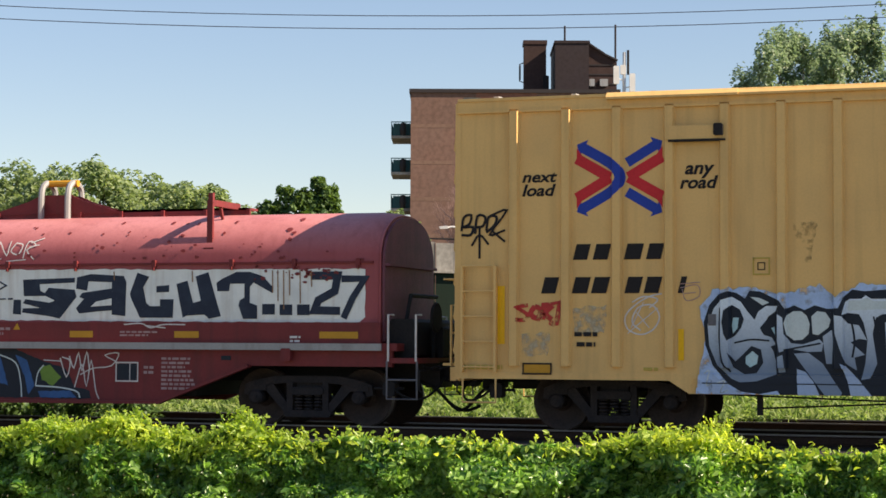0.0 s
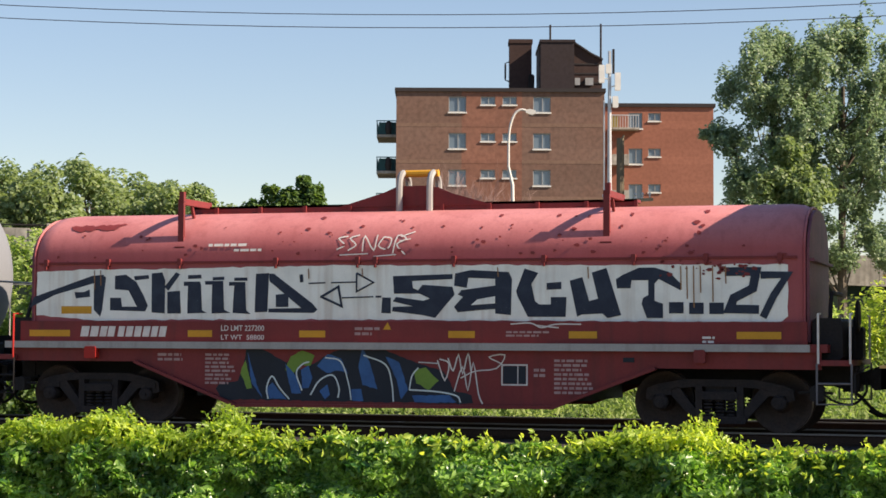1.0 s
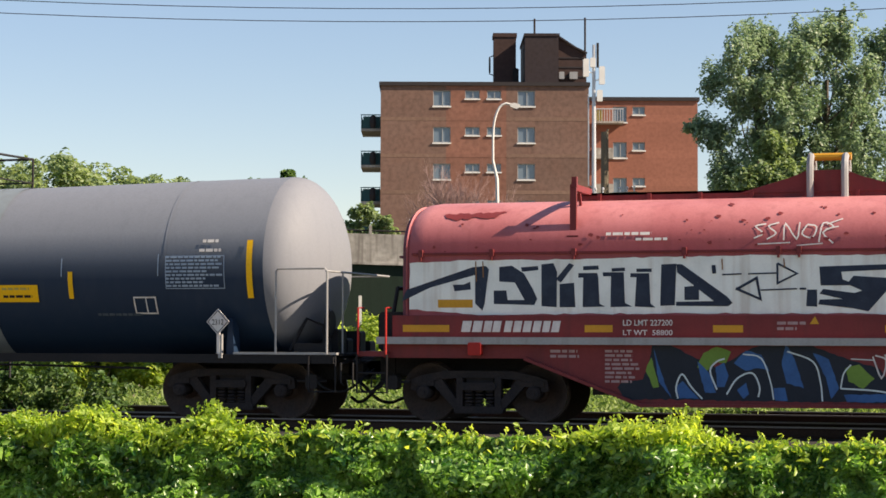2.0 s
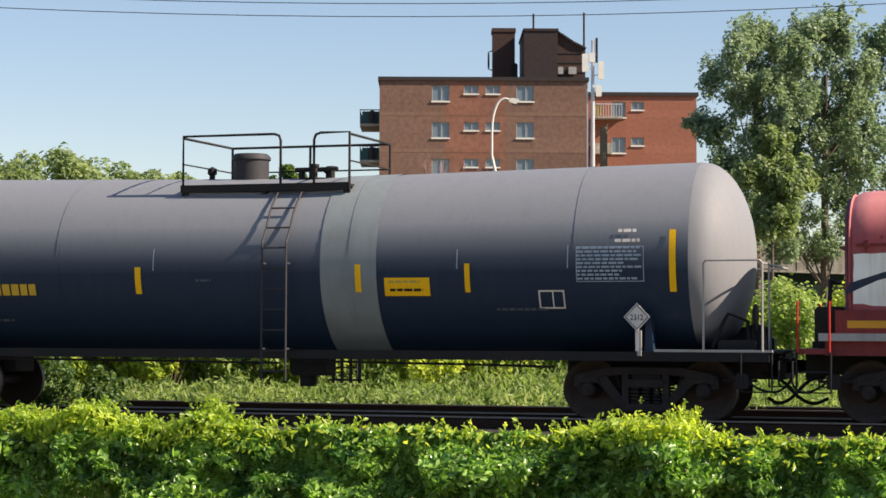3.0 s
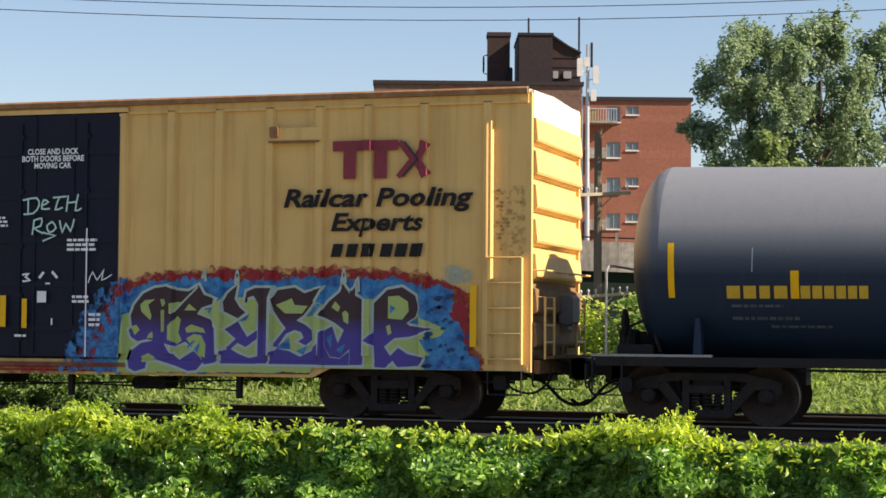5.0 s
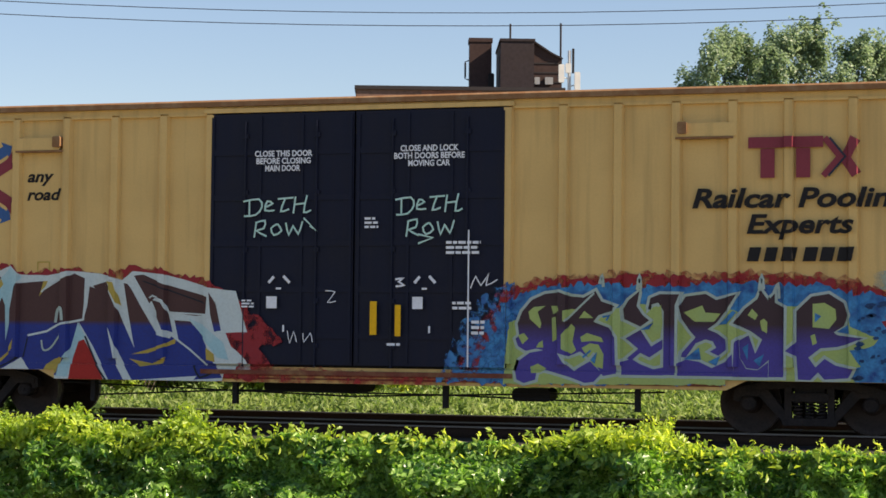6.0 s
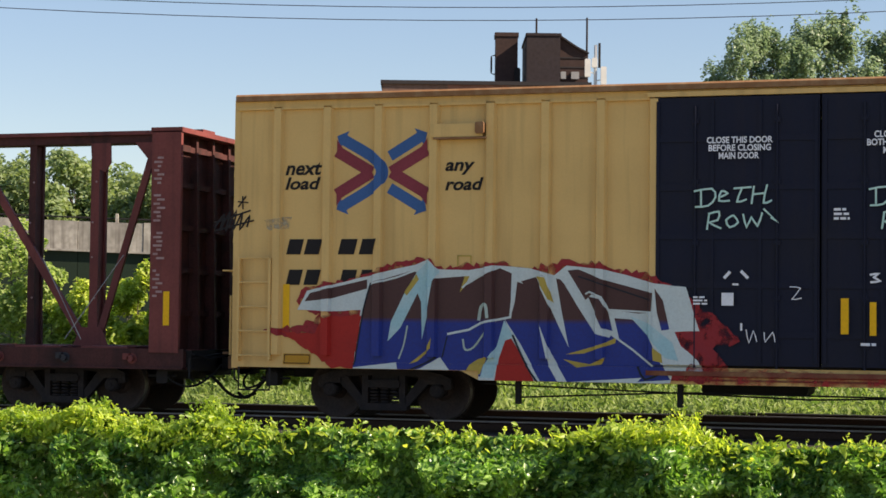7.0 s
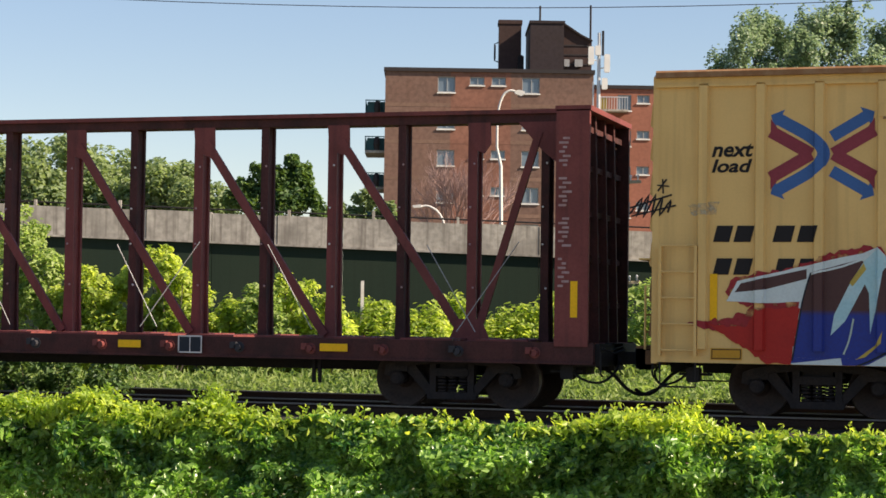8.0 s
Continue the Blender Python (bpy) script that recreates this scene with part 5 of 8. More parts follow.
road = Shape()
road.add([survey(-34, 70.5, ramp_top(-34) - 0.9), survey(32, 70.5, ramp_top(32) - 0.9), survey(32, 79, ramp_top(32) - 0.9), survey(-34, 79, ramp_top(-34) - 0.9)], [(0, 1, 2, 3)])
tagged(part("road", road, asphalt), "asphalt ramp road behind the parapet", "road", kind="structure")

# street lamp on the ramp
lamp = far_thing("street_lamp", 2.75, 74, "slender pale street lamp with a curved arm", "street lamp", ramp_top(2.75) - 0.9)
z0 = ramp_top(2.75) - 0.9
s = Shape()
s.tube([(0, 0, 0), (-0.06, 0, 4.0 - 0.6), (-0.22, 0, 8.1 - z0)], [0.075, 0.065, 0.05], 8)
s.tube(curve_pts([Vector((-0.22, 0, 8.1 - z0)), Vector((-0.20, 0, 9.4 - z0)), Vector((-0.02, 0, 10.1 - z0)), Vector((0.25, 0, 10.33 - z0)), Vector((0.52, 0, 10.28 - z0))], 5), 0.045, 8)
s.smooth = True
part("pole", s, lamp_white, lamp)
s = Shape()
s.prism([(0.42, 10.32 - z0), (0.60, 10.36 - z0), (0.82, 10.30 - z0), (0.84, 10.20 - z0), (0.70, 10.12 - z0), (0.46, 10.20 - z0)], -0.09, 0.09)
part("lamp_head", s, lamp_white, lamp)
lamp2 = far_thing("street_lamp", 0.05, 82, "distant pale street lamp with a curved arm", "street lamp", 3.5)
s = Shape()
s.tube(curve_pts([Vector((0.7, 0, 0)), Vector((0.62, 0, 1.6)), Vector((0.35, 0, 2.4)), Vector((-0.1, 0, 2.75)), Vector((-0.5, 0, 2.75))], 5), 0.045, 7)
part("pole", s, lamp_white, lamp2)
s = Shape()
s.prism([(-0.85, 2.78), (-0.5, 2.83), (-0.45, 2.70), (-0.8, 2.68)], -0.1, 0.1)
part("lamp_head", s, lamp_white, lamp2)

# radio mast with panels, and a wooden pole stump
mast = far_thing("radio_mast", 8.72, 100, "pale steel mast with white radio panels", "mast")
s = Shape()
s.tube([(0, 0, 0), (0, 0, 16.6)], [0.16, 0.085], 10)
s.tube([(0.0, 0.0, 9), (-0.28, 0, 9.2), (-0.28, 0, 14)], 0.04, 6)
part("pole", s, galvanised, mast)
for x, z, h in ((-0.42, 14.9, 0.95), (0.42, 14.5, 0.95), (0.30, 13.6, 0.6), (-0.06, 15.4, 0.5)):
    s = Shape()
    s.box(x - 0.15, x + 0.15, -0.2, -0.02, z, z + h, 0.04)
    s.tube([(x, -0.05, z + 0.3), (0, 0, z + 0.2)], 0.03, 6)
    part("radio_panel", s, white_frame, mast)
s = Shape()
s.box(0.14, 0.26, -0.1, 0.0, 15.4, 16.7)
part("whip_antenna", s, under_iron, mast)
stump = far_thing("utility_pole", 5.76, 62, "weathered grey wooden utility pole with two crossarms", "utility pole", -0.6)
s = Shape()
s.tube([(0, 0, -0.6), (0, 0, 8.56)], [0.15, 0.125], 10)
s.tube([(0.02, 0, 8.48), (0.12, 0, 8.66)], 0.035, 6)
part("pole", s, dark_wood, stump)
for z in (6.53, 3.23):
    s = Shape()
    s.slat((-0.70, -0.65, z - 0.09), (1.13, 0.65, z + 0.09), 0.10, 0.125)
    arm = part("crossarm", s, pale_wood, stump, "sun-bleached wooden crossarm")
    for k in (0.06, 0.2, 0.34, 0.66, 0.8, 0.94):
        s = Shape()
        s.lathe([(0.022, 0.0), (0.022, 0.09), (0.04, 0.10), (0.045, 0.15), (0.022, 0.18), (0, 0.19)], (-0.70 + 1.83 * k, -0.65 + 1.3 * k, z - 0.04 + 0.18 * k), 8, "z")
        part("insulator", s, galvanised, arm)
    s = Shape()
    s.slat((0, -0.05, z - 0.55), (0.55, 0.3, z + 0.01), 0.04, 0.04)
    part("arm_brace", s, pale_wood, arm)

# ---- apartment block ----
AHEAD = 142.0
STOREY = 2.74
block = far_thing("apartment_building", 0, AHEAD, "brown and red brick apartment block with flat roof", "building")
L0, L1, TOP = -3.53, 12.0, 20.15


def bricks(name, x0, x1, z0, z1, y, material, depth=0.3):
    s = Shape()
    s.box(x0, x1, y, y + depth, z0, z1)
    return part(name, s, material, block)


s = Shape()
s.box(L0 + 0.02, L1 - 0.02, 0.25, 14, -0.5, TOP - 0.1)
core = part("core", s, brick_brown, block)
s = Shape()
s.box(L1 + 0.02, 20.68, 4.25, 16, -0.5, 19.3)
part("core", s, brick_red, block)
windows = []
for k in range(7):
    zt = 19.55 - k * STOREY            # head of the windows of this storey
    windows += [(0.38, 1.30, zt, 1.18, 0.0, 1), (6.68, 1.30, zt, 1.18, 0.0, 1), (2.77, 1.08, zt, 0.62, 0.0, 0), (4.40, 1.05, zt, 0.62, 0.0, 0)]
    windows += [(14.2, 1.05, zt - 0.70, 1.2, 4.0, 1), (15.7, 0.95, zt - 0.70, 0.62, 4.0, 0)]


def facade(x0, x1, z0, z1, y, material, holes):
    """A wall sheet of one brick colour, cut round its window openings."""
    xs = sorted({x0, x1} | {v for h in holes for v in (h[0], h[0] + h[1]) if x0 < v < x1})
    zs = sorted({z0, z1} | {v for h in holes for v in (h[2] - h[3], h[2]) if z0 < v < z1})
    s = Shape()
    for a, b in zip(xs, xs[1:]):
        for c, d in zip(zs, zs[1:]):
            mx, mz = (a + b) / 2, (c + d) / 2
            if not any(h[0] < mx < h[0] + h[1] and h[2] - h[3] < mz < h[2] for h in holes):
                s.box(a, b, y, y + 0.25, c, d)
    return part("brick_wall", s, material, block)


for k in range(8):
    z1 = TOP - 0.25 if k == 0 else TOP - 0.78 - (k - 1) * STOREY - 1.98
    z0 = TOP - 0.78 - k * STOREY - 1.98
    for a, b, m in ((L0, 1.30 + 0.05, brick_brown), (1.35, 5.85, brick_mid), (5.85, L1, brick_brown)):
        facade(a, b, max(-0.5, z0 + 0.10), z1, 0.0, m, [w for w in windows if w[4] == 0.0])
    for a, b, m in ((L0, 1.345, brick_pale), (1.355, 5.845, brick_mid), (5.855, L1, brick_pale)):
        bricks("floor_line", a, b, z0 - 0.12, z0 + 0.16, -0.012, m)
facade(L1, 20.7, 8.0, 19.3, 4.0, brick_red, [w for w in windows if w[4] == 4.0])
facade(L1, 20.7, -0.5, 7.99, 3.99, brick_brown, [w for w in windows if w[4] == 4.0])
for x, w, zt, h, y, tall in windows:
    s = Shape()
    s.box(x + 0.02, x + w - 0.02, y + 0.14, y + 0.16, zt - h + 0.02, zt - 0.02)
    win = part("window", s, glass, block)
    s = Shape()
    for q in (x, x + w - 0.045, x + w * 0.52):
        s.box(q, q + 0.045, y + 0.06, y + 0.18, zt - h, zt)
    s.box(x, x + w, y + 0.06, y + 0.18, zt - 0.06, zt)
    s.box(x, x + w, y + 0.06, y + 0.18, zt - h, zt - h + 0.06)
    part("window_frame", s, frame_grey, win)
    s = Shape()
    s.box(x - 0.06, x + w + 0.06, y - 0.09, y + 0.1, zt - h - 0.10, zt - h)
    part("window_sill", s, white_frame, win)
    if tall:
        s = Shape()
        for i in range(9):
            q = x + 0.08 + i * (w - 0.16) / 9 * (0.55 if y else 0.8)
            s.box(q, q + 0.09, y + 0.20, y + 0.22, zt - h + 0.05, zt - 0.05)
        part("curtain", s, curtain, win)
for x0, x1, y0, y1, z in ((L0 - 0.12, L1 + 0.1, -0.15, 14.2, TOP - 0.25), (L1, 20.85, 3.85, 16.2, 19.3)):
    s = Shape()
    s.box(x0, x1, y0, y1, z, z + 0.28)
    part("roof_coping", s, coping, block)
for k in range(4):
    z = 17.95 - k * STOREY
    s = Shape()
    s.box(L0 - 1.5, L0, 1.2, 5.5, z - 1.35, z - 1.15)
    bal = part("balcony", s, concrete, block)
    s = Shape()
    for i in range(14):
        q = 1.2 + i * 0.32
        s.box(L0 - 1.5, L0 - 1.46, q, q + 0.04, z - 1.15, z - 0.15)
    for i in range(6):
        q = L0 - 1.5 + i * 0.28
        s.box(q, q + 0.03, 1.2, 1.24, z - 1.15, z - 0.15)
    s.box(L0 - 1.52, L0, 1.18, 1.26, z - 0.15, z - 0.08)
    s.box(L0 - 1.35, L0 - 0.05, 1.5, 5.2, z - 1.15, z - 0.2)
    part("railing", s, teal_paint, bal)
    s = Shape()
    s.lathe([(0.2, z - 1.1), (0.28, z - 0.7), (0.2, z - 0.2), (0.0, z - 0.1)], (L0 - 0.6, 1.35, 0), 9, "z")
    part("stored_goods", s, coping, bal)
s = Shape()
s.box(12.6, 14.9, 2.8, 4.0, 17.45, 17.6)
bal = part("balcony", s, concrete, block, "pale concrete balcony")
s = Shape()
for i in range(12):
    s.box(12.62 + i * 0.2, 12.66 + i * 0.2, 2.8, 2.84, 17.6, 18.5)
s.box(12.6, 14.9, 2.78, 2.86, 18.5, 18.57)
part("railing", s, galvanised, bal)
s = Shape()
s.box(12.66, 13.3, 2.86, 2.9, 17.62, 18.48)
part("screen", s, spray_gold, bal, "yellow balcony screen")
for k in range(1, 4):
    s = Shape()
    s.box(12.6, 14.1, 2.9, 4.0, 17.5 - k * STOREY, 18.3 - k * STOREY)
    part("balcony", s, concrete, block)
# roof: chimney, lift house, whip masts, units
s = Shape()
s.box(5.05, 6.75, 4, 5.7, TOP, 24.3)
s.box(4.98, 6.82, 3.93, 5.77, 24.2, 24.5)
part("chimney", s, brick_dark, block)
s = Shape()
s.box(7.35, 9.9, 2.2, 9, TOP, 24.05)
s.box(7.28, 9.98, 2.13, 9.1, 24.0, 24.2)
part("lift_house", s, roof_cladding, block, "dark clad lift house")
s = Shape()
s.prism([(9.92, TOP), (12.05, TOP), (12.05, 22.7), (11.1, 23.2), (9.92, 24.0)], 2.6, 9)
side_house = part("lift_house", s, brick_dark, block)
for k in range(3):
    s = Shape()
    s.box(9.93, 12.04, 2.55, 2.6, TOP + 0.75 + k * 0.72, TOP + 0.85 + k * 0.72)
    part("wall_band", s, coping, side_house)
s = Shape()
s.slat((9.9, 2.5, 24.05), (11.15, 2.5, 23.22), 0.12, 0.2)
s.slat((11.1, 2.5, 23.24), (12.1, 2.5, 22.74), 0.12, 0.2)
part("verge", s, coping, side_house)
for a, b in ((9.95, 10.35), (10.75, 11.35)):
    s = Shape()
    s.box(a, b, 2.3, 2.6, 20.75, 21.3, 0.04)
    part("vent", s, pale_iron, block)
for x, z1 in ((8.2, 25.7), (12.1, 25.8)):
    s = Shape()
    s.tube([(x, 4.5, 22.3), (x, 4.5, z1)], 0.08, 6)
    part("whip_antenna", s, coping, block)
s = Shape()
for q in (6.2, 6.6, 7.0):
    s.tube([(q, 3.6, TOP), (q + 0.15, 3.6, TOP + 0.55)], 0.04, 5)
s.tube([(6.1, 3.6, TOP + 0.5), (7.2, 3.6, TOP + 0.5)], 0.04, 5)
part("roof_rack", s, under_iron, block)
s = Shape()
s.box(6.5, 6.95, 3.7, 4.2, TOP, TOP + 1.6, 0.1)
part("roof_unit", s, under_iron, block)
s = Shape()
s.tube([(5.0, 4.1, TOP + 1.1), (4.72, 4.1, TOP + 1.2), (4.72, 4.1, TOP + 2.5), (5.0, 4.1, TOP + 2.6)], 0.05, 6)
s.box(4.66, 4.80, 4.0, 4.2, TOP + 1.3, TOP + 2.4, 0.02)
part("aerial_panel", s, under_iron, block)

# overhead wires
for z0, dip in ((9.22, 0.34), (8.91, 0.34)):
    s = Shape()
    s.tube([survey(r, 45, z0 - 0.15 + dip * ((r + 1.5) / 12.0) ** 2) for r in range(-40, 41, 2)], 0.010, 5)
    tagged(part("overhead_wire", s, wire_black), "thin black overhead wire against the sky", "wire", "overhead wires")

# small marker post by the bushes
post = far_thing("marker_post", -1.55, 44, "short white marker post among weeds", "post")
s = Shape()
s.box(-0.035, 0.035, -0.035, 0.035, -0.3, 2.25)
part("post", s, letter_white, post)

# ---- plants ----
def leaf_mesh(name, centres, size, material, rng, up=0.35, out=None, long=1.6, fold=0.25, kind="oval", rise=-0.3):
    """Many small leaves about the given centres: folded ovals of four triangles, or plain diamonds."""
    c = np.asarray(centres, float)
    n = len(c)
    nrm = rng.normal(size=(n, 3))
    nrm /= np.linalg.norm(nrm, axis=1)[:, None]
    if out is not None:
        nrm = nrm * 0.75 + np.asarray(out)
    nrm[:, 2] += up
    nrm /= np.linalg.norm(nrm, axis=1)[:, None]
    d = rng.normal(size=(n, 3))
    d[:, 2] += rise
    d -= nrm * (d * nrm).sum(1)[:, None]
    d /= np.linalg.norm(d, axis=1)[:, None]
    w = np.cross(nrm, d)
    s = np.asarray(size) * rng.uniform(0.65, 1.25, n)
    s = s[:, None]
    if kind == "oval":
        pts = [c - d * s * long / 2, c + w * s * 0.42 - d * s * 0.1 + nrm * s * fold * 0.6, c + w * s * 0.25 + d * s * long * 0.32 + nrm * s * fold * 0.3,
               c + d * s * long / 2 - nrm * s * fold * 0.6, c - w * s * 0.25 + d * s * long * 0.32 + nrm * s * fold * 0.3, c - w * s * 0.42 - d * s * 0.1 + nrm * s * fold * 0.6]
        tri = [(0, 1, 2), (0, 2, 3), (0, 3, 4), (0, 4, 5)]
    else:
        pts = [c - d * s * long / 2, c + w * s * 0.5 + nrm * s * fold, c + d * s * long / 2, c - w * s * 0.5 + nrm * s * fold]
        tri = [(0, 1, 2), (0, 2, 3)]
    k = len(pts)
    v = np.stack(pts, 1).reshape(-1, 3)
    f = (np.asarray(tri)[None] + (np.arange(n) * k)[:, None, None]).reshape(-1, 3)
    me = bpy.data.meshes.new(name)
    me.vertices.add(len(v))
    me.vertices.foreach_set("co", v.ravel())
    me.loops.add(f.size)
    me.loops.foreach_set("vertex_index", f.ravel().astype(np.int32))
    me.polygons.add(len(f))
    me.polygons.foreach_set("loop_start", (np.arange(len(f)) * 3).astype(np.int32))
    me.update(calc_edges=True)
    me.materials.append(material)
    return me


def crown_points(blobs, count, rng, shell=0.62, gaps=None):
    """Points crowded towards the skins of overlapping balls; blobs: x, y, z, radius, flattening."""
    vol = np.array([b[3] ** 2 for b in blobs])
    pick = rng.choice(len(blobs), count, p=vol / vol.sum())
    u = rng.normal(size=(count, 3))
    u /= np.linalg.norm(u, axis=1)[:, None]
    r = shell + (1 - shell) * rng.random(count) ** 0.5
    lump = np.array([1 + 0.42 * noise.noise((p[0] * 2.2 + i * 7.1, p[1] * 2.2, p[2] * 2.2)) for p, i in zip(u.tolist(), pick.tolist())])
    b = np.array([x[:5] for x in blobs])[pick]
    scale = (b[:, 3] * r * lump)[:, None] * np.stack([np.ones(count), np.ones(count), b[:, 4]], 1)
    p = b[:, :3] + u * scale
    if gaps:
        keep = np.array([noise.noise((q[0] * 1.3 + 40, q[1] * 1.3, q[2] * 1.1)) + 0.7 * noise.noise((q[0] * 3.4, q[1] * 3.4 + 9, q[2] * 2.6)) > gaps for q in p.tolist()])
        return p[keep], u[keep]
    return p, u


def tree(name, right, ahead, height, blobs, count, leaf, leaf_size, label, trunk_r=0.16, seed=1, lean=0.0, airy=False):
    """A tapered trunk, limbs to each clump, and a crown of many leaves. blobs about the foot: right, ahead, height, radius, flattening."""
    rng = np.random.default_rng(seed)
    t = far_thing(name, right, ahead, label, "tree", ground_height(*survey(right, ahead)[:2]) - 0.1)
    s = Shape()
    spine = [Vector((lean * k * k, 0.15 * math.sin(k * 5 + seed), height * 0.8 * k)) for k in [i / 7 for i in range(8)]]
    s.tube(spine, [trunk_r * (1 - 0.1 * i) for i in range(8)], 8)
    for b in [q for q in blobs if q[3] > 0.45][:14]:
        end = Vector(b[:3])
        k = min(6, max(1, int(end.z / (height * 0.8) * 7) - 1))
        a = spine[k]
        mid = (a + end) / 2 + Vector((0, 0, -0.12 * (end - a).length))
        s.tube([a, mid, end], [trunk_r * 0.22, trunk_r * 0.13, trunk_r * 0.05], 6)
        for _ in range(2):
            q = end + Vector(rng.normal(size=3)) * b[3] * 0.45
            s.tube([mid, (mid + q) / 2, q], [trunk_r * 0.09, trunk_r * 0.06, trunk_r * 0.03], 5)
    s.smooth = True
    part("trunk", s, bark, t)
    pts, u = crown_points(blobs, count, rng, *((0.15, 0.03) if airy else (0.6,)))
    ob = new("crown", leaf_mesh("crown", pts, leaf_size, leaf, rng, out=u * 0.4, up=0.7, kind="diamond", long=1.5))
    ob.parent = t
    tagged(ob, kind="stuff")
    return t


def blob_set(rng_seed, items, spread, core=0.8, small=(0.22, 0.42), tall=0.9):
    """Clumps of a crown: each given ball is broken into smaller ones about it."""
    rng = random.Random(rng_seed)
    out = []
    for x, y, z, r in items:
        out.append((x, y, z, r * core, 0.95))
        for _ in range(spread):
            a, e = rng.uniform(0, 6.28), rng.uniform(-0.6, 1.2)
            q = r * rng.uniform(0.5, 0.95)
            out.append((x + q * math.cos(a) * math.cos(e), y + q * math.sin(a) * math.cos(e), z + q * math.sin(e), r * rng.uniform(*small), tall))
    return out


def plumes(seed, half, low, top, count, extra=()):
    """Clumps of a poplar: many small upright plumes filling an egg-shaped crown."""
    rng = random.Random(seed)
    mid, out = low + (top - low) * 0.5, []
    while len(out) < count:
        h = rng.uniform(low, top)
        w = half * (math.sqrt(max(0.0, 1 - ((h - mid) / (top - mid)) ** 2)) ** 0.8 if h > mid else 0.8 + 0.2 * (h - low) / (mid - low))
        x, y = rng.uniform(-w, w), rng.uniform(-w, w)
        if abs(x) < 0.45 * w and abs(y) < 0.5 * w and rng.random() < 0.5:
            continue
        out.append((x, y, h, rng.uniform(0.30, 0.62), rng.uniform(1.1, 1.7)))
    return out + list(extra)


# tall poplars beyond the track
tree("poplar_tree", 10.75, 62, 12.0, plumes(3, 1.75, 4.2, 11.3, 95, ((-2.25, 0, 8.25, 0.30, 0.7), (-1.95, 0, 8.35, 0.35, 0.8), (0.1, 0, 11.3, 0.4, 1.4), (-0.75, 0, 10.8, 0.42, 1.4), (0.75, 0, 11.1, 0.38, 1.3), (-0.25, 0, 11.5, 0.26, 1.9), (0.4, 0.2, 11.6, 0.24, 1.9))), 76000,
     poplar_leaf, 0.09, "tall poplar with silvery green leaves", 0.2, 11, airy=True)
tree("poplar_tree", 13.2, 63, 12.4, plumes(5, 1.65, 4.0, 11.5, 90, ((0.75, 0, 12.0, 0.33, 1.6), (0.55, 0, 11.6, 0.4, 1.5), (0.15, 0, 11.75, 0.36, 1.6), (0.45, 0, 11.3, 0.42, 1.4), (-0.8, 0, 11.2, 0.40, 1.3), (-0.95, 0, 11.75, 0.27, 2.0), (-0.3, 0.2, 11.9, 0.25, 2.0), (0.8, 0, 12.3, 0.27, 1.8), (1.05, 0, 11.9, 0.3, 1.6))), 72000,
     poplar_leaf, 0.09, "tall poplar with silvery green leaves", 0.2, 12, airy=True)
tree("poplar_tree", 15.9, 64, 12.4, plumes(7, 1.8, 4.0, 11.4, 90, ((-1.2, 0, 11.2, 0.45, 1.5), (-0.2, 0, 11.6, 0.45, 1.4))), 62000,
     poplar_leaf, 0.09, "tall poplar with silvery green leaves", 0.2, 13, airy=True)
tree("young_poplar", 10.5, 58, 7.8, blob_set(9, [(0.1, 0, 7.2, 0.6), (-0.3, 0, 6.4, 0.85), (0.5, 0, 6.0, 0.9), (0.0, 0, 4.9, 1.0)], 9, 0.7, (0.2, 0.4), 1.2), 9000,
     maple_leaf, 0.115, "young bright green poplar below the tall ones", 0.08, 14)
tree("young_poplar", 8.6, 60, 5.6, blob_set(10, [(0.0, 0, 5.0, 0.45), (0.25, 0, 4.3, 0.6), (-0.2, 0, 3.5, 0.7)], 5), 1800,
     poplar_leaf, 0.12, "small thin poplar beside the tall ones", 0.06, 15)
# woods behind the ramp
for i, (r, z, rad) in enumerate(((-28.5, 10.0, 2.6), (-25.3, 9.9, 2.4), (-22.4, 10.1, 2.3), (-20.3, 9.5, 2.0), (-18.0, 10.0, 2.2), (-15.6, 9.7, 2.1), (-13.4, 9.2, 1.7), (-31.5, 9.8, 2.6))):
    tree("maple_tree", r, 96 + (i % 3) * 2.2, z + 0.6, blob_set(20 + i, [(0, 0, z - rad * 0.68, rad), (-1.5, 0, z - rad - 0.5, rad * 0.8), (1.5, 0, z - rad - 0.6, rad * 0.8), (0, 0, z - rad - 2.2, rad)], 12), 8500,
         maple_leaf, 0.21, "broad leafy green tree behind the ramp", 0.22, 30 + i)
tree("dark_maple_tree", -7.2, 88, 9.0, blob_set(41, [(0.75, 0, 8.7, 0.45), (1.2, 0, 8.1, 0.6), (0.45, 0, 7.9, 0.7), (-0.7, 0, 8.15, 0.5), (-0.3, 0, 7.5, 0.8), (1.0, 0, 7.2, 0.9), (1.75, 0, 6.9, 0.6), (2.1, 0, 6.3, 0.5), (-1.5, 0, 7.5, 0.55), (-1.9, 0, 6.8, 0.6), (-1.0, 0, 6.7, 0.8), (0.3, 0, 6.2, 1.2)], 12, 0.7, (0.14, 0.36), 1.2), 8500,
     dark_leaf, 0.18, "small dark green maple behind the ramp", 0.12, 45)
tree("pale_bush_tree", -3.0, 90, 7.4, blob_set(43, [(0.0, 0, 7.0, 0.7), (-0.9, 0, 6.3, 0.7), (0.9, 0, 6.4, 0.7), (0.1, 0, 5.6, 0.9)], 9, 0.6, (0.18, 0.36), 1.3), 3200,
     maple_leaf, 0.15, "pale green young tree behind the parapet", 0.07, 46)
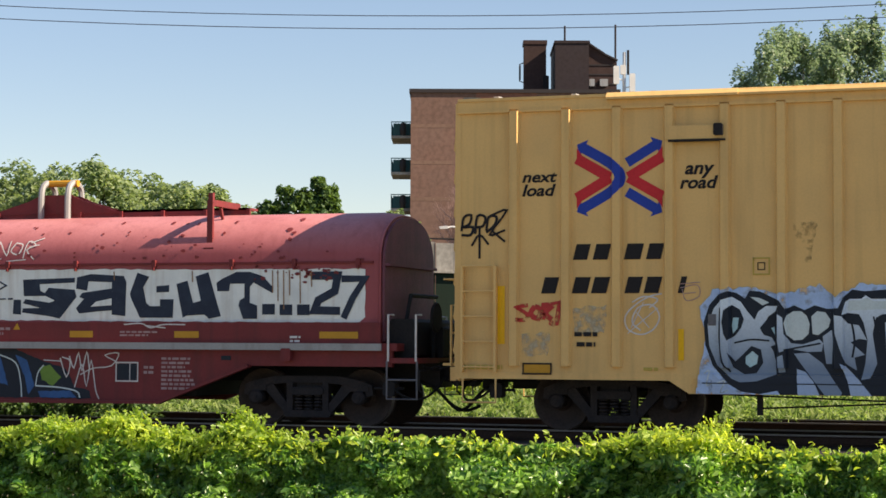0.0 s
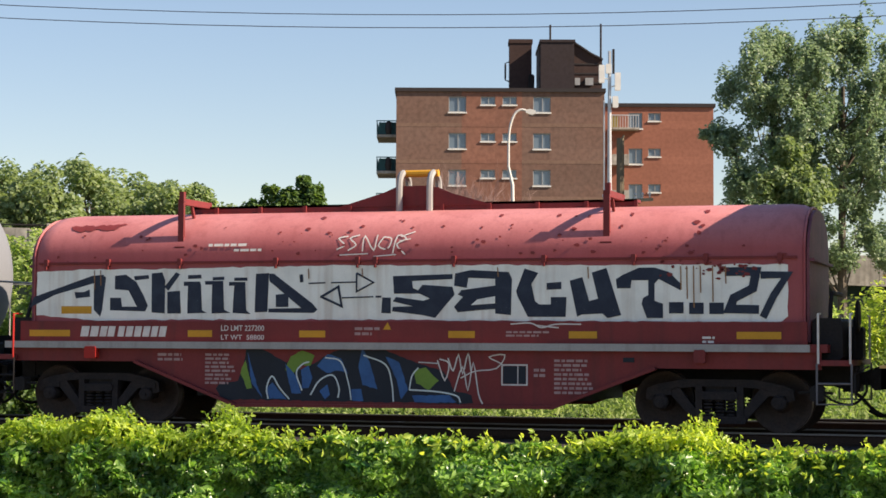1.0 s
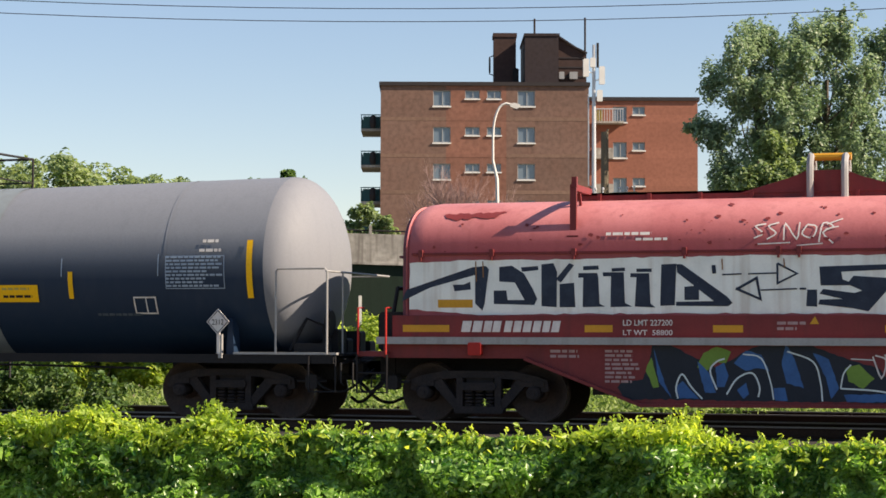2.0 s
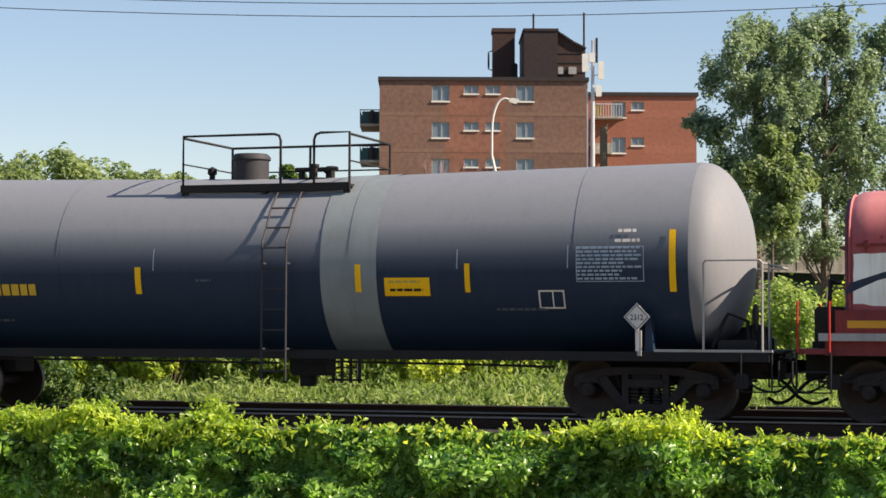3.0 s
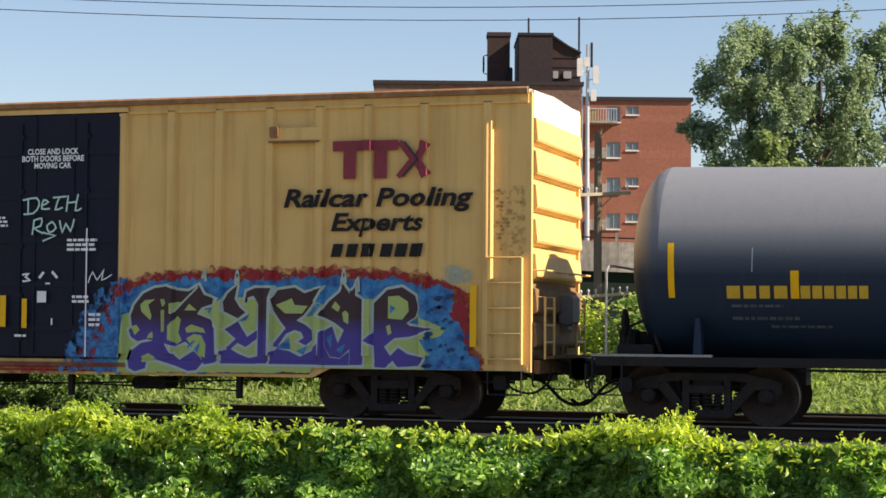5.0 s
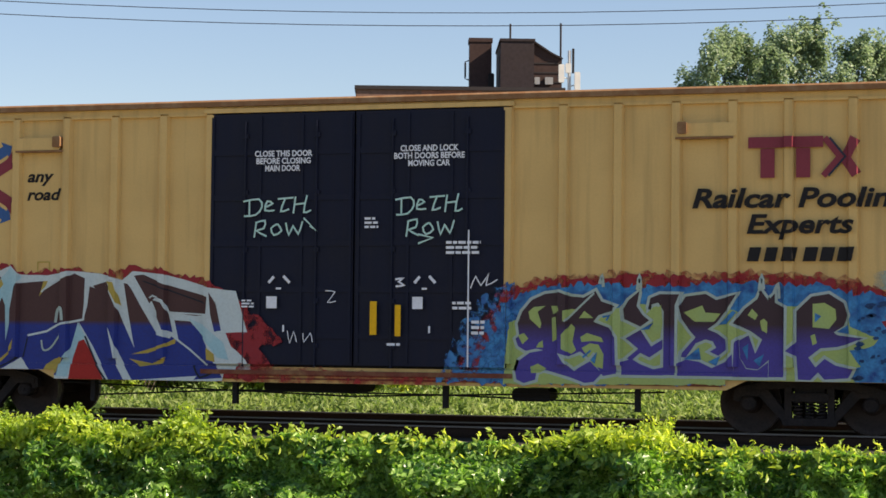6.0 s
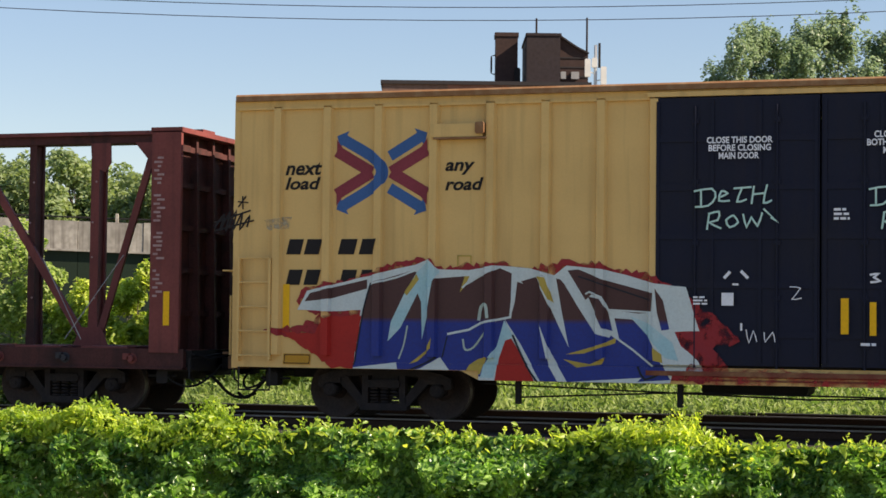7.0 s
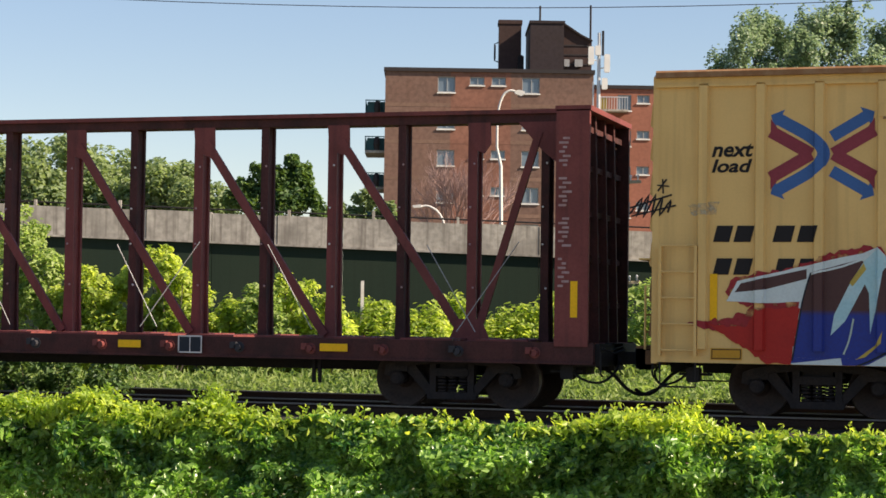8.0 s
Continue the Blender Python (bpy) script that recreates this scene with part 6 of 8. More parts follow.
tree("pale_bush_tree", -10.6, 92, 7.6, blob_set(44, [(0.0, 0, 7.3, 0.9), (-1.2, 0, 7.4, 0.9), (1.3, 0, 7.1, 0.9), (0, 0, 6.2, 1.2)], 7), 3500,
     maple_leaf, 0.16, "pale green young tree behind the parapet", 0.07, 47)

# leafless reddish shrub-tree before the apartment block
bare = far_thing("bare_tree", 0.9, 86, "leafless reddish tree with fine twigs", "tree", -0.1)
s = Shape()
rng = random.Random(8)


def twig(p, d, length, r, depth):
    q = p + d * length
    s.tube([p, (p + q) / 2 + Vector((rng.uniform(-0.05, 0.05), 0, 0)), q], [r, r * 0.8, r * 0.6], 4)
    if depth:
        for _ in range(5 if depth < 3 else 4):
            e = (d + Vector((rng.uniform(-0.7, 0.7), rng.uniform(-0.6, 0.6), rng.uniform(-0.1, 0.5)))).normalized()
            twig(p + d * length * rng.uniform(0.5, 1.0), e, length * rng.uniform(0.5, 0.75), r * 0.5, depth - 1)


for k in range(6):
    twig(Vector((rng.uniform(-0.3, 0.3), 0, 3.0)), Vector((rng.uniform(-0.5, 0.5), rng.uniform(-0.3, 0.3), 1)).normalized(), 2.7, 0.075, 4)
s.tube([(0, 0, -0.1), (0.05, 0, 1.6), (0, 0, 3.1)], [0.16, 0.13, 0.11], 7)
s.tube([(-0.3, 0, 3.05), (0, 0, 2.8), (0.3, 0, 3.05)], 0.07, 6)
part("branching", s, twig_grey, bare)

# bushes between the track and the ramp
rng_np = np.random.default_rng(77)
for i, (r, a, z, w, m) in enumerate(((-12.8, 46, 3.2, 1.0, "b"), (-10.9, 46, 3.7, 0.9, "s"), (-9.8, 45, 3.6, 0.8, "s"), (-9.0, 44.5, 2.7, 0.6, "s"), (-8.2, 44, 2.0, 0.6, "b"), (-7.5, 43.5, 2.25, 0.6, "b"), (-6.9, 44, 2.35, 0.5, "b"), (-6.3, 43.5, 2.85, 0.45, "b"),
                                   (-5.8, 43, 2.5, 0.5, "b"), (-5.3, 43.5, 2.1, 0.5, "b"), (-4.5, 44, 1.75, 0.6, "b"), (-3.8, 43, 1.95, 0.6, "s"), (-3.2, 44, 2.2, 0.6, "b"), (-2.4, 43, 1.75, 0.7, "b"), (-1.3, 44, 1.6, 0.7, "b"), (-0.2, 43, 1.5, 0.8, "b"), (0.8, 44, 1.7, 0.8, "b"), (2.0, 44, 1.6, 0.9, "b"), (3.4, 44, 2.1, 1.0, "b"),
                                   (5.0, 43, 2.2, 1.0, "s"), (6.6, 44, 2.6, 1.1, "b"), (8.4, 44, 2.4, 1.1, "s"), (10.4, 45, 2.6, 1.2, "b"), (12.4, 44, 2.6, 1.2, "b"), (-14.6, 44, 2.6, 1.0, "w"))):
    g = ground_height(*survey(r, a)[:2])
    b = far_thing("bush", r, a, "bright yellow-green leafy bush beside the railway", "bush", g, "bushes beyond the track")
    blobs = blob_set(60 + i, [(0, 0, z - g - w * 0.6, w), (0.3, -0.2, (z - g) * 0.55, w * 1.0), (-0.35, 0.1, (z - g) * 0.3, w * 1.1)], 6)
    pts, u = crown_points(blobs, 4200, rng_np, 0.4)
    ob = new("foliage", leaf_mesh("foliage", pts, 0.085, {"b": bush_leaf, "s": shrub_leaf, "w": weed_leaf}[m], rng_np, out=u * 0.3, up=0.8, kind="diamond", long=1.8))
    ob.parent = b
    tagged(ob, kind="stuff")
    s = Shape()
    for k in range(5):
        e = Vector(blobs[(k * 3) % len(blobs)][:3])
        s.tube([(0, 0, 0), e * 0.5 + Vector((0.05, 0, 0)), e], [0.025, 0.018, 0.008], 5)
    part("stem", s, bark, b)

# low shrubs beside the track, the shade there put into dark leaves
for i, (r, a, z, w) in enumerate(((-9.6, 37, 0.55, 0.5), (-8.7, 36.4, 0.7, 0.55), (-7.8, 36.8, 0.6, 0.5), (-7.0, 36.2, 0.65, 0.5), (-6.2, 36.8, 0.45, 0.45))):
    g = ground_height(*survey(r, a)[:2])
    b = far_thing("shade_shrub", r, a, "low shrub beside the track, dark leaves for the shade", "shrub", g, "dark shrubs beside the track")
    blobs = blob_set(90 + i, [(0, 0, z - g - w * 0.5, w), (-0.35, 0.1, 0.3, w * 0.9), (0.35, -0.1, 0.25, w * 0.9)], 7)
    pts, u = crown_points(blobs, 1500, rng_np, 0.5)
    ob = new("foliage", leaf_mesh("foliage", pts, 0.075, dark_leaf, rng_np, out=u * 0.3, up=0.6, kind="diamond", long=1.7))
    ob.parent = b
    tagged(ob, kind="stuff")
    s = Shape()
    for k in range(4):
        e = Vector(blobs[(k * 3) % len(blobs)][:3])
        s.tube([(0, 0, 0), e * 0.5 + Vector((0.04, 0, 0)), e], [0.02, 0.014, 0.006], 5)
    part("stem", s, bark, b)

# weeds on the bank right behind the tracks
n = 60000
wr, wa = rng_np.uniform(-15, 15, n), 34.4 + 11.5 * rng_np.random(n) ** 1.2
base = np.array([survey(a, b) for a, b in zip(wr.tolist(), wa.tolist())])
keep = base[:, 1] > 5.45
base, wr, wa = base[keep], wr[keep], wa[keep]
tall = np.array([0.55 + 0.45 * noise.noise((p[0] * 0.9, p[1] * 0.9, 5.0)) + 0.25 * noise.noise((p[0] * 3, p[1] * 3, 2.0)) for p in base.tolist()])
ground_z = np.array([max(ground_height(p[0], p[1]), -0.19 if p[1] < 8.4 else -1.0) for p in base.tolist()])
base[:, 2] = ground_z + tall.clip(0.1) * rng_np.random(len(base)) ** 0.6 * (0.42 + 0.11 * (base[:, 1] - 5.4))
weeds = new("weeds", leaf_mesh("weeds", base, 0.055, weed_leaf, rng_np, up=0.15, kind="diamond", long=3.6, rise=1.1))
tagged(weeds, "yellow-green weeds and grass on the railway bank", "weeds", kind="stuff")

# the creeper-covered fence in front
HEDGE_Y, HEDGE_TOP = -16.0, 0.70


def hedge_top(x):
    bump = 0.07 * noise.noise((x * 1.1, 4.0, 0)) + 0.05 * noise.noise((x * 3.1, 9.0, 0))
    for c, w, h in ((-6.35, 0.28, 0.11), (-5.45, 0.16, 0.10), (-6.9, 0.3, 0.08), (-2.55, 0.26, 0.10), (-2.2, 0.1, 0.10), (-4.6, 0.25, 0.03)):
        bump += h * math.exp(-((x - c) / w) ** 2)
    return HEDGE_TOP + bump - 0.02


hedge = thing("creeper_hedge", -4.0, HEDGE_Y, -1.0, "fence overgrown with glossy green creeper leaves", "hedge")
for x in range(-13, 8, 2):
    s = Shape()
    s.tube([(x + 4.0, 0, -0.1), (x + 4.0, 0, 1.45)], 0.03, 8)
    part("fence_post", s, galvanised, hedge)
for z in (0.3, 0.85, 1.4):
    s = Shape()
    s.tube([(-10, 0, z), (11, 0, z)], 0.02, 6)
    part("fence_rail", s, galvanised, hedge)
rng_np = np.random.default_rng(5)


def hedge_points(count, x0, x1, z_low):
    x = rng_np.uniform(x0, x1, count)
    top = np.array([hedge_top(q) for q in x.tolist()])
    k = rng_np.random(count)
    z = z_low + (top - z_low) * k ** 0.75
    lump = np.array([noise.noise((a * 2.4, b * 3.2, 1.0)) + 0.6 * noise.noise((a * 6, b * 7, 4.0)) for a, b in zip(x.tolist(), z.tolist())])
    thick = np.clip(0.19 + 0.42 * lump, 0.03, 0.6)
    thick = thick * np.clip((top - z) / 0.18, 0.25, 1.0)
    slope = 0.14 * np.clip(top - z, 0, 1.2)
    side = np.where(rng_np.random(count) < 0.80, -1, 1)
    y = side * thick * rng_np.random(count) ** 0.35 - np.where(side < 0, slope, 0)
    return np.stack([x + 4.0, y, z + 1.0], 1), np.stack([np.zeros(count), side * 0.30, np.full(count, 0.25)], 1)


pts, u = hedge_points(50000, -9.2, 1.0, 0.05)
far_pts, far_u = hedge_points(9000, -13.5, 6.5, -0.9)
deep, deep_u = hedge_points(30000, -9.4, 1.2, 0.0)
deep[:, 1] = deep[:, 1] * 0.45
pts, u = np.concatenate([pts, deep]), np.concatenate([u, deep_u])
ob = new("foliage", leaf_mesh("foliage", np.concatenate([pts, far_pts]), 0.037, creeper_leaf, rng_np, up=0.35, out=np.concatenate([u, far_u]), long=1.75))
ob.parent = hedge
tagged(ob, "dense creeper leaves", kind="stuff")
# shoots standing up from the top
shoots = Shape()
tips = []
for i in range(900):
    x = rng_np.uniform(-9, 1) if i % 5 < 2 else rng_np.normal((-6.6, -5.45, -2.35)[i % 3], 0.28)
    z = hedge_top(x) - 0.04
    h = 0.02 + 0.12 * rng_np.random() ** 2 * (1.5 if abs(x + 5.45) < 0.15 or abs(x + 2.2) < 0.12 else 1)
    lean = rng_np.uniform(-0.06, 0.06)
    top = Vector((x + 4.0 + lean, rng_np.uniform(-0.1, 0.1), z + 1.0 + h))
    foot = Vector((x + 4.0, top.y, z + 1.0))
    shoots.tube([foot, (foot + top) / 2 + Vector((0.01, 0, 0.01)), top], [0.003, 0.0025, 0.0015], 4)
    for k in range(7):
        q = foot + (top - foot) * (0.3 + 0.7 * k / 6)
        tips.append((q.x + rng_np.uniform(-0.025, 0.025), q.y + rng_np.uniform(-0.02, 0.02), q.z))
part("shoot", shoots, creeper_young, hedge, kind="stuff")
ob = new("shoot_leaves", leaf_mesh("shoot_leaves", tips, 0.025, creeper_young, rng_np, up=0.5, long=1.7))
ob.parent = hedge
tagged(ob, "small pale leaves of young shoots", kind="stuff")
# young yellow-green leaves along the crest
x = np.concatenate([rng_np.uniform(-9, 1, 1100), rng_np.normal(-6.5, 0.45, 1700), rng_np.normal(-5.45, 0.2, 500), rng_np.normal(-2.4, 0.28, 900)])
z = np.array([hedge_top(q) for q in x.tolist()]) + 0.03 - 0.17 * rng_np.random(len(x)) ** 1.5
ob = new("crest_leaves", leaf_mesh("crest_leaves", np.stack([x + 4.0, rng_np.uniform(-0.26, 0.06, len(x)), z + 1.0], 1), 0.034, creeper_young, rng_np, up=0.6, long=1.7))
ob.parent = hedge
tagged(ob, "young yellow-green leaves along the crest", kind="stuff")
# the nearest large leaves, each for itself
single = leaf_mesh("leaf", [(0, 0, 0)], 0.043, creeper_leaf, np.random.default_rng(3), out=[(0, -1.5, 0.4)], long=1.7)
pts, u = hedge_points(280, -8.4, 0.2, 0.25)
for p in pts.tolist():
    ob = new("leaf", single)
    ob.parent = hedge
    ob.matrix_basis = pose(p[0], -abs(p[1]) - 0.03, p[2], rng_np.uniform(-40, 40), rng_np.uniform(-180, 180), rng_np.uniform(-40, 40))

# ---- markings and graffiti on the cars ----
def board(u0, a, b, c, v0, z0, e):
    """Turns a sketch's grid, u across and v down, into metres along and up a car's side."""
    def to(pts):
        return [(a + b * (u / 100 - u0) + c * (u / 100 - u0) ** 2, z0 - e * (v / 100 - v0)) for u, v in pts]
    return to


def frayed(outline, rough, seed, step=0.06):
    """An outline broken up as a spray edge is."""
    rng, out = random.Random(seed), []
    for a, b in zip(outline, outline[1:] + outline[:1]):
        n = max(1, int(math.dist(a, b) / step))
        for i in range(n):
            t = i / n
            j = rng.uniform(-rough, rough)
            out.append((a[0] + (b[0] - a[0]) * t + rng.uniform(-rough, rough) * 0.6, a[1] + (b[1] - a[1]) * t + j))
    return out


def fill(side, outline, material, label="", name="graffiti"):
    return side.paint(name, tris_of(outline), material, label)


def lines(side, grid, rows, material, name="graffiti", smooth=0, label=""):
    """Strokes of a sketch: each row is a width in metres and its points."""
    for w, *pts in rows:
        p = grid(pts)
        side.paint(name, stroke(curve_pts(p, smooth) if smooth and len(p) > 2 else p, w), material, label)


def dots(side, grid, spots, seed, material, name="paint_chip", size=0.02):
    rng = random.Random(seed)
    for u0, u1, v0, v1, count in spots:
        tris = []
        for _ in range(count):
            (x, z), = grid([(rng.uniform(u0, u1), rng.uniform(v0, v1))])
            r = size * rng.uniform(0.4, 1.4)
            ring = [(x + r * math.cos(k) * rng.uniform(0.7, 1.6), z + r * math.sin(k) * rng.uniform(0.5, 1)) for k in (0, 1.05, 2.1, 3.14, 4.2, 5.2)]
            tris += [[ring[0], ring[i], ring[i + 1]] for i in range(1, 5)]
        tagged(side.paint(name, tris, material), kind="stuff")


def chars(side, grid, cells, v0, v1, material, lean=0.0):
    """Plain bars in place of the characters of a car's mark; cells: left and right of each."""
    for a, b in cells:
        (x0, z1), (x1, z0) = grid([(a, v0), (b, v1)])
        side.bars([(x0, z0, x1 - x0, z1 - z0, lean)], material)


def rect(grid, u0, v0, u1, v1):
    (x0, z1), (x1, z0) = grid([(u0, v0), (u1, v1)])
    return x0, z0, x1 - x0, z1 - z0


def words(side, grid, text, u0, v0, u1, v1, material, slant=0.0, bold=0.0):
    x, z, w, h = rect(grid, u0, v0, u1, v1)
    side.words(text, x, z, h, w, material, slant, bold)


def small_print(side, grid, u0, v0, u1, v1, count, seed, material, name="small_print"):
    """Rows of writing too small to read, as broken bars."""
    rng = random.Random(seed)
    rows = []
    for i in range(count):
        va = v0 + (v1 - v0) * i / count
        u = u0
        end = u1 - rng.uniform(0, 0.35) * (u1 - u0)
        while u < end:
            w = rng.uniform(6, 16)
            rows.append(rect(grid, u, va, min(u + w, end), va + (v1 - v0) / count * 0.55))
            u += w + 2.5
    tagged(side.bars(rows, material, name), kind="stuff")


def boxed(side, grid, u0, v0, u1, v1, w, material, name="panel_outline"):
    p = grid([(u0, v0), (u1, v0), (u1, v1), (u0, v1)])
    k = w / 2
    tris = []
    for a, b in zip(p, p[1:] + p[:1]):
        tris += stroke([a, b], w, k * 0.98)
    side.paint(name, tris, material)


# -- first boxcar --
G1 = board(12, 21.7, 0.852, -0.0081, 5, 2.26, 0.845)
sd = first_side
road_logo(sd, *G1([(1097, 313)])[0], logo_blue, logo_red)
words(sd, G1, "next", 925, 301, 987, 319, letter_black, 0.25, 0.028)
words(sd, G1, "load", 925, 322, 985, 344, letter_black, 0.25, 0.028)
words(sd, G1, "any", 1213, 294, 1266, 318, letter_black, 0.25, 0.028)
words(sd, G1, "road", 1204, 313, 1272, 336, letter_black, 0.25, 0.028)
chars(sd, G1, ((1015, 1040), (1050, 1076), (1105, 1134), (1144, 1170)), 431, 459, letter_black, 0.25)
chars(sd, G1, ((959, 984), (1013, 1040), (1047, 1074), (1106, 1132), (1140, 1166), (1200, 1210)), 490, 519, letter_black, 0.25)
for box in ((882, 505, 895, 610), (1201, 582, 1211, 637), (1545, 582, 1558, 638)):
    sd.bars([rect(G1, *box)], reflector, "reflector")
lines(sd, G1, ((0.06, (936, 540), (918, 544), (934, 556), (932, 566), (916, 566)), (0.08, (948, 542), (940, 556), (954, 564), (958, 548), (948, 542)), (0.08, (962, 566), (964, 540), (976, 544), (966, 554), (978, 566)), (0.08, (992, 536), (986, 572), (974, 570)), (0.05, (976, 538), (996, 534))), thin_tag, smooth=2)
lines(sd, G1, ((0.04, (818, 405), (822, 380), (835, 376), (832, 392), (820, 398), (838, 398), (834, 412), (818, 412)), (0.04, (842, 410), (846, 378), (860, 380), (856, 396), (844, 398)),
               (0.04, (862, 405), (866, 380), (880, 380), (876, 395), (862, 408)), (0.034, (868, 378), (898, 368), (868, 412), (895, 404)), (0.034, (850, 400), (850, 455)), (0.034, (836, 432), (850, 412), (866, 430)), (0.034, (872, 405), (895, 425))), letter_black, smooth=3)
lines(sd, G1, ((0.022, (1172, 520), (1150, 525), (1125, 540), (1108, 560), (1112, 582), (1135, 592), (1158, 582), (1168, 560), (1155, 540), (1130, 545), (1120, 570), (1135, 585)), (0.02, (1120, 535), (1140, 525), (1165, 530), (1150, 545)),
               (0.014, (1112, 590), (1165, 545)), (0.014, (1125, 550), (1150, 580)), (0.014, (1140, 535), (1118, 580))), letter_white, smooth=4)
lines(sd, G1, ((0.012, (1205, 510), (1235, 505), (1238, 525), (1215, 532), (1208, 512)), (0.012, (1212, 520), (1232, 518)), (0.012, (1205, 503), (1240, 500))), letter_dim, smooth=4)
fill(sd, frayed(G1([(925, 590), (975, 590), (972, 630), (928, 632)]), 0.03, 3), pale_patch, "pale worn patch")
fill(sd, frayed(G1([(1015, 545), (1075, 540), (1072, 590), (1020, 592)]), 0.03, 4), pale_patch, "pale worn patch")
small_print(sd, G1, 1018, 588, 1070, 602, 1, 5, letter_black)
small_print(sd, G1, 1022, 606, 1068, 620, 1, 6, letter_black)
small_print(sd, G1, 820, 648, 900, 662, 1, 7, spray_gold)
small_print(sd, G1, 1140, 650, 1170, 660, 1, 8, spray_gold)
sd.bars([rect(G1, 928, 646, 976, 662)], reflector_dull, "plate")
boxed(sd, G1, 928, 645, 977, 663, 0.026, letter_black)
boxed(sd, G1, 1334, 459, 1362, 487, 0.02, spray_gold)
boxed(sd, G1, 1342, 467, 1354, 479, 0.014, letter_black)
fill(sd, frayed(G1([(1405, 400), (1448, 395), (1440, 440), (1430, 490), (1420, 430), (1405, 425)]), 0.02, 11), grime, "dull brown worn stain")
# grey-blue piece
fill(sd, frayed(G1([(1232, 695), (1250, 600), (1240, 545), (1262, 515), (1330, 508), (1390, 522), (1450, 505), (1480, 525), (1520, 505), (1600, 510), (1600, 699)]), 0.03, 21), halo_mist, "pale blue sprayed halo")
fill(sd, G1([(1246, 570), (1256, 540), (1272, 522), (1290, 516), (1304, 519), (1319, 529), (1327, 515), (1346, 517), (1380, 533), (1390, 547), (1406, 541), (1424, 549), (1442, 541), (1464, 547), (1484, 546), (1494, 526), (1508, 514), (1530, 517), (1600, 512),
               (1600, 699), (1384, 699), (1376, 688), (1345, 694), (1312, 690), (1290, 677), (1262, 646), (1249, 610)]), spray_dark, "black outline of the lettering")
for p in ([(1253, 575), (1264, 546), (1276, 532), (1296, 526), (1312, 535), (1322, 550), (1336, 566), (1342, 552), (1356, 542), (1378, 542), (1372, 552), (1360, 560), (1347, 584), (1352, 592), (1366, 596), (1372, 602), (1374, 660), (1340, 672), (1310, 674), (1296, 668), (1270, 645), (1256, 612)],
          [(1376, 556), (1386, 562), (1388, 590), (1400, 606), (1420, 608), (1450, 599), (1457, 606), (1454, 620), (1430, 621), (1400, 616), (1380, 622), (1376, 600)], [(1405, 624), (1430, 622), (1455, 640), (1490, 690), (1487, 698), (1462, 698), (1440, 670), (1420, 645)],
          [(1376, 630), (1386, 626), (1390, 656), (1378, 657)], [(1456, 594), (1472, 583), (1474, 602), (1472, 641), (1462, 641), (1458, 615)],
          [(1490, 558), (1496, 535), (1504, 530), (1524, 530), (1532, 524), (1542, 530), (1600, 530), (1600, 556), (1562, 556), (1550, 562), (1544, 590), (1552, 640), (1540, 665), (1524, 668), (1531, 640), (1535, 600), (1528, 570), (1520, 556), (1500, 554)],
          [(1476, 558), (1490, 560), (1500, 572), (1520, 575), (1534, 600), (1520, 598), (1505, 604), (1530, 625), (1512, 630), (1516, 652), (1496, 640), (1486, 615), (1478, 590)], [(1566, 570), (1600, 575), (1600, 690), (1572, 690)]):
    fill(sd, G1(p), steel_fade, "pale blue lettering fading to steel blue")
for p in ([(1410, 650), (1425, 655), (1440, 672), (1452, 698), (1412, 698)], [(1486, 640), (1496, 645), (1520, 668), (1545, 698), (1506, 698), (1500, 670)], [(1262, 660), (1290, 682), (1312, 694), (1345, 698), (1374, 692), (1380, 699), (1262, 699)]):
    fill(sd, G1(p), spray_pale, "pale blue spray under the letters")
for p in ([(1388, 572), (1393, 558), (1404, 551), (1418, 551), (1428, 559), (1433, 573), (1431, 590), (1420, 600), (1405, 601), (1393, 592)], [(1436, 560), (1446, 551), (1461, 553), (1470, 566), (1466, 579), (1448, 592), (1438, 590)],
          [(1328, 526), (1345, 528), (1362, 536), (1350, 541)], [(1502, 533), (1524, 532), (1534, 528), (1546, 534), (1590, 534), (1590, 546), (1550, 548), (1500, 550)]):
    fill(sd, G1(p), spray_white, "white highlights of the lettering")
for p in ([(1282, 550), (1296, 540), (1310, 548), (1317, 565), (1312, 580), (1302, 593), (1288, 602), (1282, 590), (1279, 570)], [(1288, 622), (1302, 638), (1314, 627), (1330, 611), (1347, 617), (1351, 640), (1339, 658), (1318, 660), (1298, 648)],
          [(1345, 580), (1362, 560), (1370, 562), (1374, 590), (1372, 606), (1364, 593), (1350, 588)], [(1364, 612), (1374, 608), (1374, 640), (1369, 620)]):
    fill(sd, G1(p), spray_dark, "black counters of the letters")
for p in ([(1298, 562), (1308, 562), (1306, 580), (1298, 590), (1296, 575)], [(1320, 630), (1332, 620), (1342, 628), (1340, 642), (1328, 648), (1320, 642)], [(1365, 580), (1371, 578), (1372, 592)]):
    fill(sd, G1(p), spray_ice, "ice blue spots")
lines(sd, G1, ((0.03, (1275, 545), (1274, 600), (1280, 640), (1294, 656)), (0.025, (1300, 606), (1330, 600), (1362, 602)), (0.025, (1388, 618), (1420, 612), (1452, 606)), (0.03, (1505, 560), (1512, 600), (1508, 630)), (0.025, (1546, 560), (1552, 585), (1566, 600))), spray_dark, smooth=4)
lines(sd, G1, ((0.018, (1246, 660), (1256, 655), (1252, 680), (1262, 676)), (0.018, (1270, 676), (1284, 672), (1276, 692), (1290, 688))), white_mist, smooth=3)
sd.bars([rect(G1, 1254, 556, 1268, 576)], box_grey, "plate")
lines(sd, G1, ((0.016, (1244, 676), (1600, 676)),), spray_dark)

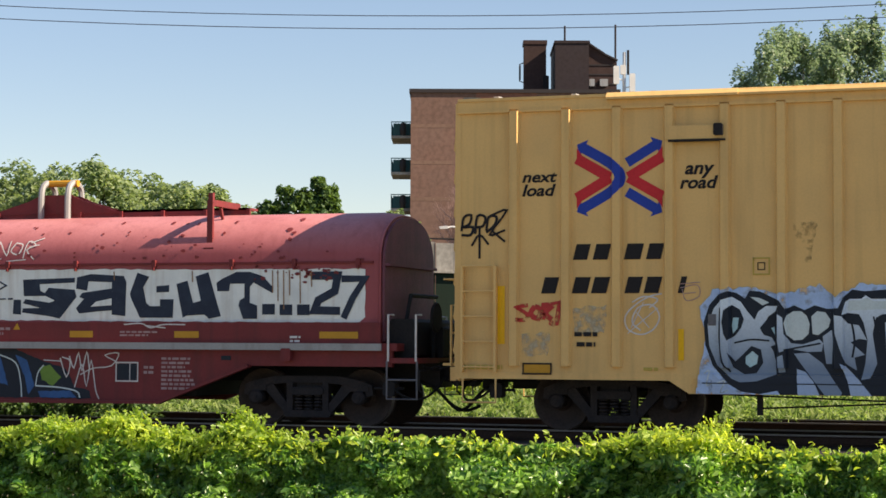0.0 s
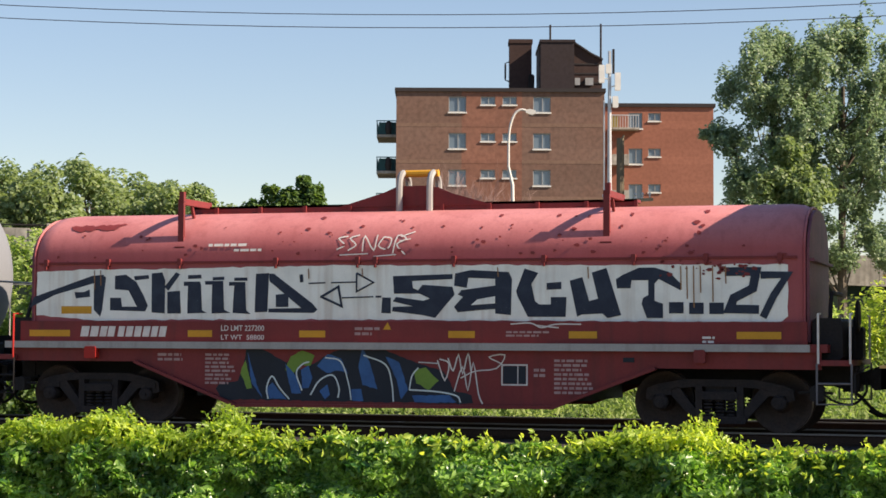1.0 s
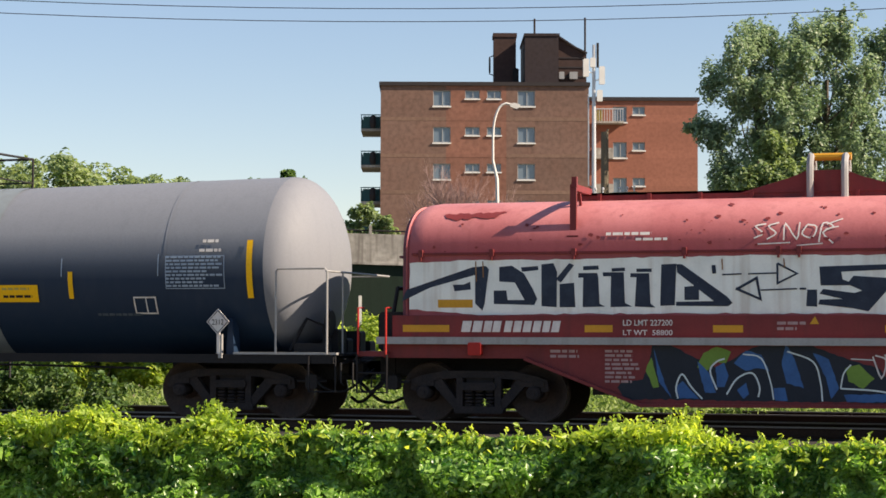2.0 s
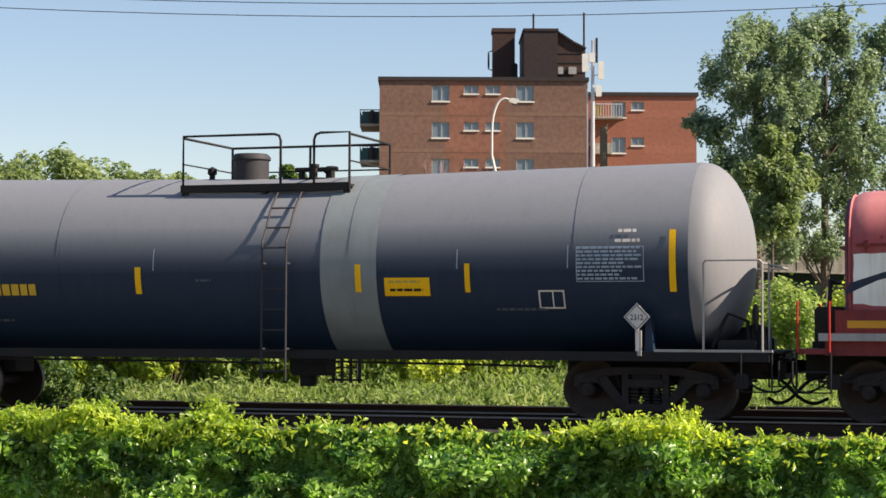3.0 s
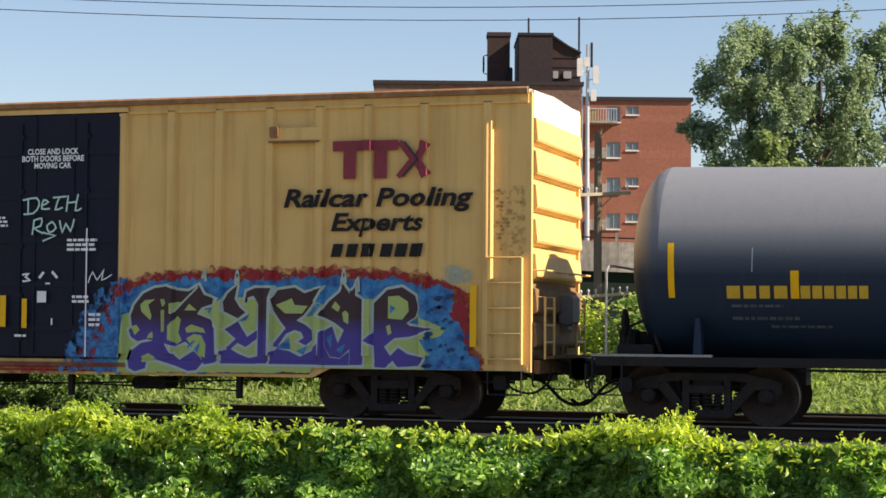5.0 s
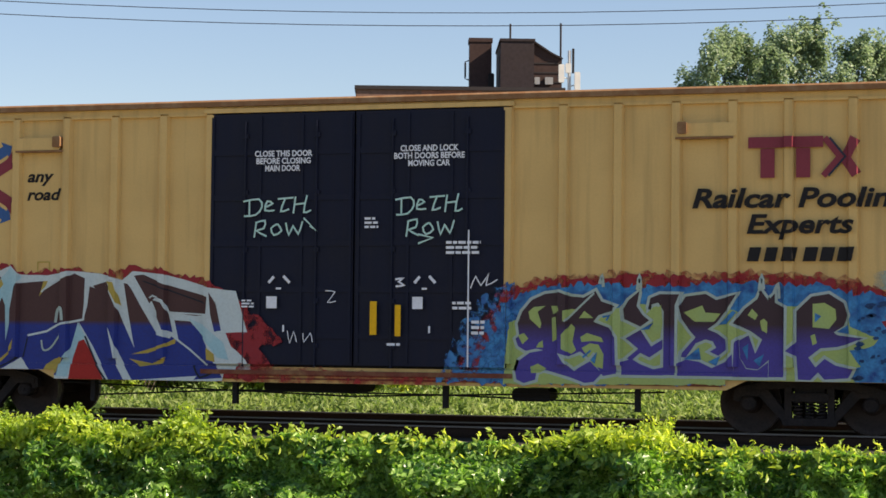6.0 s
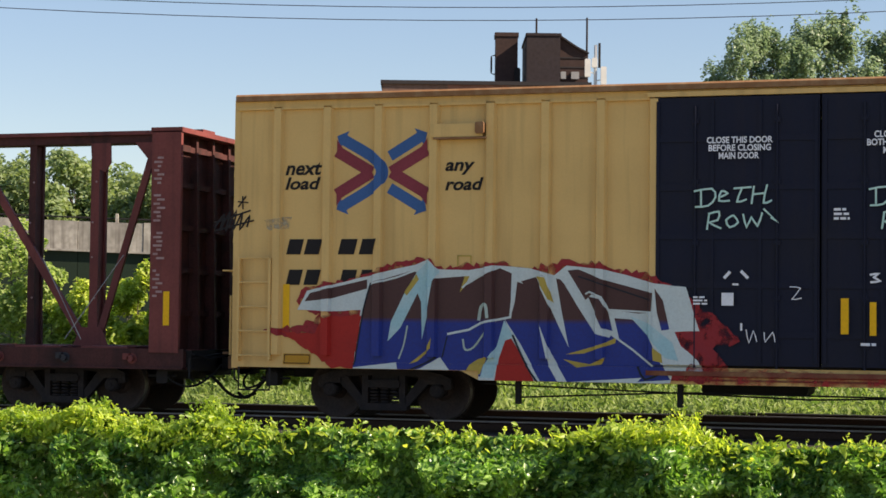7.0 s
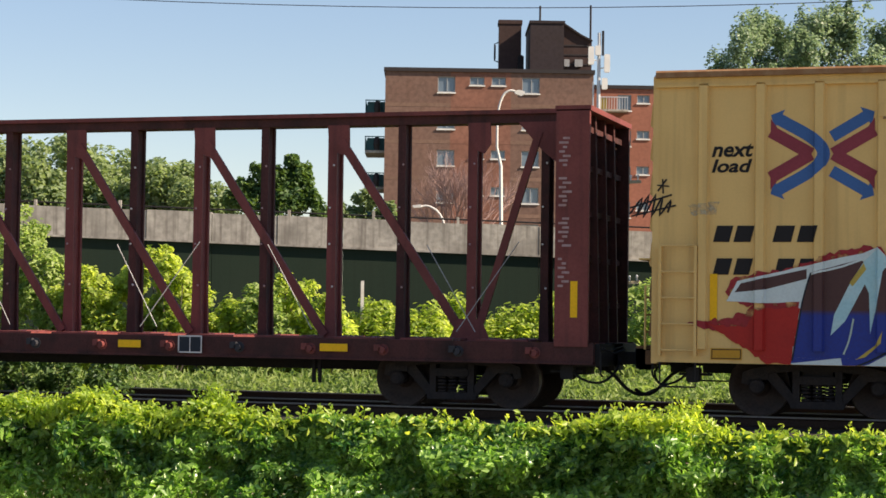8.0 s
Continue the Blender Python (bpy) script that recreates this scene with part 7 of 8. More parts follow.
# -- second boxcar --
G2 = board(5.4, -28.35, 0.9475, -0.0084, 5.8, 1.47, 0.888)
G3 = board(4.6, -18.6, 0.968, -0.0093, 5.8, 1.43, 0.895)
sd = second_side
road_logo(sd, -30.22, 3.86, logo_blue_old, logo_red_old, 1.13)
lx = -31.83
sd.words("next", lx, 3.83, 0.20, 0.62, letter_black, 0.25, 0.028)
sd.words("load", lx, 3.60, 0.20, 0.60, letter_black, 0.25, 0.028)
sd.words("any", -29.18, 3.80, 0.20, 0.48, letter_black, 0.25, 0.028)
sd.words("road", -29.18, 3.56, 0.20, 0.62, letter_black, 0.25, 0.028)
for z, row in ((2.58, ((-31.80, 0.24), (-31.50, 0.25), (-30.93, 0.27), (-30.58, 0.25))), (2.10, ((-31.80, 0.23), (-31.50, 0.23), (-30.90, 0.24), (-30.58, 0.20)))):
    for x, w in row:
        sd.bars([(x, z, w, 0.24, 0.25)], letter_black)
sd.bars([(-31.84, 1.33, 0.11, 0.78)], reflector, "reflector")
sd.bars([(-31.82, 0.85, 0.46, 0.17)], reflector_dull, "plate")
boxed(sd, lambda p: p, -31.80, 0.87, -31.38, 1.00, 0.014, letter_black)
lines(sd, G2, ((0.03, (64, 408), (82, 382), (74, 412), (92, 376), (84, 414), (102, 376), (96, 412), (112, 380), (108, 410), (124, 386), (120, 406)), (0.026, (64, 398), (126, 376)), (0.026, (66, 412), (132, 394)), (0.024, (105, 370), (118, 350)), (0.022, (112, 350), (113, 374)), (0.02, (104, 360), (122, 362))), letter_black, smooth=3)
fill(sd, frayed(G2([(150, 392), (195, 388), (192, 408), (155, 412)]), 0.02, 31), pale_patch, "dull worn stain")
boxed(sd, G2, 476, 458, 498, 480, 0.016, spray_gold)
# brown, blue and white piece with a red cloud
fill(sd, frayed(G2([(148, 592), (215, 580), (245, 562), (205, 540), (215, 515), (300, 497), (350, 478), (415, 458), (450, 478), (540, 466), (600, 480), (650, 466), (720, 472), (800, 492), (845, 512), (890, 548), (925, 572),
                      (950, 600), (905, 612), (930, 640), (900, 668), (640, 674), (420, 664), (300, 652), (262, 634), (200, 605)]), 0.045, 33), red_mist, "red sprayed cloud")
G7 = board(4.6, -28.383, 0.9571, -0.0087, 5.8, 1.531, 0.8887)
fill(sd, frayed(G7([(134, 560), (150, 527), (250, 500), (330, 480), (352, 470), (368, 488), (418, 490), (460, 481), (520, 487), (560, 498), (580, 481), (640, 487), (700, 504), (726, 512), (780, 517), (788, 545), (802, 590), (762, 592), (772, 615), (800, 640), (808, 656), (757, 662), (754, 678), (600, 680), (300, 678), (225, 664), (240, 560), (180, 562)]), 0.008, 34, 0.15), spray_white, "white outline of the lettering")
for p in ([(146, 545), (155, 530), (250, 506), (250, 522), (190, 540)],
          [(256, 512), (326, 490), (352, 505), (412, 500), (408, 520), (440, 500), (470, 486), (490, 495), (500, 510), (540, 498), (570, 505), (600, 540), (630, 590), (660, 600), (724, 648), (720, 668), (590, 678), (540, 680), (505, 615), (478, 572), (490, 600), (455, 640), (440, 672), (396, 672), (372, 640), (340, 660), (304, 670), (300, 650), (228, 660), (240, 580)],
          [(582, 490), (600, 488), (640, 505), (724, 528), (722, 560), (700, 562), (650, 556), (640, 535), (622, 530), (612, 540), (600, 520)], [(660, 570), (690, 572), (718, 602), (736, 640), (754, 672), (700, 676), (724, 650), (668, 604)], [(728, 520), (742, 540), (753, 588), (740, 590), (732, 560)]):
    fill(sd, G7(p), two_tone, "brown fading into blue lettering")
for p in ([(332, 494), (352, 472), (370, 492), (360, 510), (352, 560), (342, 610), (340, 545), (334, 530), (306, 590), (285, 614), (290, 580), (312, 530)], [(478, 575), (492, 600), (470, 640), (462, 674), (440, 674), (446, 650), (466, 620)], [(490, 490), (509, 513), (499, 509), (495, 545), (488, 572), (489, 520)],
          [(528, 497), (563, 502), (573, 560), (585, 620), (566, 580), (548, 540)], [(536, 578), (556, 630), (584, 679), (568, 679), (552, 650)], [(574, 508), (590, 510), (612, 545), (634, 588), (656, 597), (652, 603), (628, 596), (600, 552)], [(686, 566), (720, 580), (758, 610), (768, 640), (746, 636), (726, 612)]):
    fill(sd, G7(p), spray_ice if p[0][0] in (332, 478, 686) else spray_white, "white and ice blue wedges")
fill(sd, G7([(616, 534), (636, 538), (650, 560), (658, 592), (640, 587), (628, 560)]), two_tone, "brown fading into blue lettering")
fill(sd, G7([(480, 610), (490, 606), (515, 650), (530, 679), (464, 679), (470, 640)]), spray_red)
for p in ([(436, 642), (450, 638), (440, 668), (412, 670), (424, 650)], [(580, 632), (640, 614), (664, 602), (662, 612), (610, 630)], [(576, 640), (620, 648), (646, 636), (640, 648), (600, 654)], [(724, 618), (740, 630), (742, 644), (726, 640)], [(322, 652), (350, 628), (360, 606), (358, 625), (335, 648)], [(404, 528), (412, 500), (420, 500), (412, 518)], [(312, 528), (332, 496), (336, 506), (316, 534)], [(530, 500), (546, 502), (560, 545), (552, 540)]):
    fill(sd, G7(p), spray_gold, "gold strokes")
fill(sd, frayed(G7([(104, 598), (160, 604), (178, 574), (242, 568), (228, 662), (192, 662), (165, 640), (130, 616)]), 0.03, 35), spray_red, "red sprayed cloud")
lines(sd, G7, ((0.035, (384, 600), (420, 592), (440, 580), (488, 570), (494, 505)), (0.03, (656, 598), (690, 622), (724, 650)), (0.025, (612, 530), (618, 526), (640, 535), (650, 556), (724, 560)), (0.02, (650, 556), (659, 594)), (0.03, (256, 514), (300, 502), (335, 488)), (0.03, (408, 520), (420, 508), (470, 484))), spray_white)
lines(sd, G7, ((0.03, (410, 608), (414, 626), (428, 622), (446, 596)), (0.05, (436, 576), (440, 552), (449, 550), (452, 572)), (0.025, (318, 586), (312, 620), (304, 644))), spray_edge, smooth=3)
lines(sd, G7, ((0.022, (256, 512), (244, 560), (230, 656)), (0.02, (384, 604), (376, 640)), (0.025, (310, 668), (340, 655), (366, 640)), (0.03, (492, 600), (512, 645), (534, 679)), (0.02, (600, 500), (660, 520), (720, 540)), (0.03, (700, 650), (712, 672), (740, 660))), spray_dark, smooth=2)
fill(sd, frayed(G2([(860, 640), (1000, 645), (1200, 652), (1300, 650), (1300, 676), (860, 678)]), 0.03, 36), thin_red, "thin red overspray on the sill")
# blackletter piece in violet, lime and blue
fill(sd, frayed(G3([(125, 655), (185, 550), (210, 494), (300, 478), (420, 472), (520, 476), (600, 470), (700, 476), (752, 484), (790, 500), (836, 520), (832, 560), (848, 600), (858, 655)]), 0.05, 40), thin_red, "thin red overspray")
fill(sd, frayed(G3([(135, 655), (190, 560), (215, 500), (300, 483), (420, 478), (520, 482), (600, 478), (700, 484), (760, 495), (800, 505), (822, 520), (830, 560), (838, 600), (845, 655)]), 0.05, 41), red_mist, "red sprayed fringe")
fill(sd, frayed(G3([(172, 660), (178, 620), (208, 560), (212, 525), (260, 500), (340, 492), (450, 496), (560, 490), (640, 494), (700, 492), (752, 508), (775, 506), (800, 516), (804, 540), (796, 556), (818, 575), (824, 600), (830, 620), (848, 632), (850, 655)]), 0.045, 42, 0.05), spray_sky, "blue sprayed cloud")
fill(sd, frayed(G3([(108, 660), (128, 610), (150, 560), (185, 505), (225, 490), (235, 560), (225, 662)]), 0.06, 45, 0.05), sky_mist, "thin blue overspray")
fill(sd, frayed(G3([(212, 662), (222, 560), (262, 530), (330, 524), (380, 536), (420, 526), (480, 530), (540, 528), (600, 545), (640, 530), (700, 525), (742, 535), (745, 560), (788, 580), (782, 592), (745, 600), (762, 625), (740, 630), (756, 655)]), 0.014, 43), spray_lime, "lime green ground of the lettering")

def sketch(pts):
    return G3([(326 + x / 3, 473 + y / 3) for x, y in pts])


BLACKLETTER = [
    [(285, 95), (272, 170), (300, 215), (330, 240), (290, 272), (215, 235), (210, 185), (235, 140)],
    [(325, 185), (335, 130), (380, 110), (472, 112), (452, 165), (450, 510), (395, 510), (397, 195), (372, 152), (340, 162)],
    [(222, 330), (290, 288), (340, 370), (392, 335), (392, 380), (332, 424), (290, 402), (246, 442), (228, 430), (280, 382)],
    [(200, 448), (250, 432), (290, 458), (350, 482), (398, 472), (398, 512), (205, 512)],
    [(470, 170), (498, 122), (590, 108), (640, 138), (735, 110), (700, 170), (640, 252), (600, 282), (645, 302), (682, 332), (685, 382), (650, 412), (610, 392), (640, 372), (625, 342), (590, 332), (545, 352), (500, 422), (478, 420), (482, 400), (545, 322), (518, 290), (480, 232)],
    [(460, 452), (500, 432), (560, 442), (620, 472), (680, 442), (716, 402), (720, 512), (462, 512)],
    [(845, 90), (880, 140), (910, 105), (910, 150), (955, 175), (950, 512), (882, 512), (882, 430), (832, 476), (780, 470), (750, 420), (746, 335), (790, 310), (820, 400), (852, 330), (800, 290), (720, 252), (770, 182), (830, 132)],
    [(725, 345), (744, 330), (748, 420), (778, 474), (830, 480), (880, 440), (880, 514), (718, 514)],
    [(1010, 190), (1080, 120), (1160, 106), (1228, 150), (1246, 210), (1230, 260), (1182, 292), (1200, 306), (1318, 320), (1240, 350), (1200, 362), (1120, 370), (1065, 415), (1098, 462), (1140, 420), (1190, 452), (1270, 470), (1250, 512), (1140, 520), (1110, 486), (1075, 524), (1018, 522), (1010, 410), (960, 385), (1010, 340)]]
INITIAL = [
    [(236, 580), (233, 560), (240, 540), (255, 520), (275, 510), (298, 507), (315, 514), (335, 516), (353, 505), (362, 522), (384, 530), (378, 538), (358, 545), (350, 556), (374, 566), (384, 582), (386, 642), (366, 646), (350, 622), (330, 606), (312, 614), (292, 608), (262, 602), (246, 606), (234, 598), (230, 586)],
    [(231, 640), (236, 622), (252, 609), (275, 604), (296, 609), (304, 624), (320, 638), (345, 622), (364, 642), (352, 656), (338, 658), (318, 650), (290, 641), (275, 637), (264, 642), (262, 654), (244, 660), (233, 654)]]
for p in INITIAL:
    q = G3(p)
    sd.paint("graffiti", stroke(q + q[:2], 0.085), spray_edge)
for p in INITIAL:
    fill(sd, G3(p), two_violet, "violet blackletter graffiti")
for p in ([(250, 540), (258, 532), (276, 530), (264, 540), (270, 560), (268, 568), (252, 552)], [(285, 530), (296, 530), (298, 538), (288, 544)], [(286, 550), (292, 548), (294, 586), (287, 590)], [(304, 538), (316, 535), (326, 536), (318, 545), (304, 556)], [(328, 550), (336, 538), (350, 550)],
          [(302, 578), (316, 560), (322, 566), (318, 590), (324, 604), (316, 610), (302, 602)], [(330, 582), (340, 575), (362, 582), (366, 590), (348, 588), (332, 590)], [(332, 600), (345, 592), (358, 594), (366, 610), (365, 634), (352, 630), (342, 615)], [(253, 633), (265, 627), (278, 635), (270, 642), (256, 643)], [(234, 580), (243, 576), (250, 585), (241, 595)], [(266, 592), (272, 588), (273, 600), (262, 600)]):
    fill(sd, G3(p), spray_lime, "lime windows of the letters")
lines(sd, G3, ((0.03, (306, 556), (330, 530), (351, 508)), (0.035, (320, 637), (345, 617), (352, 608))), spray_edge)
lines(sd, G3, ((0.03, (334, 616), (346, 604)), (0.03, (364, 548), (374, 546), (370, 554)), (0.03, (410, 575), (436, 556))), spray_sky)
for p in BLACKLETTER:
    q = sketch(p)
    sd.paint("graffiti", stroke(q + q[:2], 0.085), spray_edge)
for p in BLACKLETTER:
    fill(sd, sketch(p), two_violet, "violet blackletter graffiti")
for p in ([(490, 200), (540, 180), (575, 165), (590, 200), (660, 205), (630, 245), (540, 245)], [(785, 212), (805, 180), (832, 210), (820, 235)], [(842, 240), (860, 228), (876, 245), (874, 300), (850, 285)], [(1085, 155), (1140, 150), (1190, 180), (1195, 230), (1160, 275), (1085, 268)],
          [(350, 190), (385, 165), (392, 250), (380, 330), (350, 300)], [(1075, 310), (1095, 300), (1105, 345), (1085, 355)]):
    fill(sd, sketch(p), spray_lime, "lime windows of the letters")
for p in ([(490, 432), (560, 372), (570, 432)], [(602, 442), (660, 412), (640, 462)], [(760, 372), (788, 352), (785, 432)], [(812, 432), (860, 402), (840, 462)], [(286, 290), (350, 250), (330, 284)], [(1095, 198), (1125, 215), (1095, 245)], [(1195, 290), (1250, 255), (1255, 300)], [(650, 260), (720, 190), (735, 200), (690, 255)], [(60, 440), (90, 400), (80, 460)]):
    fill(sd, sketch(p), spray_sky, "blue strokes")
lines(sd, sketch, ((0.045, (100, 60), (112, 20), (118, 75)), (0.05, (275, 90), (285, 20), (290, 80)), (0.05, (838, 85), (850, 20), (858, 85)), (0.04, (905, 100), (925, 60), (930, 130))), spray_edge, smooth=3)
fill(sd, frayed(G3([(778, 478), (800, 472), (826, 476), (838, 488), (828, 500), (795, 503), (780, 494)]), 0.02, 48), teal_mist, "pale teal overspray")
dots(sd, G3, ((752, 800, 520, 650, 26), (800, 835, 590, 650, 12)), 9, spray_deep, "spray_fleck", 0.04)
# rubbed-out stencils and grime on the corner panel
small_print(sd, G3, 878, 342, 928, 430, 13, 91, grime)
fill(sd, frayed(G3([(872, 340), (930, 336), (932, 450), (905, 470), (874, 440)]), 0.03, 49), grime, "brown grime over rubbed-out stencils")
# doors: notices, tags, handles
words(sd, G2, "CLOSE THIS DOOR", 893, 262, 1003, 273, stencil_white, 0, 0.03)
words(sd, G2, "BEFORE CLOSING", 896, 275, 1000, 286, stencil_white, 0, 0.03)
words(sd, G2, "MAIN DOOR", 913, 288, 980, 299, stencil_white, 0, 0.03)
words(sd, G2, "CLOSE AND LOCK", 1172, 257, 1284, 268, stencil_white, 0, 0.03)
words(sd, G2, "BOTH DOORS BEFORE", 1160, 270, 1296, 281, stencil_white, 0, 0.03)
words(sd, G2, "MOVING CAR", 1187, 283, 1268, 294, stencil_white, 0, 0.03)


def tag(u, v):
    q = [[(0.028, (12, 0), (12, 26)), (0.028, (0, 2), (30, -2), (36, 12), (24, 26), (2, 28))], [(0.028, (44, 12), (56, 6), (46, 2), (42, 18), (60, 18))], [(0.028, (66, -2), (96, -4)), (0.028, (80, -2), (72, 20), (88, 16))],
         [(0.028, (100, -6), (96, 24)), (0.028, (122, -8), (116, 22), (130, 18)), (0.028, (98, 8), (120, 6))], [(0.028, (26, 38), (22, 66)), (0.028, (24, 40), (42, 36), (40, 50), (26, 54), (46, 64))],
         [(0.028, (66, 42), (54, 50), (60, 62), (74, 54), (66, 42))], [(0.028, (82, 40), (88, 62), (96, 46), (106, 60), (114, 38))]]
    for letter in q:
        lines(second_side, G2, [(w, *[(u + a, v + b) for a, b in p]) for w, *p in letter], tag_mint, smooth=2)


tag(872, 350)
tag(1163, 350)
lines(sd, G2, ((0.03, (988, 382), (1012, 404), (1000, 396)), (0.03, (1208, 412), (1236, 418), (1208, 428))), tag_mint)
for u in (935, 1214):
    sd.bars([rect(G2, u - 16, 520, u + 4, 541)], stencil_white, "placard")
    lines(sd, G2, ((0.045, (u - 12, 496), (u - 2, 485)), (0.045, (u + 16, 484), (u + 28, 496)), (0.03, (u + 2, 506), (u + 12, 506)), (0.03, (u + 17, 570), (u + 17, 582))), stencil_white, "marking")
sd.bars([rect(G2, 1117, 528, 1130, 586)], reflector, "reflector")
sd.bars([rect(G2, 1165, 534, 1176, 588)], reflector, "reflector")
sd.bars([rect(G2, 1304, 405, 1307, 640)], stencil_white, "stripe")
small_print(sd, G2, 1262, 424, 1335, 450, 3, 51, stencil_white)
small_print(sd, G2, 1275, 528, 1330, 545, 2, 52, stencil_white)
small_print(sd, G2, 1312, 560, 1345, 588, 3, 53, stencil_white)
small_print(sd, G2, 872, 526, 900, 542, 3, 54, stencil_white)
small_print(sd, G2, 1150, 600, 1178, 608, 1, 55, stencil_white)
small_print(sd, G2, 1105, 382, 1136, 404, 3, 56, stencil_white)
lines(sd, G2, ((0.014, (960, 580), (965, 602), (972, 582), (978, 600)), (0.014, (990, 584), (992, 600), (1004, 584), (1008, 600)), (0.014, (1032, 510), (1050, 512), (1036, 530), (1052, 528)), (0.03, (1165, 490), (1180, 488), (1172, 494), (1182, 500), (1166, 502)),
               (0.018, (1310, 505), (1320, 485), (1330, 500), (1345, 480), (1340, 500), (1362, 490))), stencil_white, smooth=2)
# the far half: red marks and slogan
for box in ((588, 253, 704, 271), (607, 272, 629, 320), (662, 272, 684, 320)):
    sd.bars([rect(G3, *box)], logo_red_old, "emblem")
lines(sd, G3, ((0.09, (706, 256), (730, 287), (704, 318)), (0.15, (754, 258), (738, 290), (756, 317))), logo_red_old, "emblem")
lines(sd, G3, ((0.03, (714, 256), (738, 287), (712, 318)),), tag_navy, "emblem")
words(sd, G3, "Railcar Pooling", 502, 336, 838, 379, letter_black, 0.22, 0.03)
words(sd, G3, "Experts", 586, 379, 752, 421, letter_black, 0.22, 0.03)
chars(sd, G3, ((586, 604), (612, 630), (638, 660), (672, 692), (698, 718), (724, 748)), 433, 456, letter_black, 0.22)
sd.bars([rect(G3, 833, 505, 845, 610)], reflector, "reflector")
s = Shape(second_o)
s.tube([(-14.86, -0.075, 0.98), (-14.86, -0.075, 4.64)], 0.028, 8)
part("corner_rail", s, yellow, second)
for side, o, x, way in ((second, second_o, -28.60, 1), (first, first_o, 22.33, 1), (second, second_o, -18.34, -1)):
    s = Shape(o)
    s.box(min(x - way * 0.80, x + way * 0.04), max(x - way * 0.80, x + way * 0.04), -0.105, 0.0, 4.38, 4.58, 0.01)
    part("placard_board", s, yellow if side == second else yellow_new, side)
    s = Shape(o)
    s.box(x - 0.07, x + 0.07, -0.15, -0.02, 4.42, 4.60, 0.02)
    s.box(min(x - way * 0.75, x + way * 0.10), max(x - way * 0.75, x + way * 0.10), -0.12, -0.02, 4.345, 4.375)
    part("bracket", s, under_iron if side == first else rust_run, side)

# -- coil car --
G4 = board(6.3, 9.83, 0.955, -0.0092, 5.7, 1.655, 0.895)
fill(coil_hood, frayed(G4([(62, 478), (150, 474), (300, 474), (600, 470), (900, 472), (1200, 474), (1398, 474), (1396, 560), (1385, 570), (900, 568), (500, 566), (158, 568), (100, 562), (62, 558)]), 0.012, 61, 0.12), white_paint, "white rolled band under the lettering")
coil_hood.bars([rect(G4, 106, 542, 160, 556)], reflector_dull, "reflector")
G8 = board(9.5, 9.624, 0.8951, -0.0082, 5.6, 1.715, 0.8644)
for p in ([(352, 541), (360, 520), (470, 480), (492, 478), (497, 484), (490, 545), (486, 558), (474, 545), (474, 494), (400, 516)], [(437, 511), (455, 511), (466, 506), (467, 520), (440, 523)], [(514, 480), (535, 478), (555, 492), (570, 520), (577, 537), (572, 548), (505, 546), (505, 522), (526, 522), (528, 539), (556, 539), (540, 508), (514, 506)], [(550, 481), (578, 479), (579, 486), (552, 489)],
          [(584, 476), (604, 474), (610, 490), (609, 552), (584, 550)], [(608, 502), (630, 474), (638, 478), (616, 509)], [(614, 511), (638, 509), (640, 552), (614, 552)], [(645, 492), (676, 492), (678, 499), (680, 546), (689, 551), (652, 552), (653, 500), (645, 500)], [(653, 480), (678, 479), (679, 486), (653, 487)],
          [(685, 491), (720, 491), (722, 545), (734, 551), (698, 552), (699, 498), (686, 498)], [(700, 484), (722, 483), (722, 489), (700, 490)], [(731, 493), (762, 493), (764, 546), (772, 553), (738, 551), (741, 500), (731, 500)], [(741, 485), (766, 485), (766, 491), (741, 491)],
          [(782, 478), (807, 477), (804, 549), (780, 550)], [(807, 478), (816, 478), (890, 534), (899, 545), (892, 551), (806, 550), (806, 543), (868, 542), (808, 492)], [(820, 517), (844, 515), (844, 540), (820, 540)],
          [(1022, 523), (1038, 523), (1038, 552), (1020, 551)], [(1042, 484), (1155, 481), (1155, 490), (1078, 493), (1080, 506), (1090, 510), (1098, 500), (1155, 504), (1159, 518), (1122, 560), (1098, 555), (1040, 548), (1042, 540), (1080, 539), (1042, 530), (1048, 522), (1100, 529), (1112, 525), (1092, 516), (1044, 516)],
          [(1160, 480), (1190, 474), (1262, 478), (1268, 490), (1266, 555), (1236, 552), (1236, 544), (1205, 546), (1165, 550), (1158, 540), (1175, 522), (1165, 518), (1172, 510), (1236, 502), (1236, 490), (1185, 488), (1182, 506), (1158, 502)], [(1292, 472), (1318, 480), (1305, 500), (1312, 530), (1320, 536), (1342, 536), (1342, 523), (1372, 523), (1370, 558), (1298, 558), (1278, 520), (1276, 512)], [(1334, 498), (1362, 496), (1362, 509), (1334, 510)],
          [(1378, 494), (1402, 488), (1415, 530), (1432, 526), (1420, 480), (1448, 472), (1476, 555), (1450, 560), (1440, 552), (1400, 554), (1392, 558)], [(1466, 492), (1480, 484), (1510, 472), (1540, 472), (1568, 480), (1590, 500), (1590, 512), (1548, 492), (1540, 500), (1540, 530), (1556, 535), (1556, 560), (1525, 560), (1515, 535), (1518, 525), (1528, 520), (1528, 494), (1496, 494), (1494, 508), (1468, 508)]):
    fill(coil_hood, G8(p), tag_navy, "dark blue block lettering")
fill(coil_hood, G8([(1190, 537), (1202, 527), (1236, 521), (1236, 534)]), white_paint)
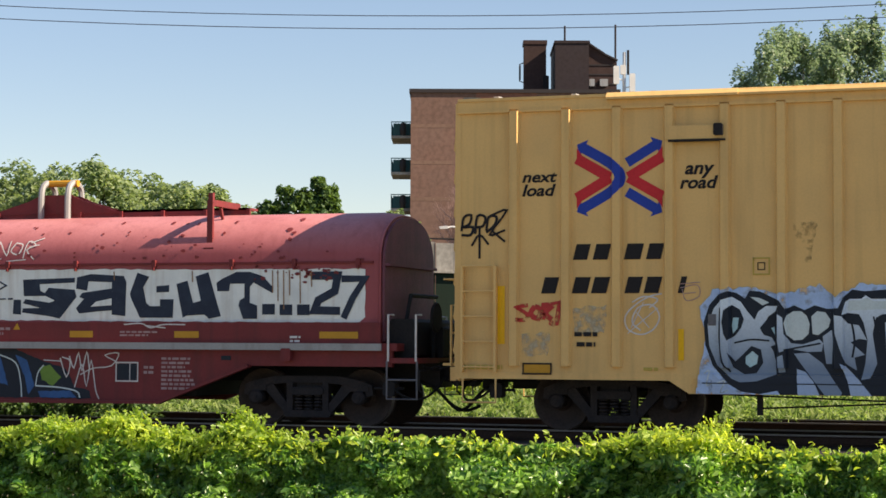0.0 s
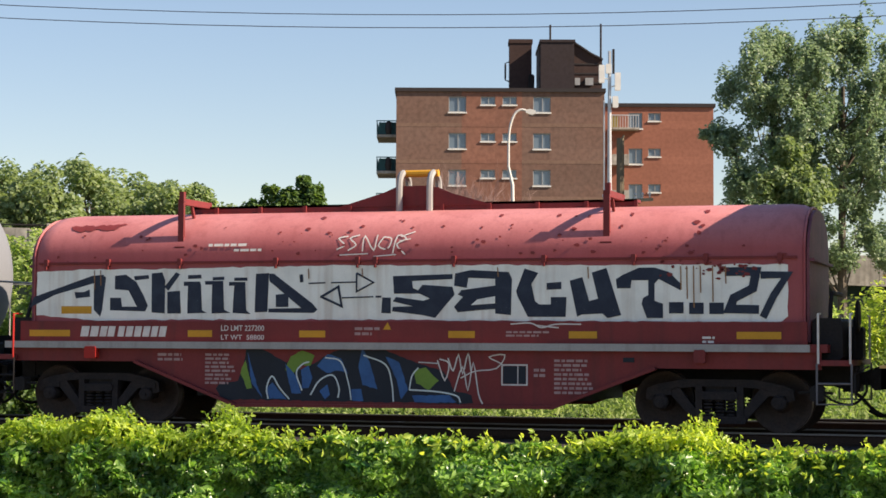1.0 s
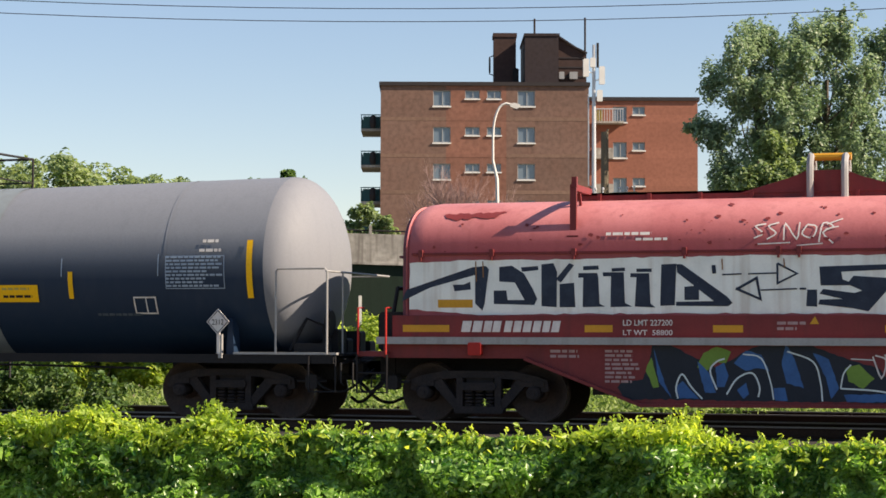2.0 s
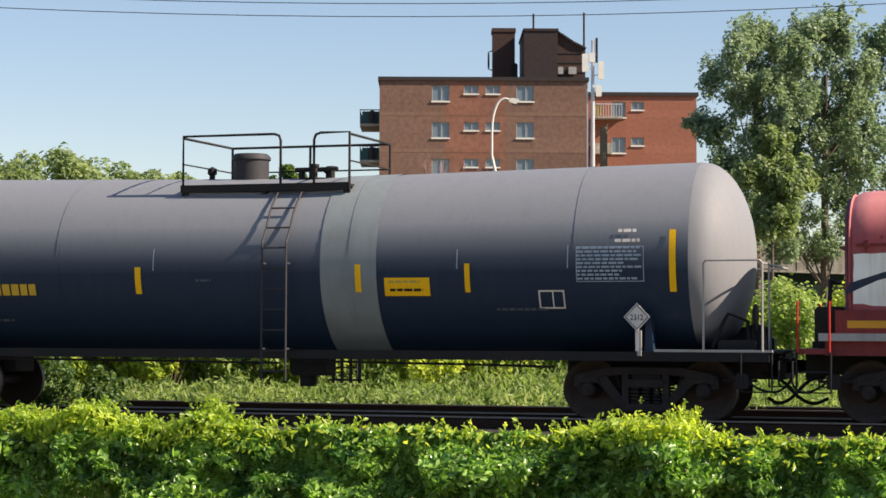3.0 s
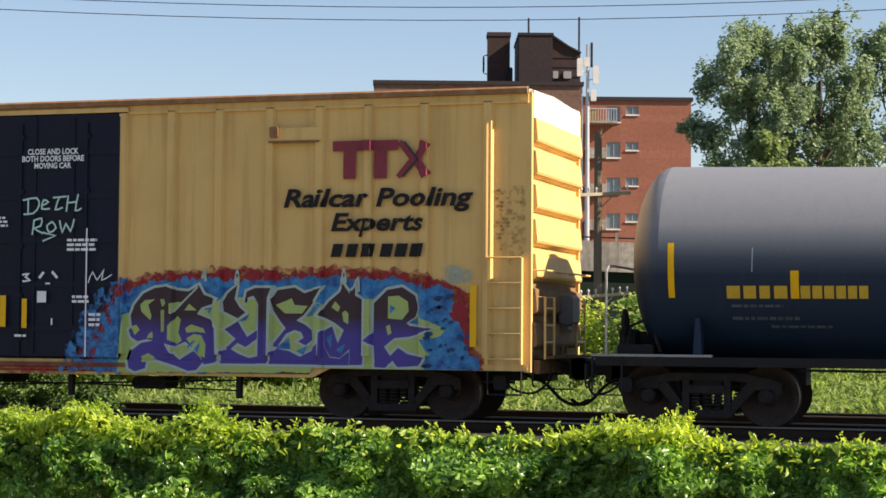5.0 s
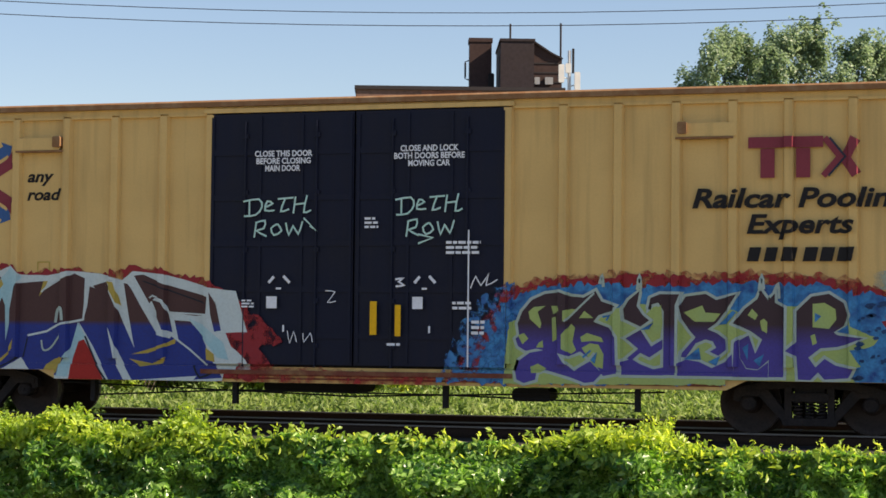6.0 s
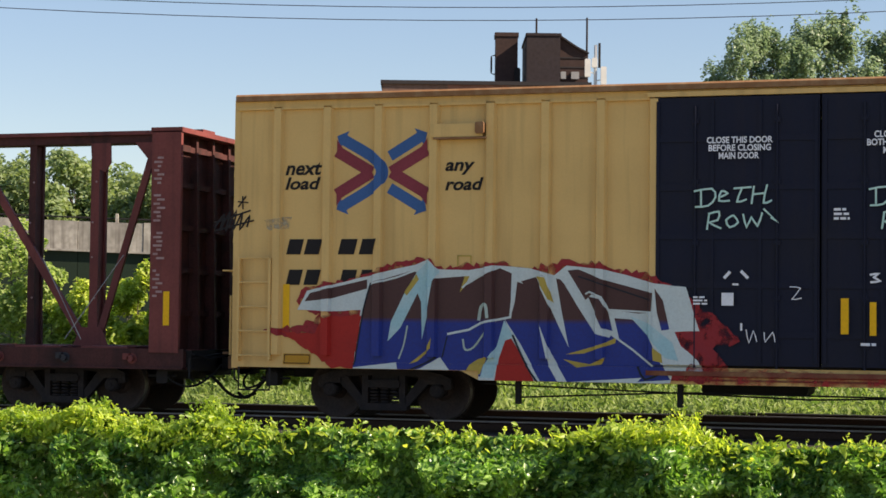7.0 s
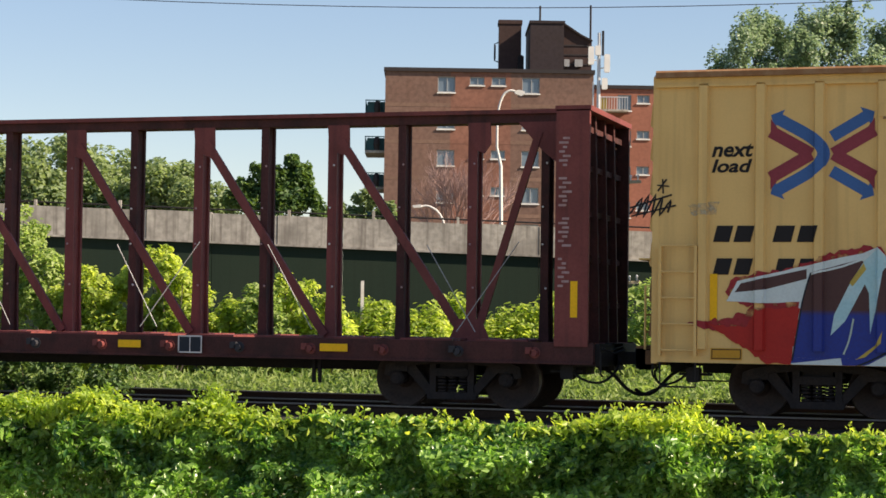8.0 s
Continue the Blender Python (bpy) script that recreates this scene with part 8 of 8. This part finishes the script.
lines(coil_hood, G4, ((0.022, (545, 502), (575, 501)), (0.022, (585, 501), (630, 500)), (0.03, (630, 484), (660, 501), (630, 517), (630, 484)), (0.04, (568, 526), (598, 508), (604, 543), (566, 525)), (0.022, (604, 528), (660, 526)), (0.03, (664, 526), (674, 526)), (0.06, (532, 486), (533, 500))), tag_navy)
lines(coil_hood, G4, ((0.17, (1184, 546), (1210, 546)), (0.17, (1220, 547), (1246, 547)), (0.17, (1256, 547), (1282, 547)),
                      (0.13, (1284, 486), (1340, 486), (1334, 514), (1300, 530), (1292, 548), (1345, 549)), (0.11, (1348, 492), (1396, 492), (1372, 525), (1352, 562))), tag_navy, label="dark blue block lettering")
lines(coil_hood, G4, ((0.022, (612, 418), (596, 422), (608, 434), (594, 442)), (0.022, (632, 416), (616, 422), (628, 434), (614, 444)), (0.022, (640, 446), (642, 418), (660, 444), (664, 416)), (0.022, (676, 420), (668, 436), (684, 442), (690, 424), (676, 420)), (0.022, (694, 450), (700, 418), (716, 424), (700, 434), (716, 452)),
                      (0.018, (600, 452), (650, 450)), (0.018, (660, 455), (700, 452)), (0.018, (706, 420), (730, 411)), (0.018, (704, 428), (724, 424))), letter_white, smooth=3)
small_print(coil_hood, G4, 366, 429, 470, 438, 1, 62, letter_white)
small_print(coil_hood, G4, 412, 439, 470, 447, 1, 63, letter_white)
dots(coil_hood, G4, ((470, 1250, 380, 455, 60), (1150, 1400, 440, 500, 26), (100, 460, 395, 460, 12), (1240, 1330, 470, 490, 20)), 64, frame_red, "rust_chip", 0.03)
fill(coil_hood, frayed(G4([(108, 392), (205, 388), (190, 398), (120, 402)]), 0.02, 65), frame_red, "peeled paint patch")
lines(coil_hood, G4, [(0.018, (u, 476), (u + 1, 476 + d)) for u, d in ((1205, 40), (1216, 55), (1228, 70), (1240, 45), (1262, 60), (1285, 30), (165, 35), (176, 28), (1040, 20), (545, 18), (880, 16), (640, 14))], rust_run, "rust_run", label="thin rust runs")
chars(coil_band, G4, ((144, 158), (161, 175), (178, 190), (192, 204), (210, 221), (224, 236), (239, 251), (254, 266), (269, 280), (283, 295)), 579, 598, letter_white, 0.2)
for u0, u1 in ((54, 126), (335, 378), (532, 578), (795, 842), (1008, 1058), (1306, 1386)):
    coil_band.bars([rect(G4, u0, 586, u1, 598)], reflector_dull, "reflector")
words(coil_band, G4, "LD LMT 227200", 394, 577, 470, 587, letter_white, 0, 0.01)
words(coil_band, G4, "LT WT  58800", 394, 594, 470, 603, letter_white, 0, 0.01)
fill(coil_band, G4([(688, 571), (694, 584), (680, 584)]), reflector_dull, name="sign")
small_print(coil_band, G4, 897, 586, 975, 598, 2, 66, letter_dim)
small_print(coil_band, G4, 630, 580, 675, 598, 2, 67, letter_dim)
lines(coil_band, G4, ((0.02, (905, 574), (940, 572), (960, 580), (985, 574), (1030, 574)), (0.02, (950, 576), (990, 580))), letter_white, smooth=4)
small_print(coil_band, G4, 1245, 594, 1275, 608, 2, 68, letter_white)
# blue piece on the belly sill
G9 = board(9.5, 9.639, 0.8932, -0.0082, 5.6, 1.714, 0.8626)
fill(coil_sill, frayed(G9([(708, 692), (715, 681), (750, 677), (760, 655), (766, 618), (790, 614), (838, 640), (870, 656), (900, 640), (930, 622), (960, 614), (985, 610), (1030, 618), (1085, 640), (1140, 656), (1160, 690), (1192, 698), (1197, 714), (722, 712)]), 0.012, 71), spray_dark, "dark blue graffiti piece")
for p in ([(755, 662), (764, 640), (778, 690), (768, 692)], [(840, 655), (850, 632), (872, 620), (896, 630), (888, 648), (866, 648), (855, 664)], [(1082, 655), (1105, 650), (1131, 674), (1112, 690), (1088, 678)]):
    fill(coil_sill, frayed(G9(p), 0.015, 72), spray_green, "green spray")
for p in ([(768, 622), (788, 690), (798, 710), (776, 680)], [(804, 690), (816, 680), (834, 700), (843, 710), (810, 710)], [(870, 655), (884, 648), (892, 670), (884, 690), (872, 690)], [(905, 694), (920, 682), (925, 700), (916, 710)], [(900, 648), (920, 626), (945, 634), (958, 662), (940, 656), (920, 662)],
          [(985, 614), (1000, 640), (1014, 690), (987, 682), (978, 650)], [(1080, 700), (1150, 699), (1164, 712), (1085, 712)], [(964, 690), (984, 690), (989, 712), (967, 712)], [(840, 645), (862, 668), (870, 700), (852, 700)], [(1030, 630), (1056, 640), (1072, 690), (1060, 708), (1050, 670)]):
    fill(coil_sill, frayed(G9(p), 0.01, 73), belly_blue, "mid blue fill")
lines(coil_sill, G9, ((0.024, (808, 710), (805, 690), (815, 668), (830, 690), (848, 710)), (0.024, (872, 694), (861, 662), (872, 646), (885, 641)), (0.024, (888, 702), (905, 675), (930, 665), (942, 688), (940, 706)), (0.02, (915, 633), (945, 640), (960, 680), (965, 710)), (0.022, (988, 628), (1030, 645), (1042, 680), (1045, 712)),
                      (0.02, (1075, 690), (1080, 665), (1092, 650)), (0.024, (1075, 690), (1130, 693), (1165, 700), (1172, 712)), (0.014, (1092, 640), (1130, 642))), spray_white, smooth=4, label="white contour lines")
lines(coil_sill, G9, ((0.022, (1128, 636), (1142, 672), (1150, 642), (1132, 634)), (0.022, (1148, 632), (1158, 655), (1168, 626), (1176, 660), (1186, 624), (1192, 655)), (0.020, (1160, 692), (1176, 648), (1186, 690), (1196, 640), (1206, 695), (1214, 714)), (0.018, (1172, 668), (1200, 655), (1240, 650), (1256, 626), (1226, 630), (1250, 642), (1268, 660))), letter_white, smooth=3)
small_print(coil_sill, G4, 366, 628, 428, 686, 8, 74, letter_dim)
small_print(coil_sill, G4, 982, 634, 1052, 696, 8, 75, letter_dim)
small_print(coil_sill, G4, 282, 628, 330, 645, 2, 76, letter_dim)
small_print(coil_sill, G4, 946, 650, 974, 668, 2, 77, letter_dim)
coil_sill.bars([rect(G4, 892, 646, 932, 676)], spray_dark, "panel")
boxed(coil_sill, G4, 890, 644, 934, 678, 0.022, letter_white)
lines(coil_sill, G4, ((0.015, (918, 645), (918, 677)),), letter_white, "panel_outline")
coil_sill.bars([rect(G4, 1104, 630, 1124, 638)], spray_dark, "panel")
for u in (158, 1232):
    s = Shape(coil_o)
    x, z, w, h = rect(G4, u, 616, u + 20, 638)
    s.box(x, x + w, 0.14, 0.27, z, z + h, 0.02)
    part("jack_pad", s, spray_red if u < 500 else frame_red, coil)

# -- tank car --
G5 = board(6, -7.21, 0.953, -0.0091, 5, 2.07, 0.885)
sd = tank_side
chars(sd, G5, ((194, 213), (218, 236), (241, 256), (262, 281), (300, 314), (317, 331), (334, 348), (351, 365), (368, 381), (384, 397)), 497, 518, letter_amber)
for a, b, c, d in ((110, 425, 119, 517), (286, 472, 298, 518), (586, 467, 597, 516), (1001, 465, 1012, 514), (1209, 465, 1219, 515)):
    sd.bars([rect(G5, a, b, c, d)], reflector, "reflector")
sd.bars([rect(G5, 1056, 489, 1142, 521)], reflector, "warning_plate")
small_print(sd, G5, 1064, 494, 1136, 502, 1, 81, spray_gold)
small_print(sd, G5, 1066, 508, 1132, 517, 1, 82, letter_black)
small_print(sd, G5, 200, 528, 290, 536, 1, 83, letter_faint)
small_print(sd, G5, 200, 548, 330, 558, 1, 84, letter_faint)
small_print(sd, G5, 255, 562, 350, 570, 1, 85, letter_faint)
small_print(sd, G5, 700, 490, 740, 497, 1, 86, letter_faint)
boxed(sd, G5, 1350, 513, 1397, 542, 0.025, letter_white)
boxed(sd, G5, 1376, 513, 1397, 542, 0.02, letter_white)
small_print(sd, G5, 1424, 438, 1553, 497, 9, 87, spray_steel)
boxed(sd, G5, 1424, 438, 1554, 497, 0.012, spray_steel)
small_print(sd, G5, 1504, 408, 1545, 418, 1, 88, letter_white)
small_print(sd, G5, 1498, 425, 1548, 435, 1, 89, letter_white)
sd.bars([rect(G5, 1604, 410, 1617, 515)], reflector, "reflector")
small_print(sd, G5, 1265, 542, 1370, 550, 1, 90, letter_faint)
lines(sd, G5, [(0.018, (u, 428 + 6 * (u % 3)), (u - 1, 474)) for u in (232, 622, 1196, 1408)], spray_steel, "drip_stain")
s = Shape(tank_o)
x, z = 0.95, 1.56
s.prism([(x, z - 0.21), (x + 0.20, z), (x, z + 0.21), (x - 0.20, z)], 0.10, 0.115)
s.box(x - 0.025, x + 0.025, 0.115, 0.15, 1.05, z - 0.12)
placard = part("hazard_placard", s, letter_white, tank, "white diamond hazard placard")
plate = Side(tank, tank_o, lambda x, z, flat: 0.10)
plate.words("2312", x - 0.10, z - 0.05, 0.09, 0.20, letter_black, 0, 0.01)
lines(plate, lambda p: p, ((0.012, (x, z - 0.18), (x + 0.17, z), (x, z + 0.18), (x - 0.17, z), (x, z - 0.18)),), letter_black, "placard_border")
s = Shape(tank_o)
s.box(0.95, 1.01, 0.12, 0.18, 0.98, 1.36)
part("placard_stem", s, pale_iron, tank)

# -- centre-beam car --
for a, b in ((-5, 18), (223, 264), (573, 620)):
    x0 = -39.72 + (a - 400) / 100 * 1.005 - 0.0105 * ((a - 400) / 100) ** 2
    beam_side.bars([(x0, 0.86, (b - a) / 100 * 0.99, 0.12)], reflector, "reflector")
beam_side.bars([(-40.45, 0.80, 0.40, 0.26)], spray_dark, "panel")
boxed(beam_side, lambda p: p, -40.45, 0.80, -40.05, 1.06, 0.022, letter_white)
lines(beam_side, lambda p: p, ((0.016, (-40.25, 0.80), (-40.25, 1.06)),), letter_white, "panel_outline")
beam_post.bars([(-33.98, 1.44, 0.11, 0.55)], reflector, "reflector")
small = random.Random(3)
tagged(beam_post.bars([(-34.18 + (0.06 if k % 2 else 0), 1.9 + 0.068 * k, small.uniform(0.06, 0.16), 0.035) for k in range(34) if k % 9 < 7], letter_dim, "small_print"), kind="stuff")

# ---- what moves: the train rolls to the right past the viewer ----
SPEED, SLOWING = 6.8047, -0.01135


def run(t):
    """Metres the train has gone from its place at four seconds."""
    return SPEED * (t - 4) + SLOWING * (t - 4) ** 2


def motions():
    times = [0.5 * i for i in range(17)]
    for car in (first, coil, tank, second, beam):
        walk(car, [(t, pose(car["mid"] + run(t), AXIS, 0)) for t in times])
    turns = [0.1 * i for i in range(81)]
    for w, x in wheelsets:
        walk(w, [(t, pose(x, 0, WHEEL_R, 0, 0, 0) @ Matrix.Rotation(run(t) / WHEEL_R, 4, "Y")) for t in turns])


motions()
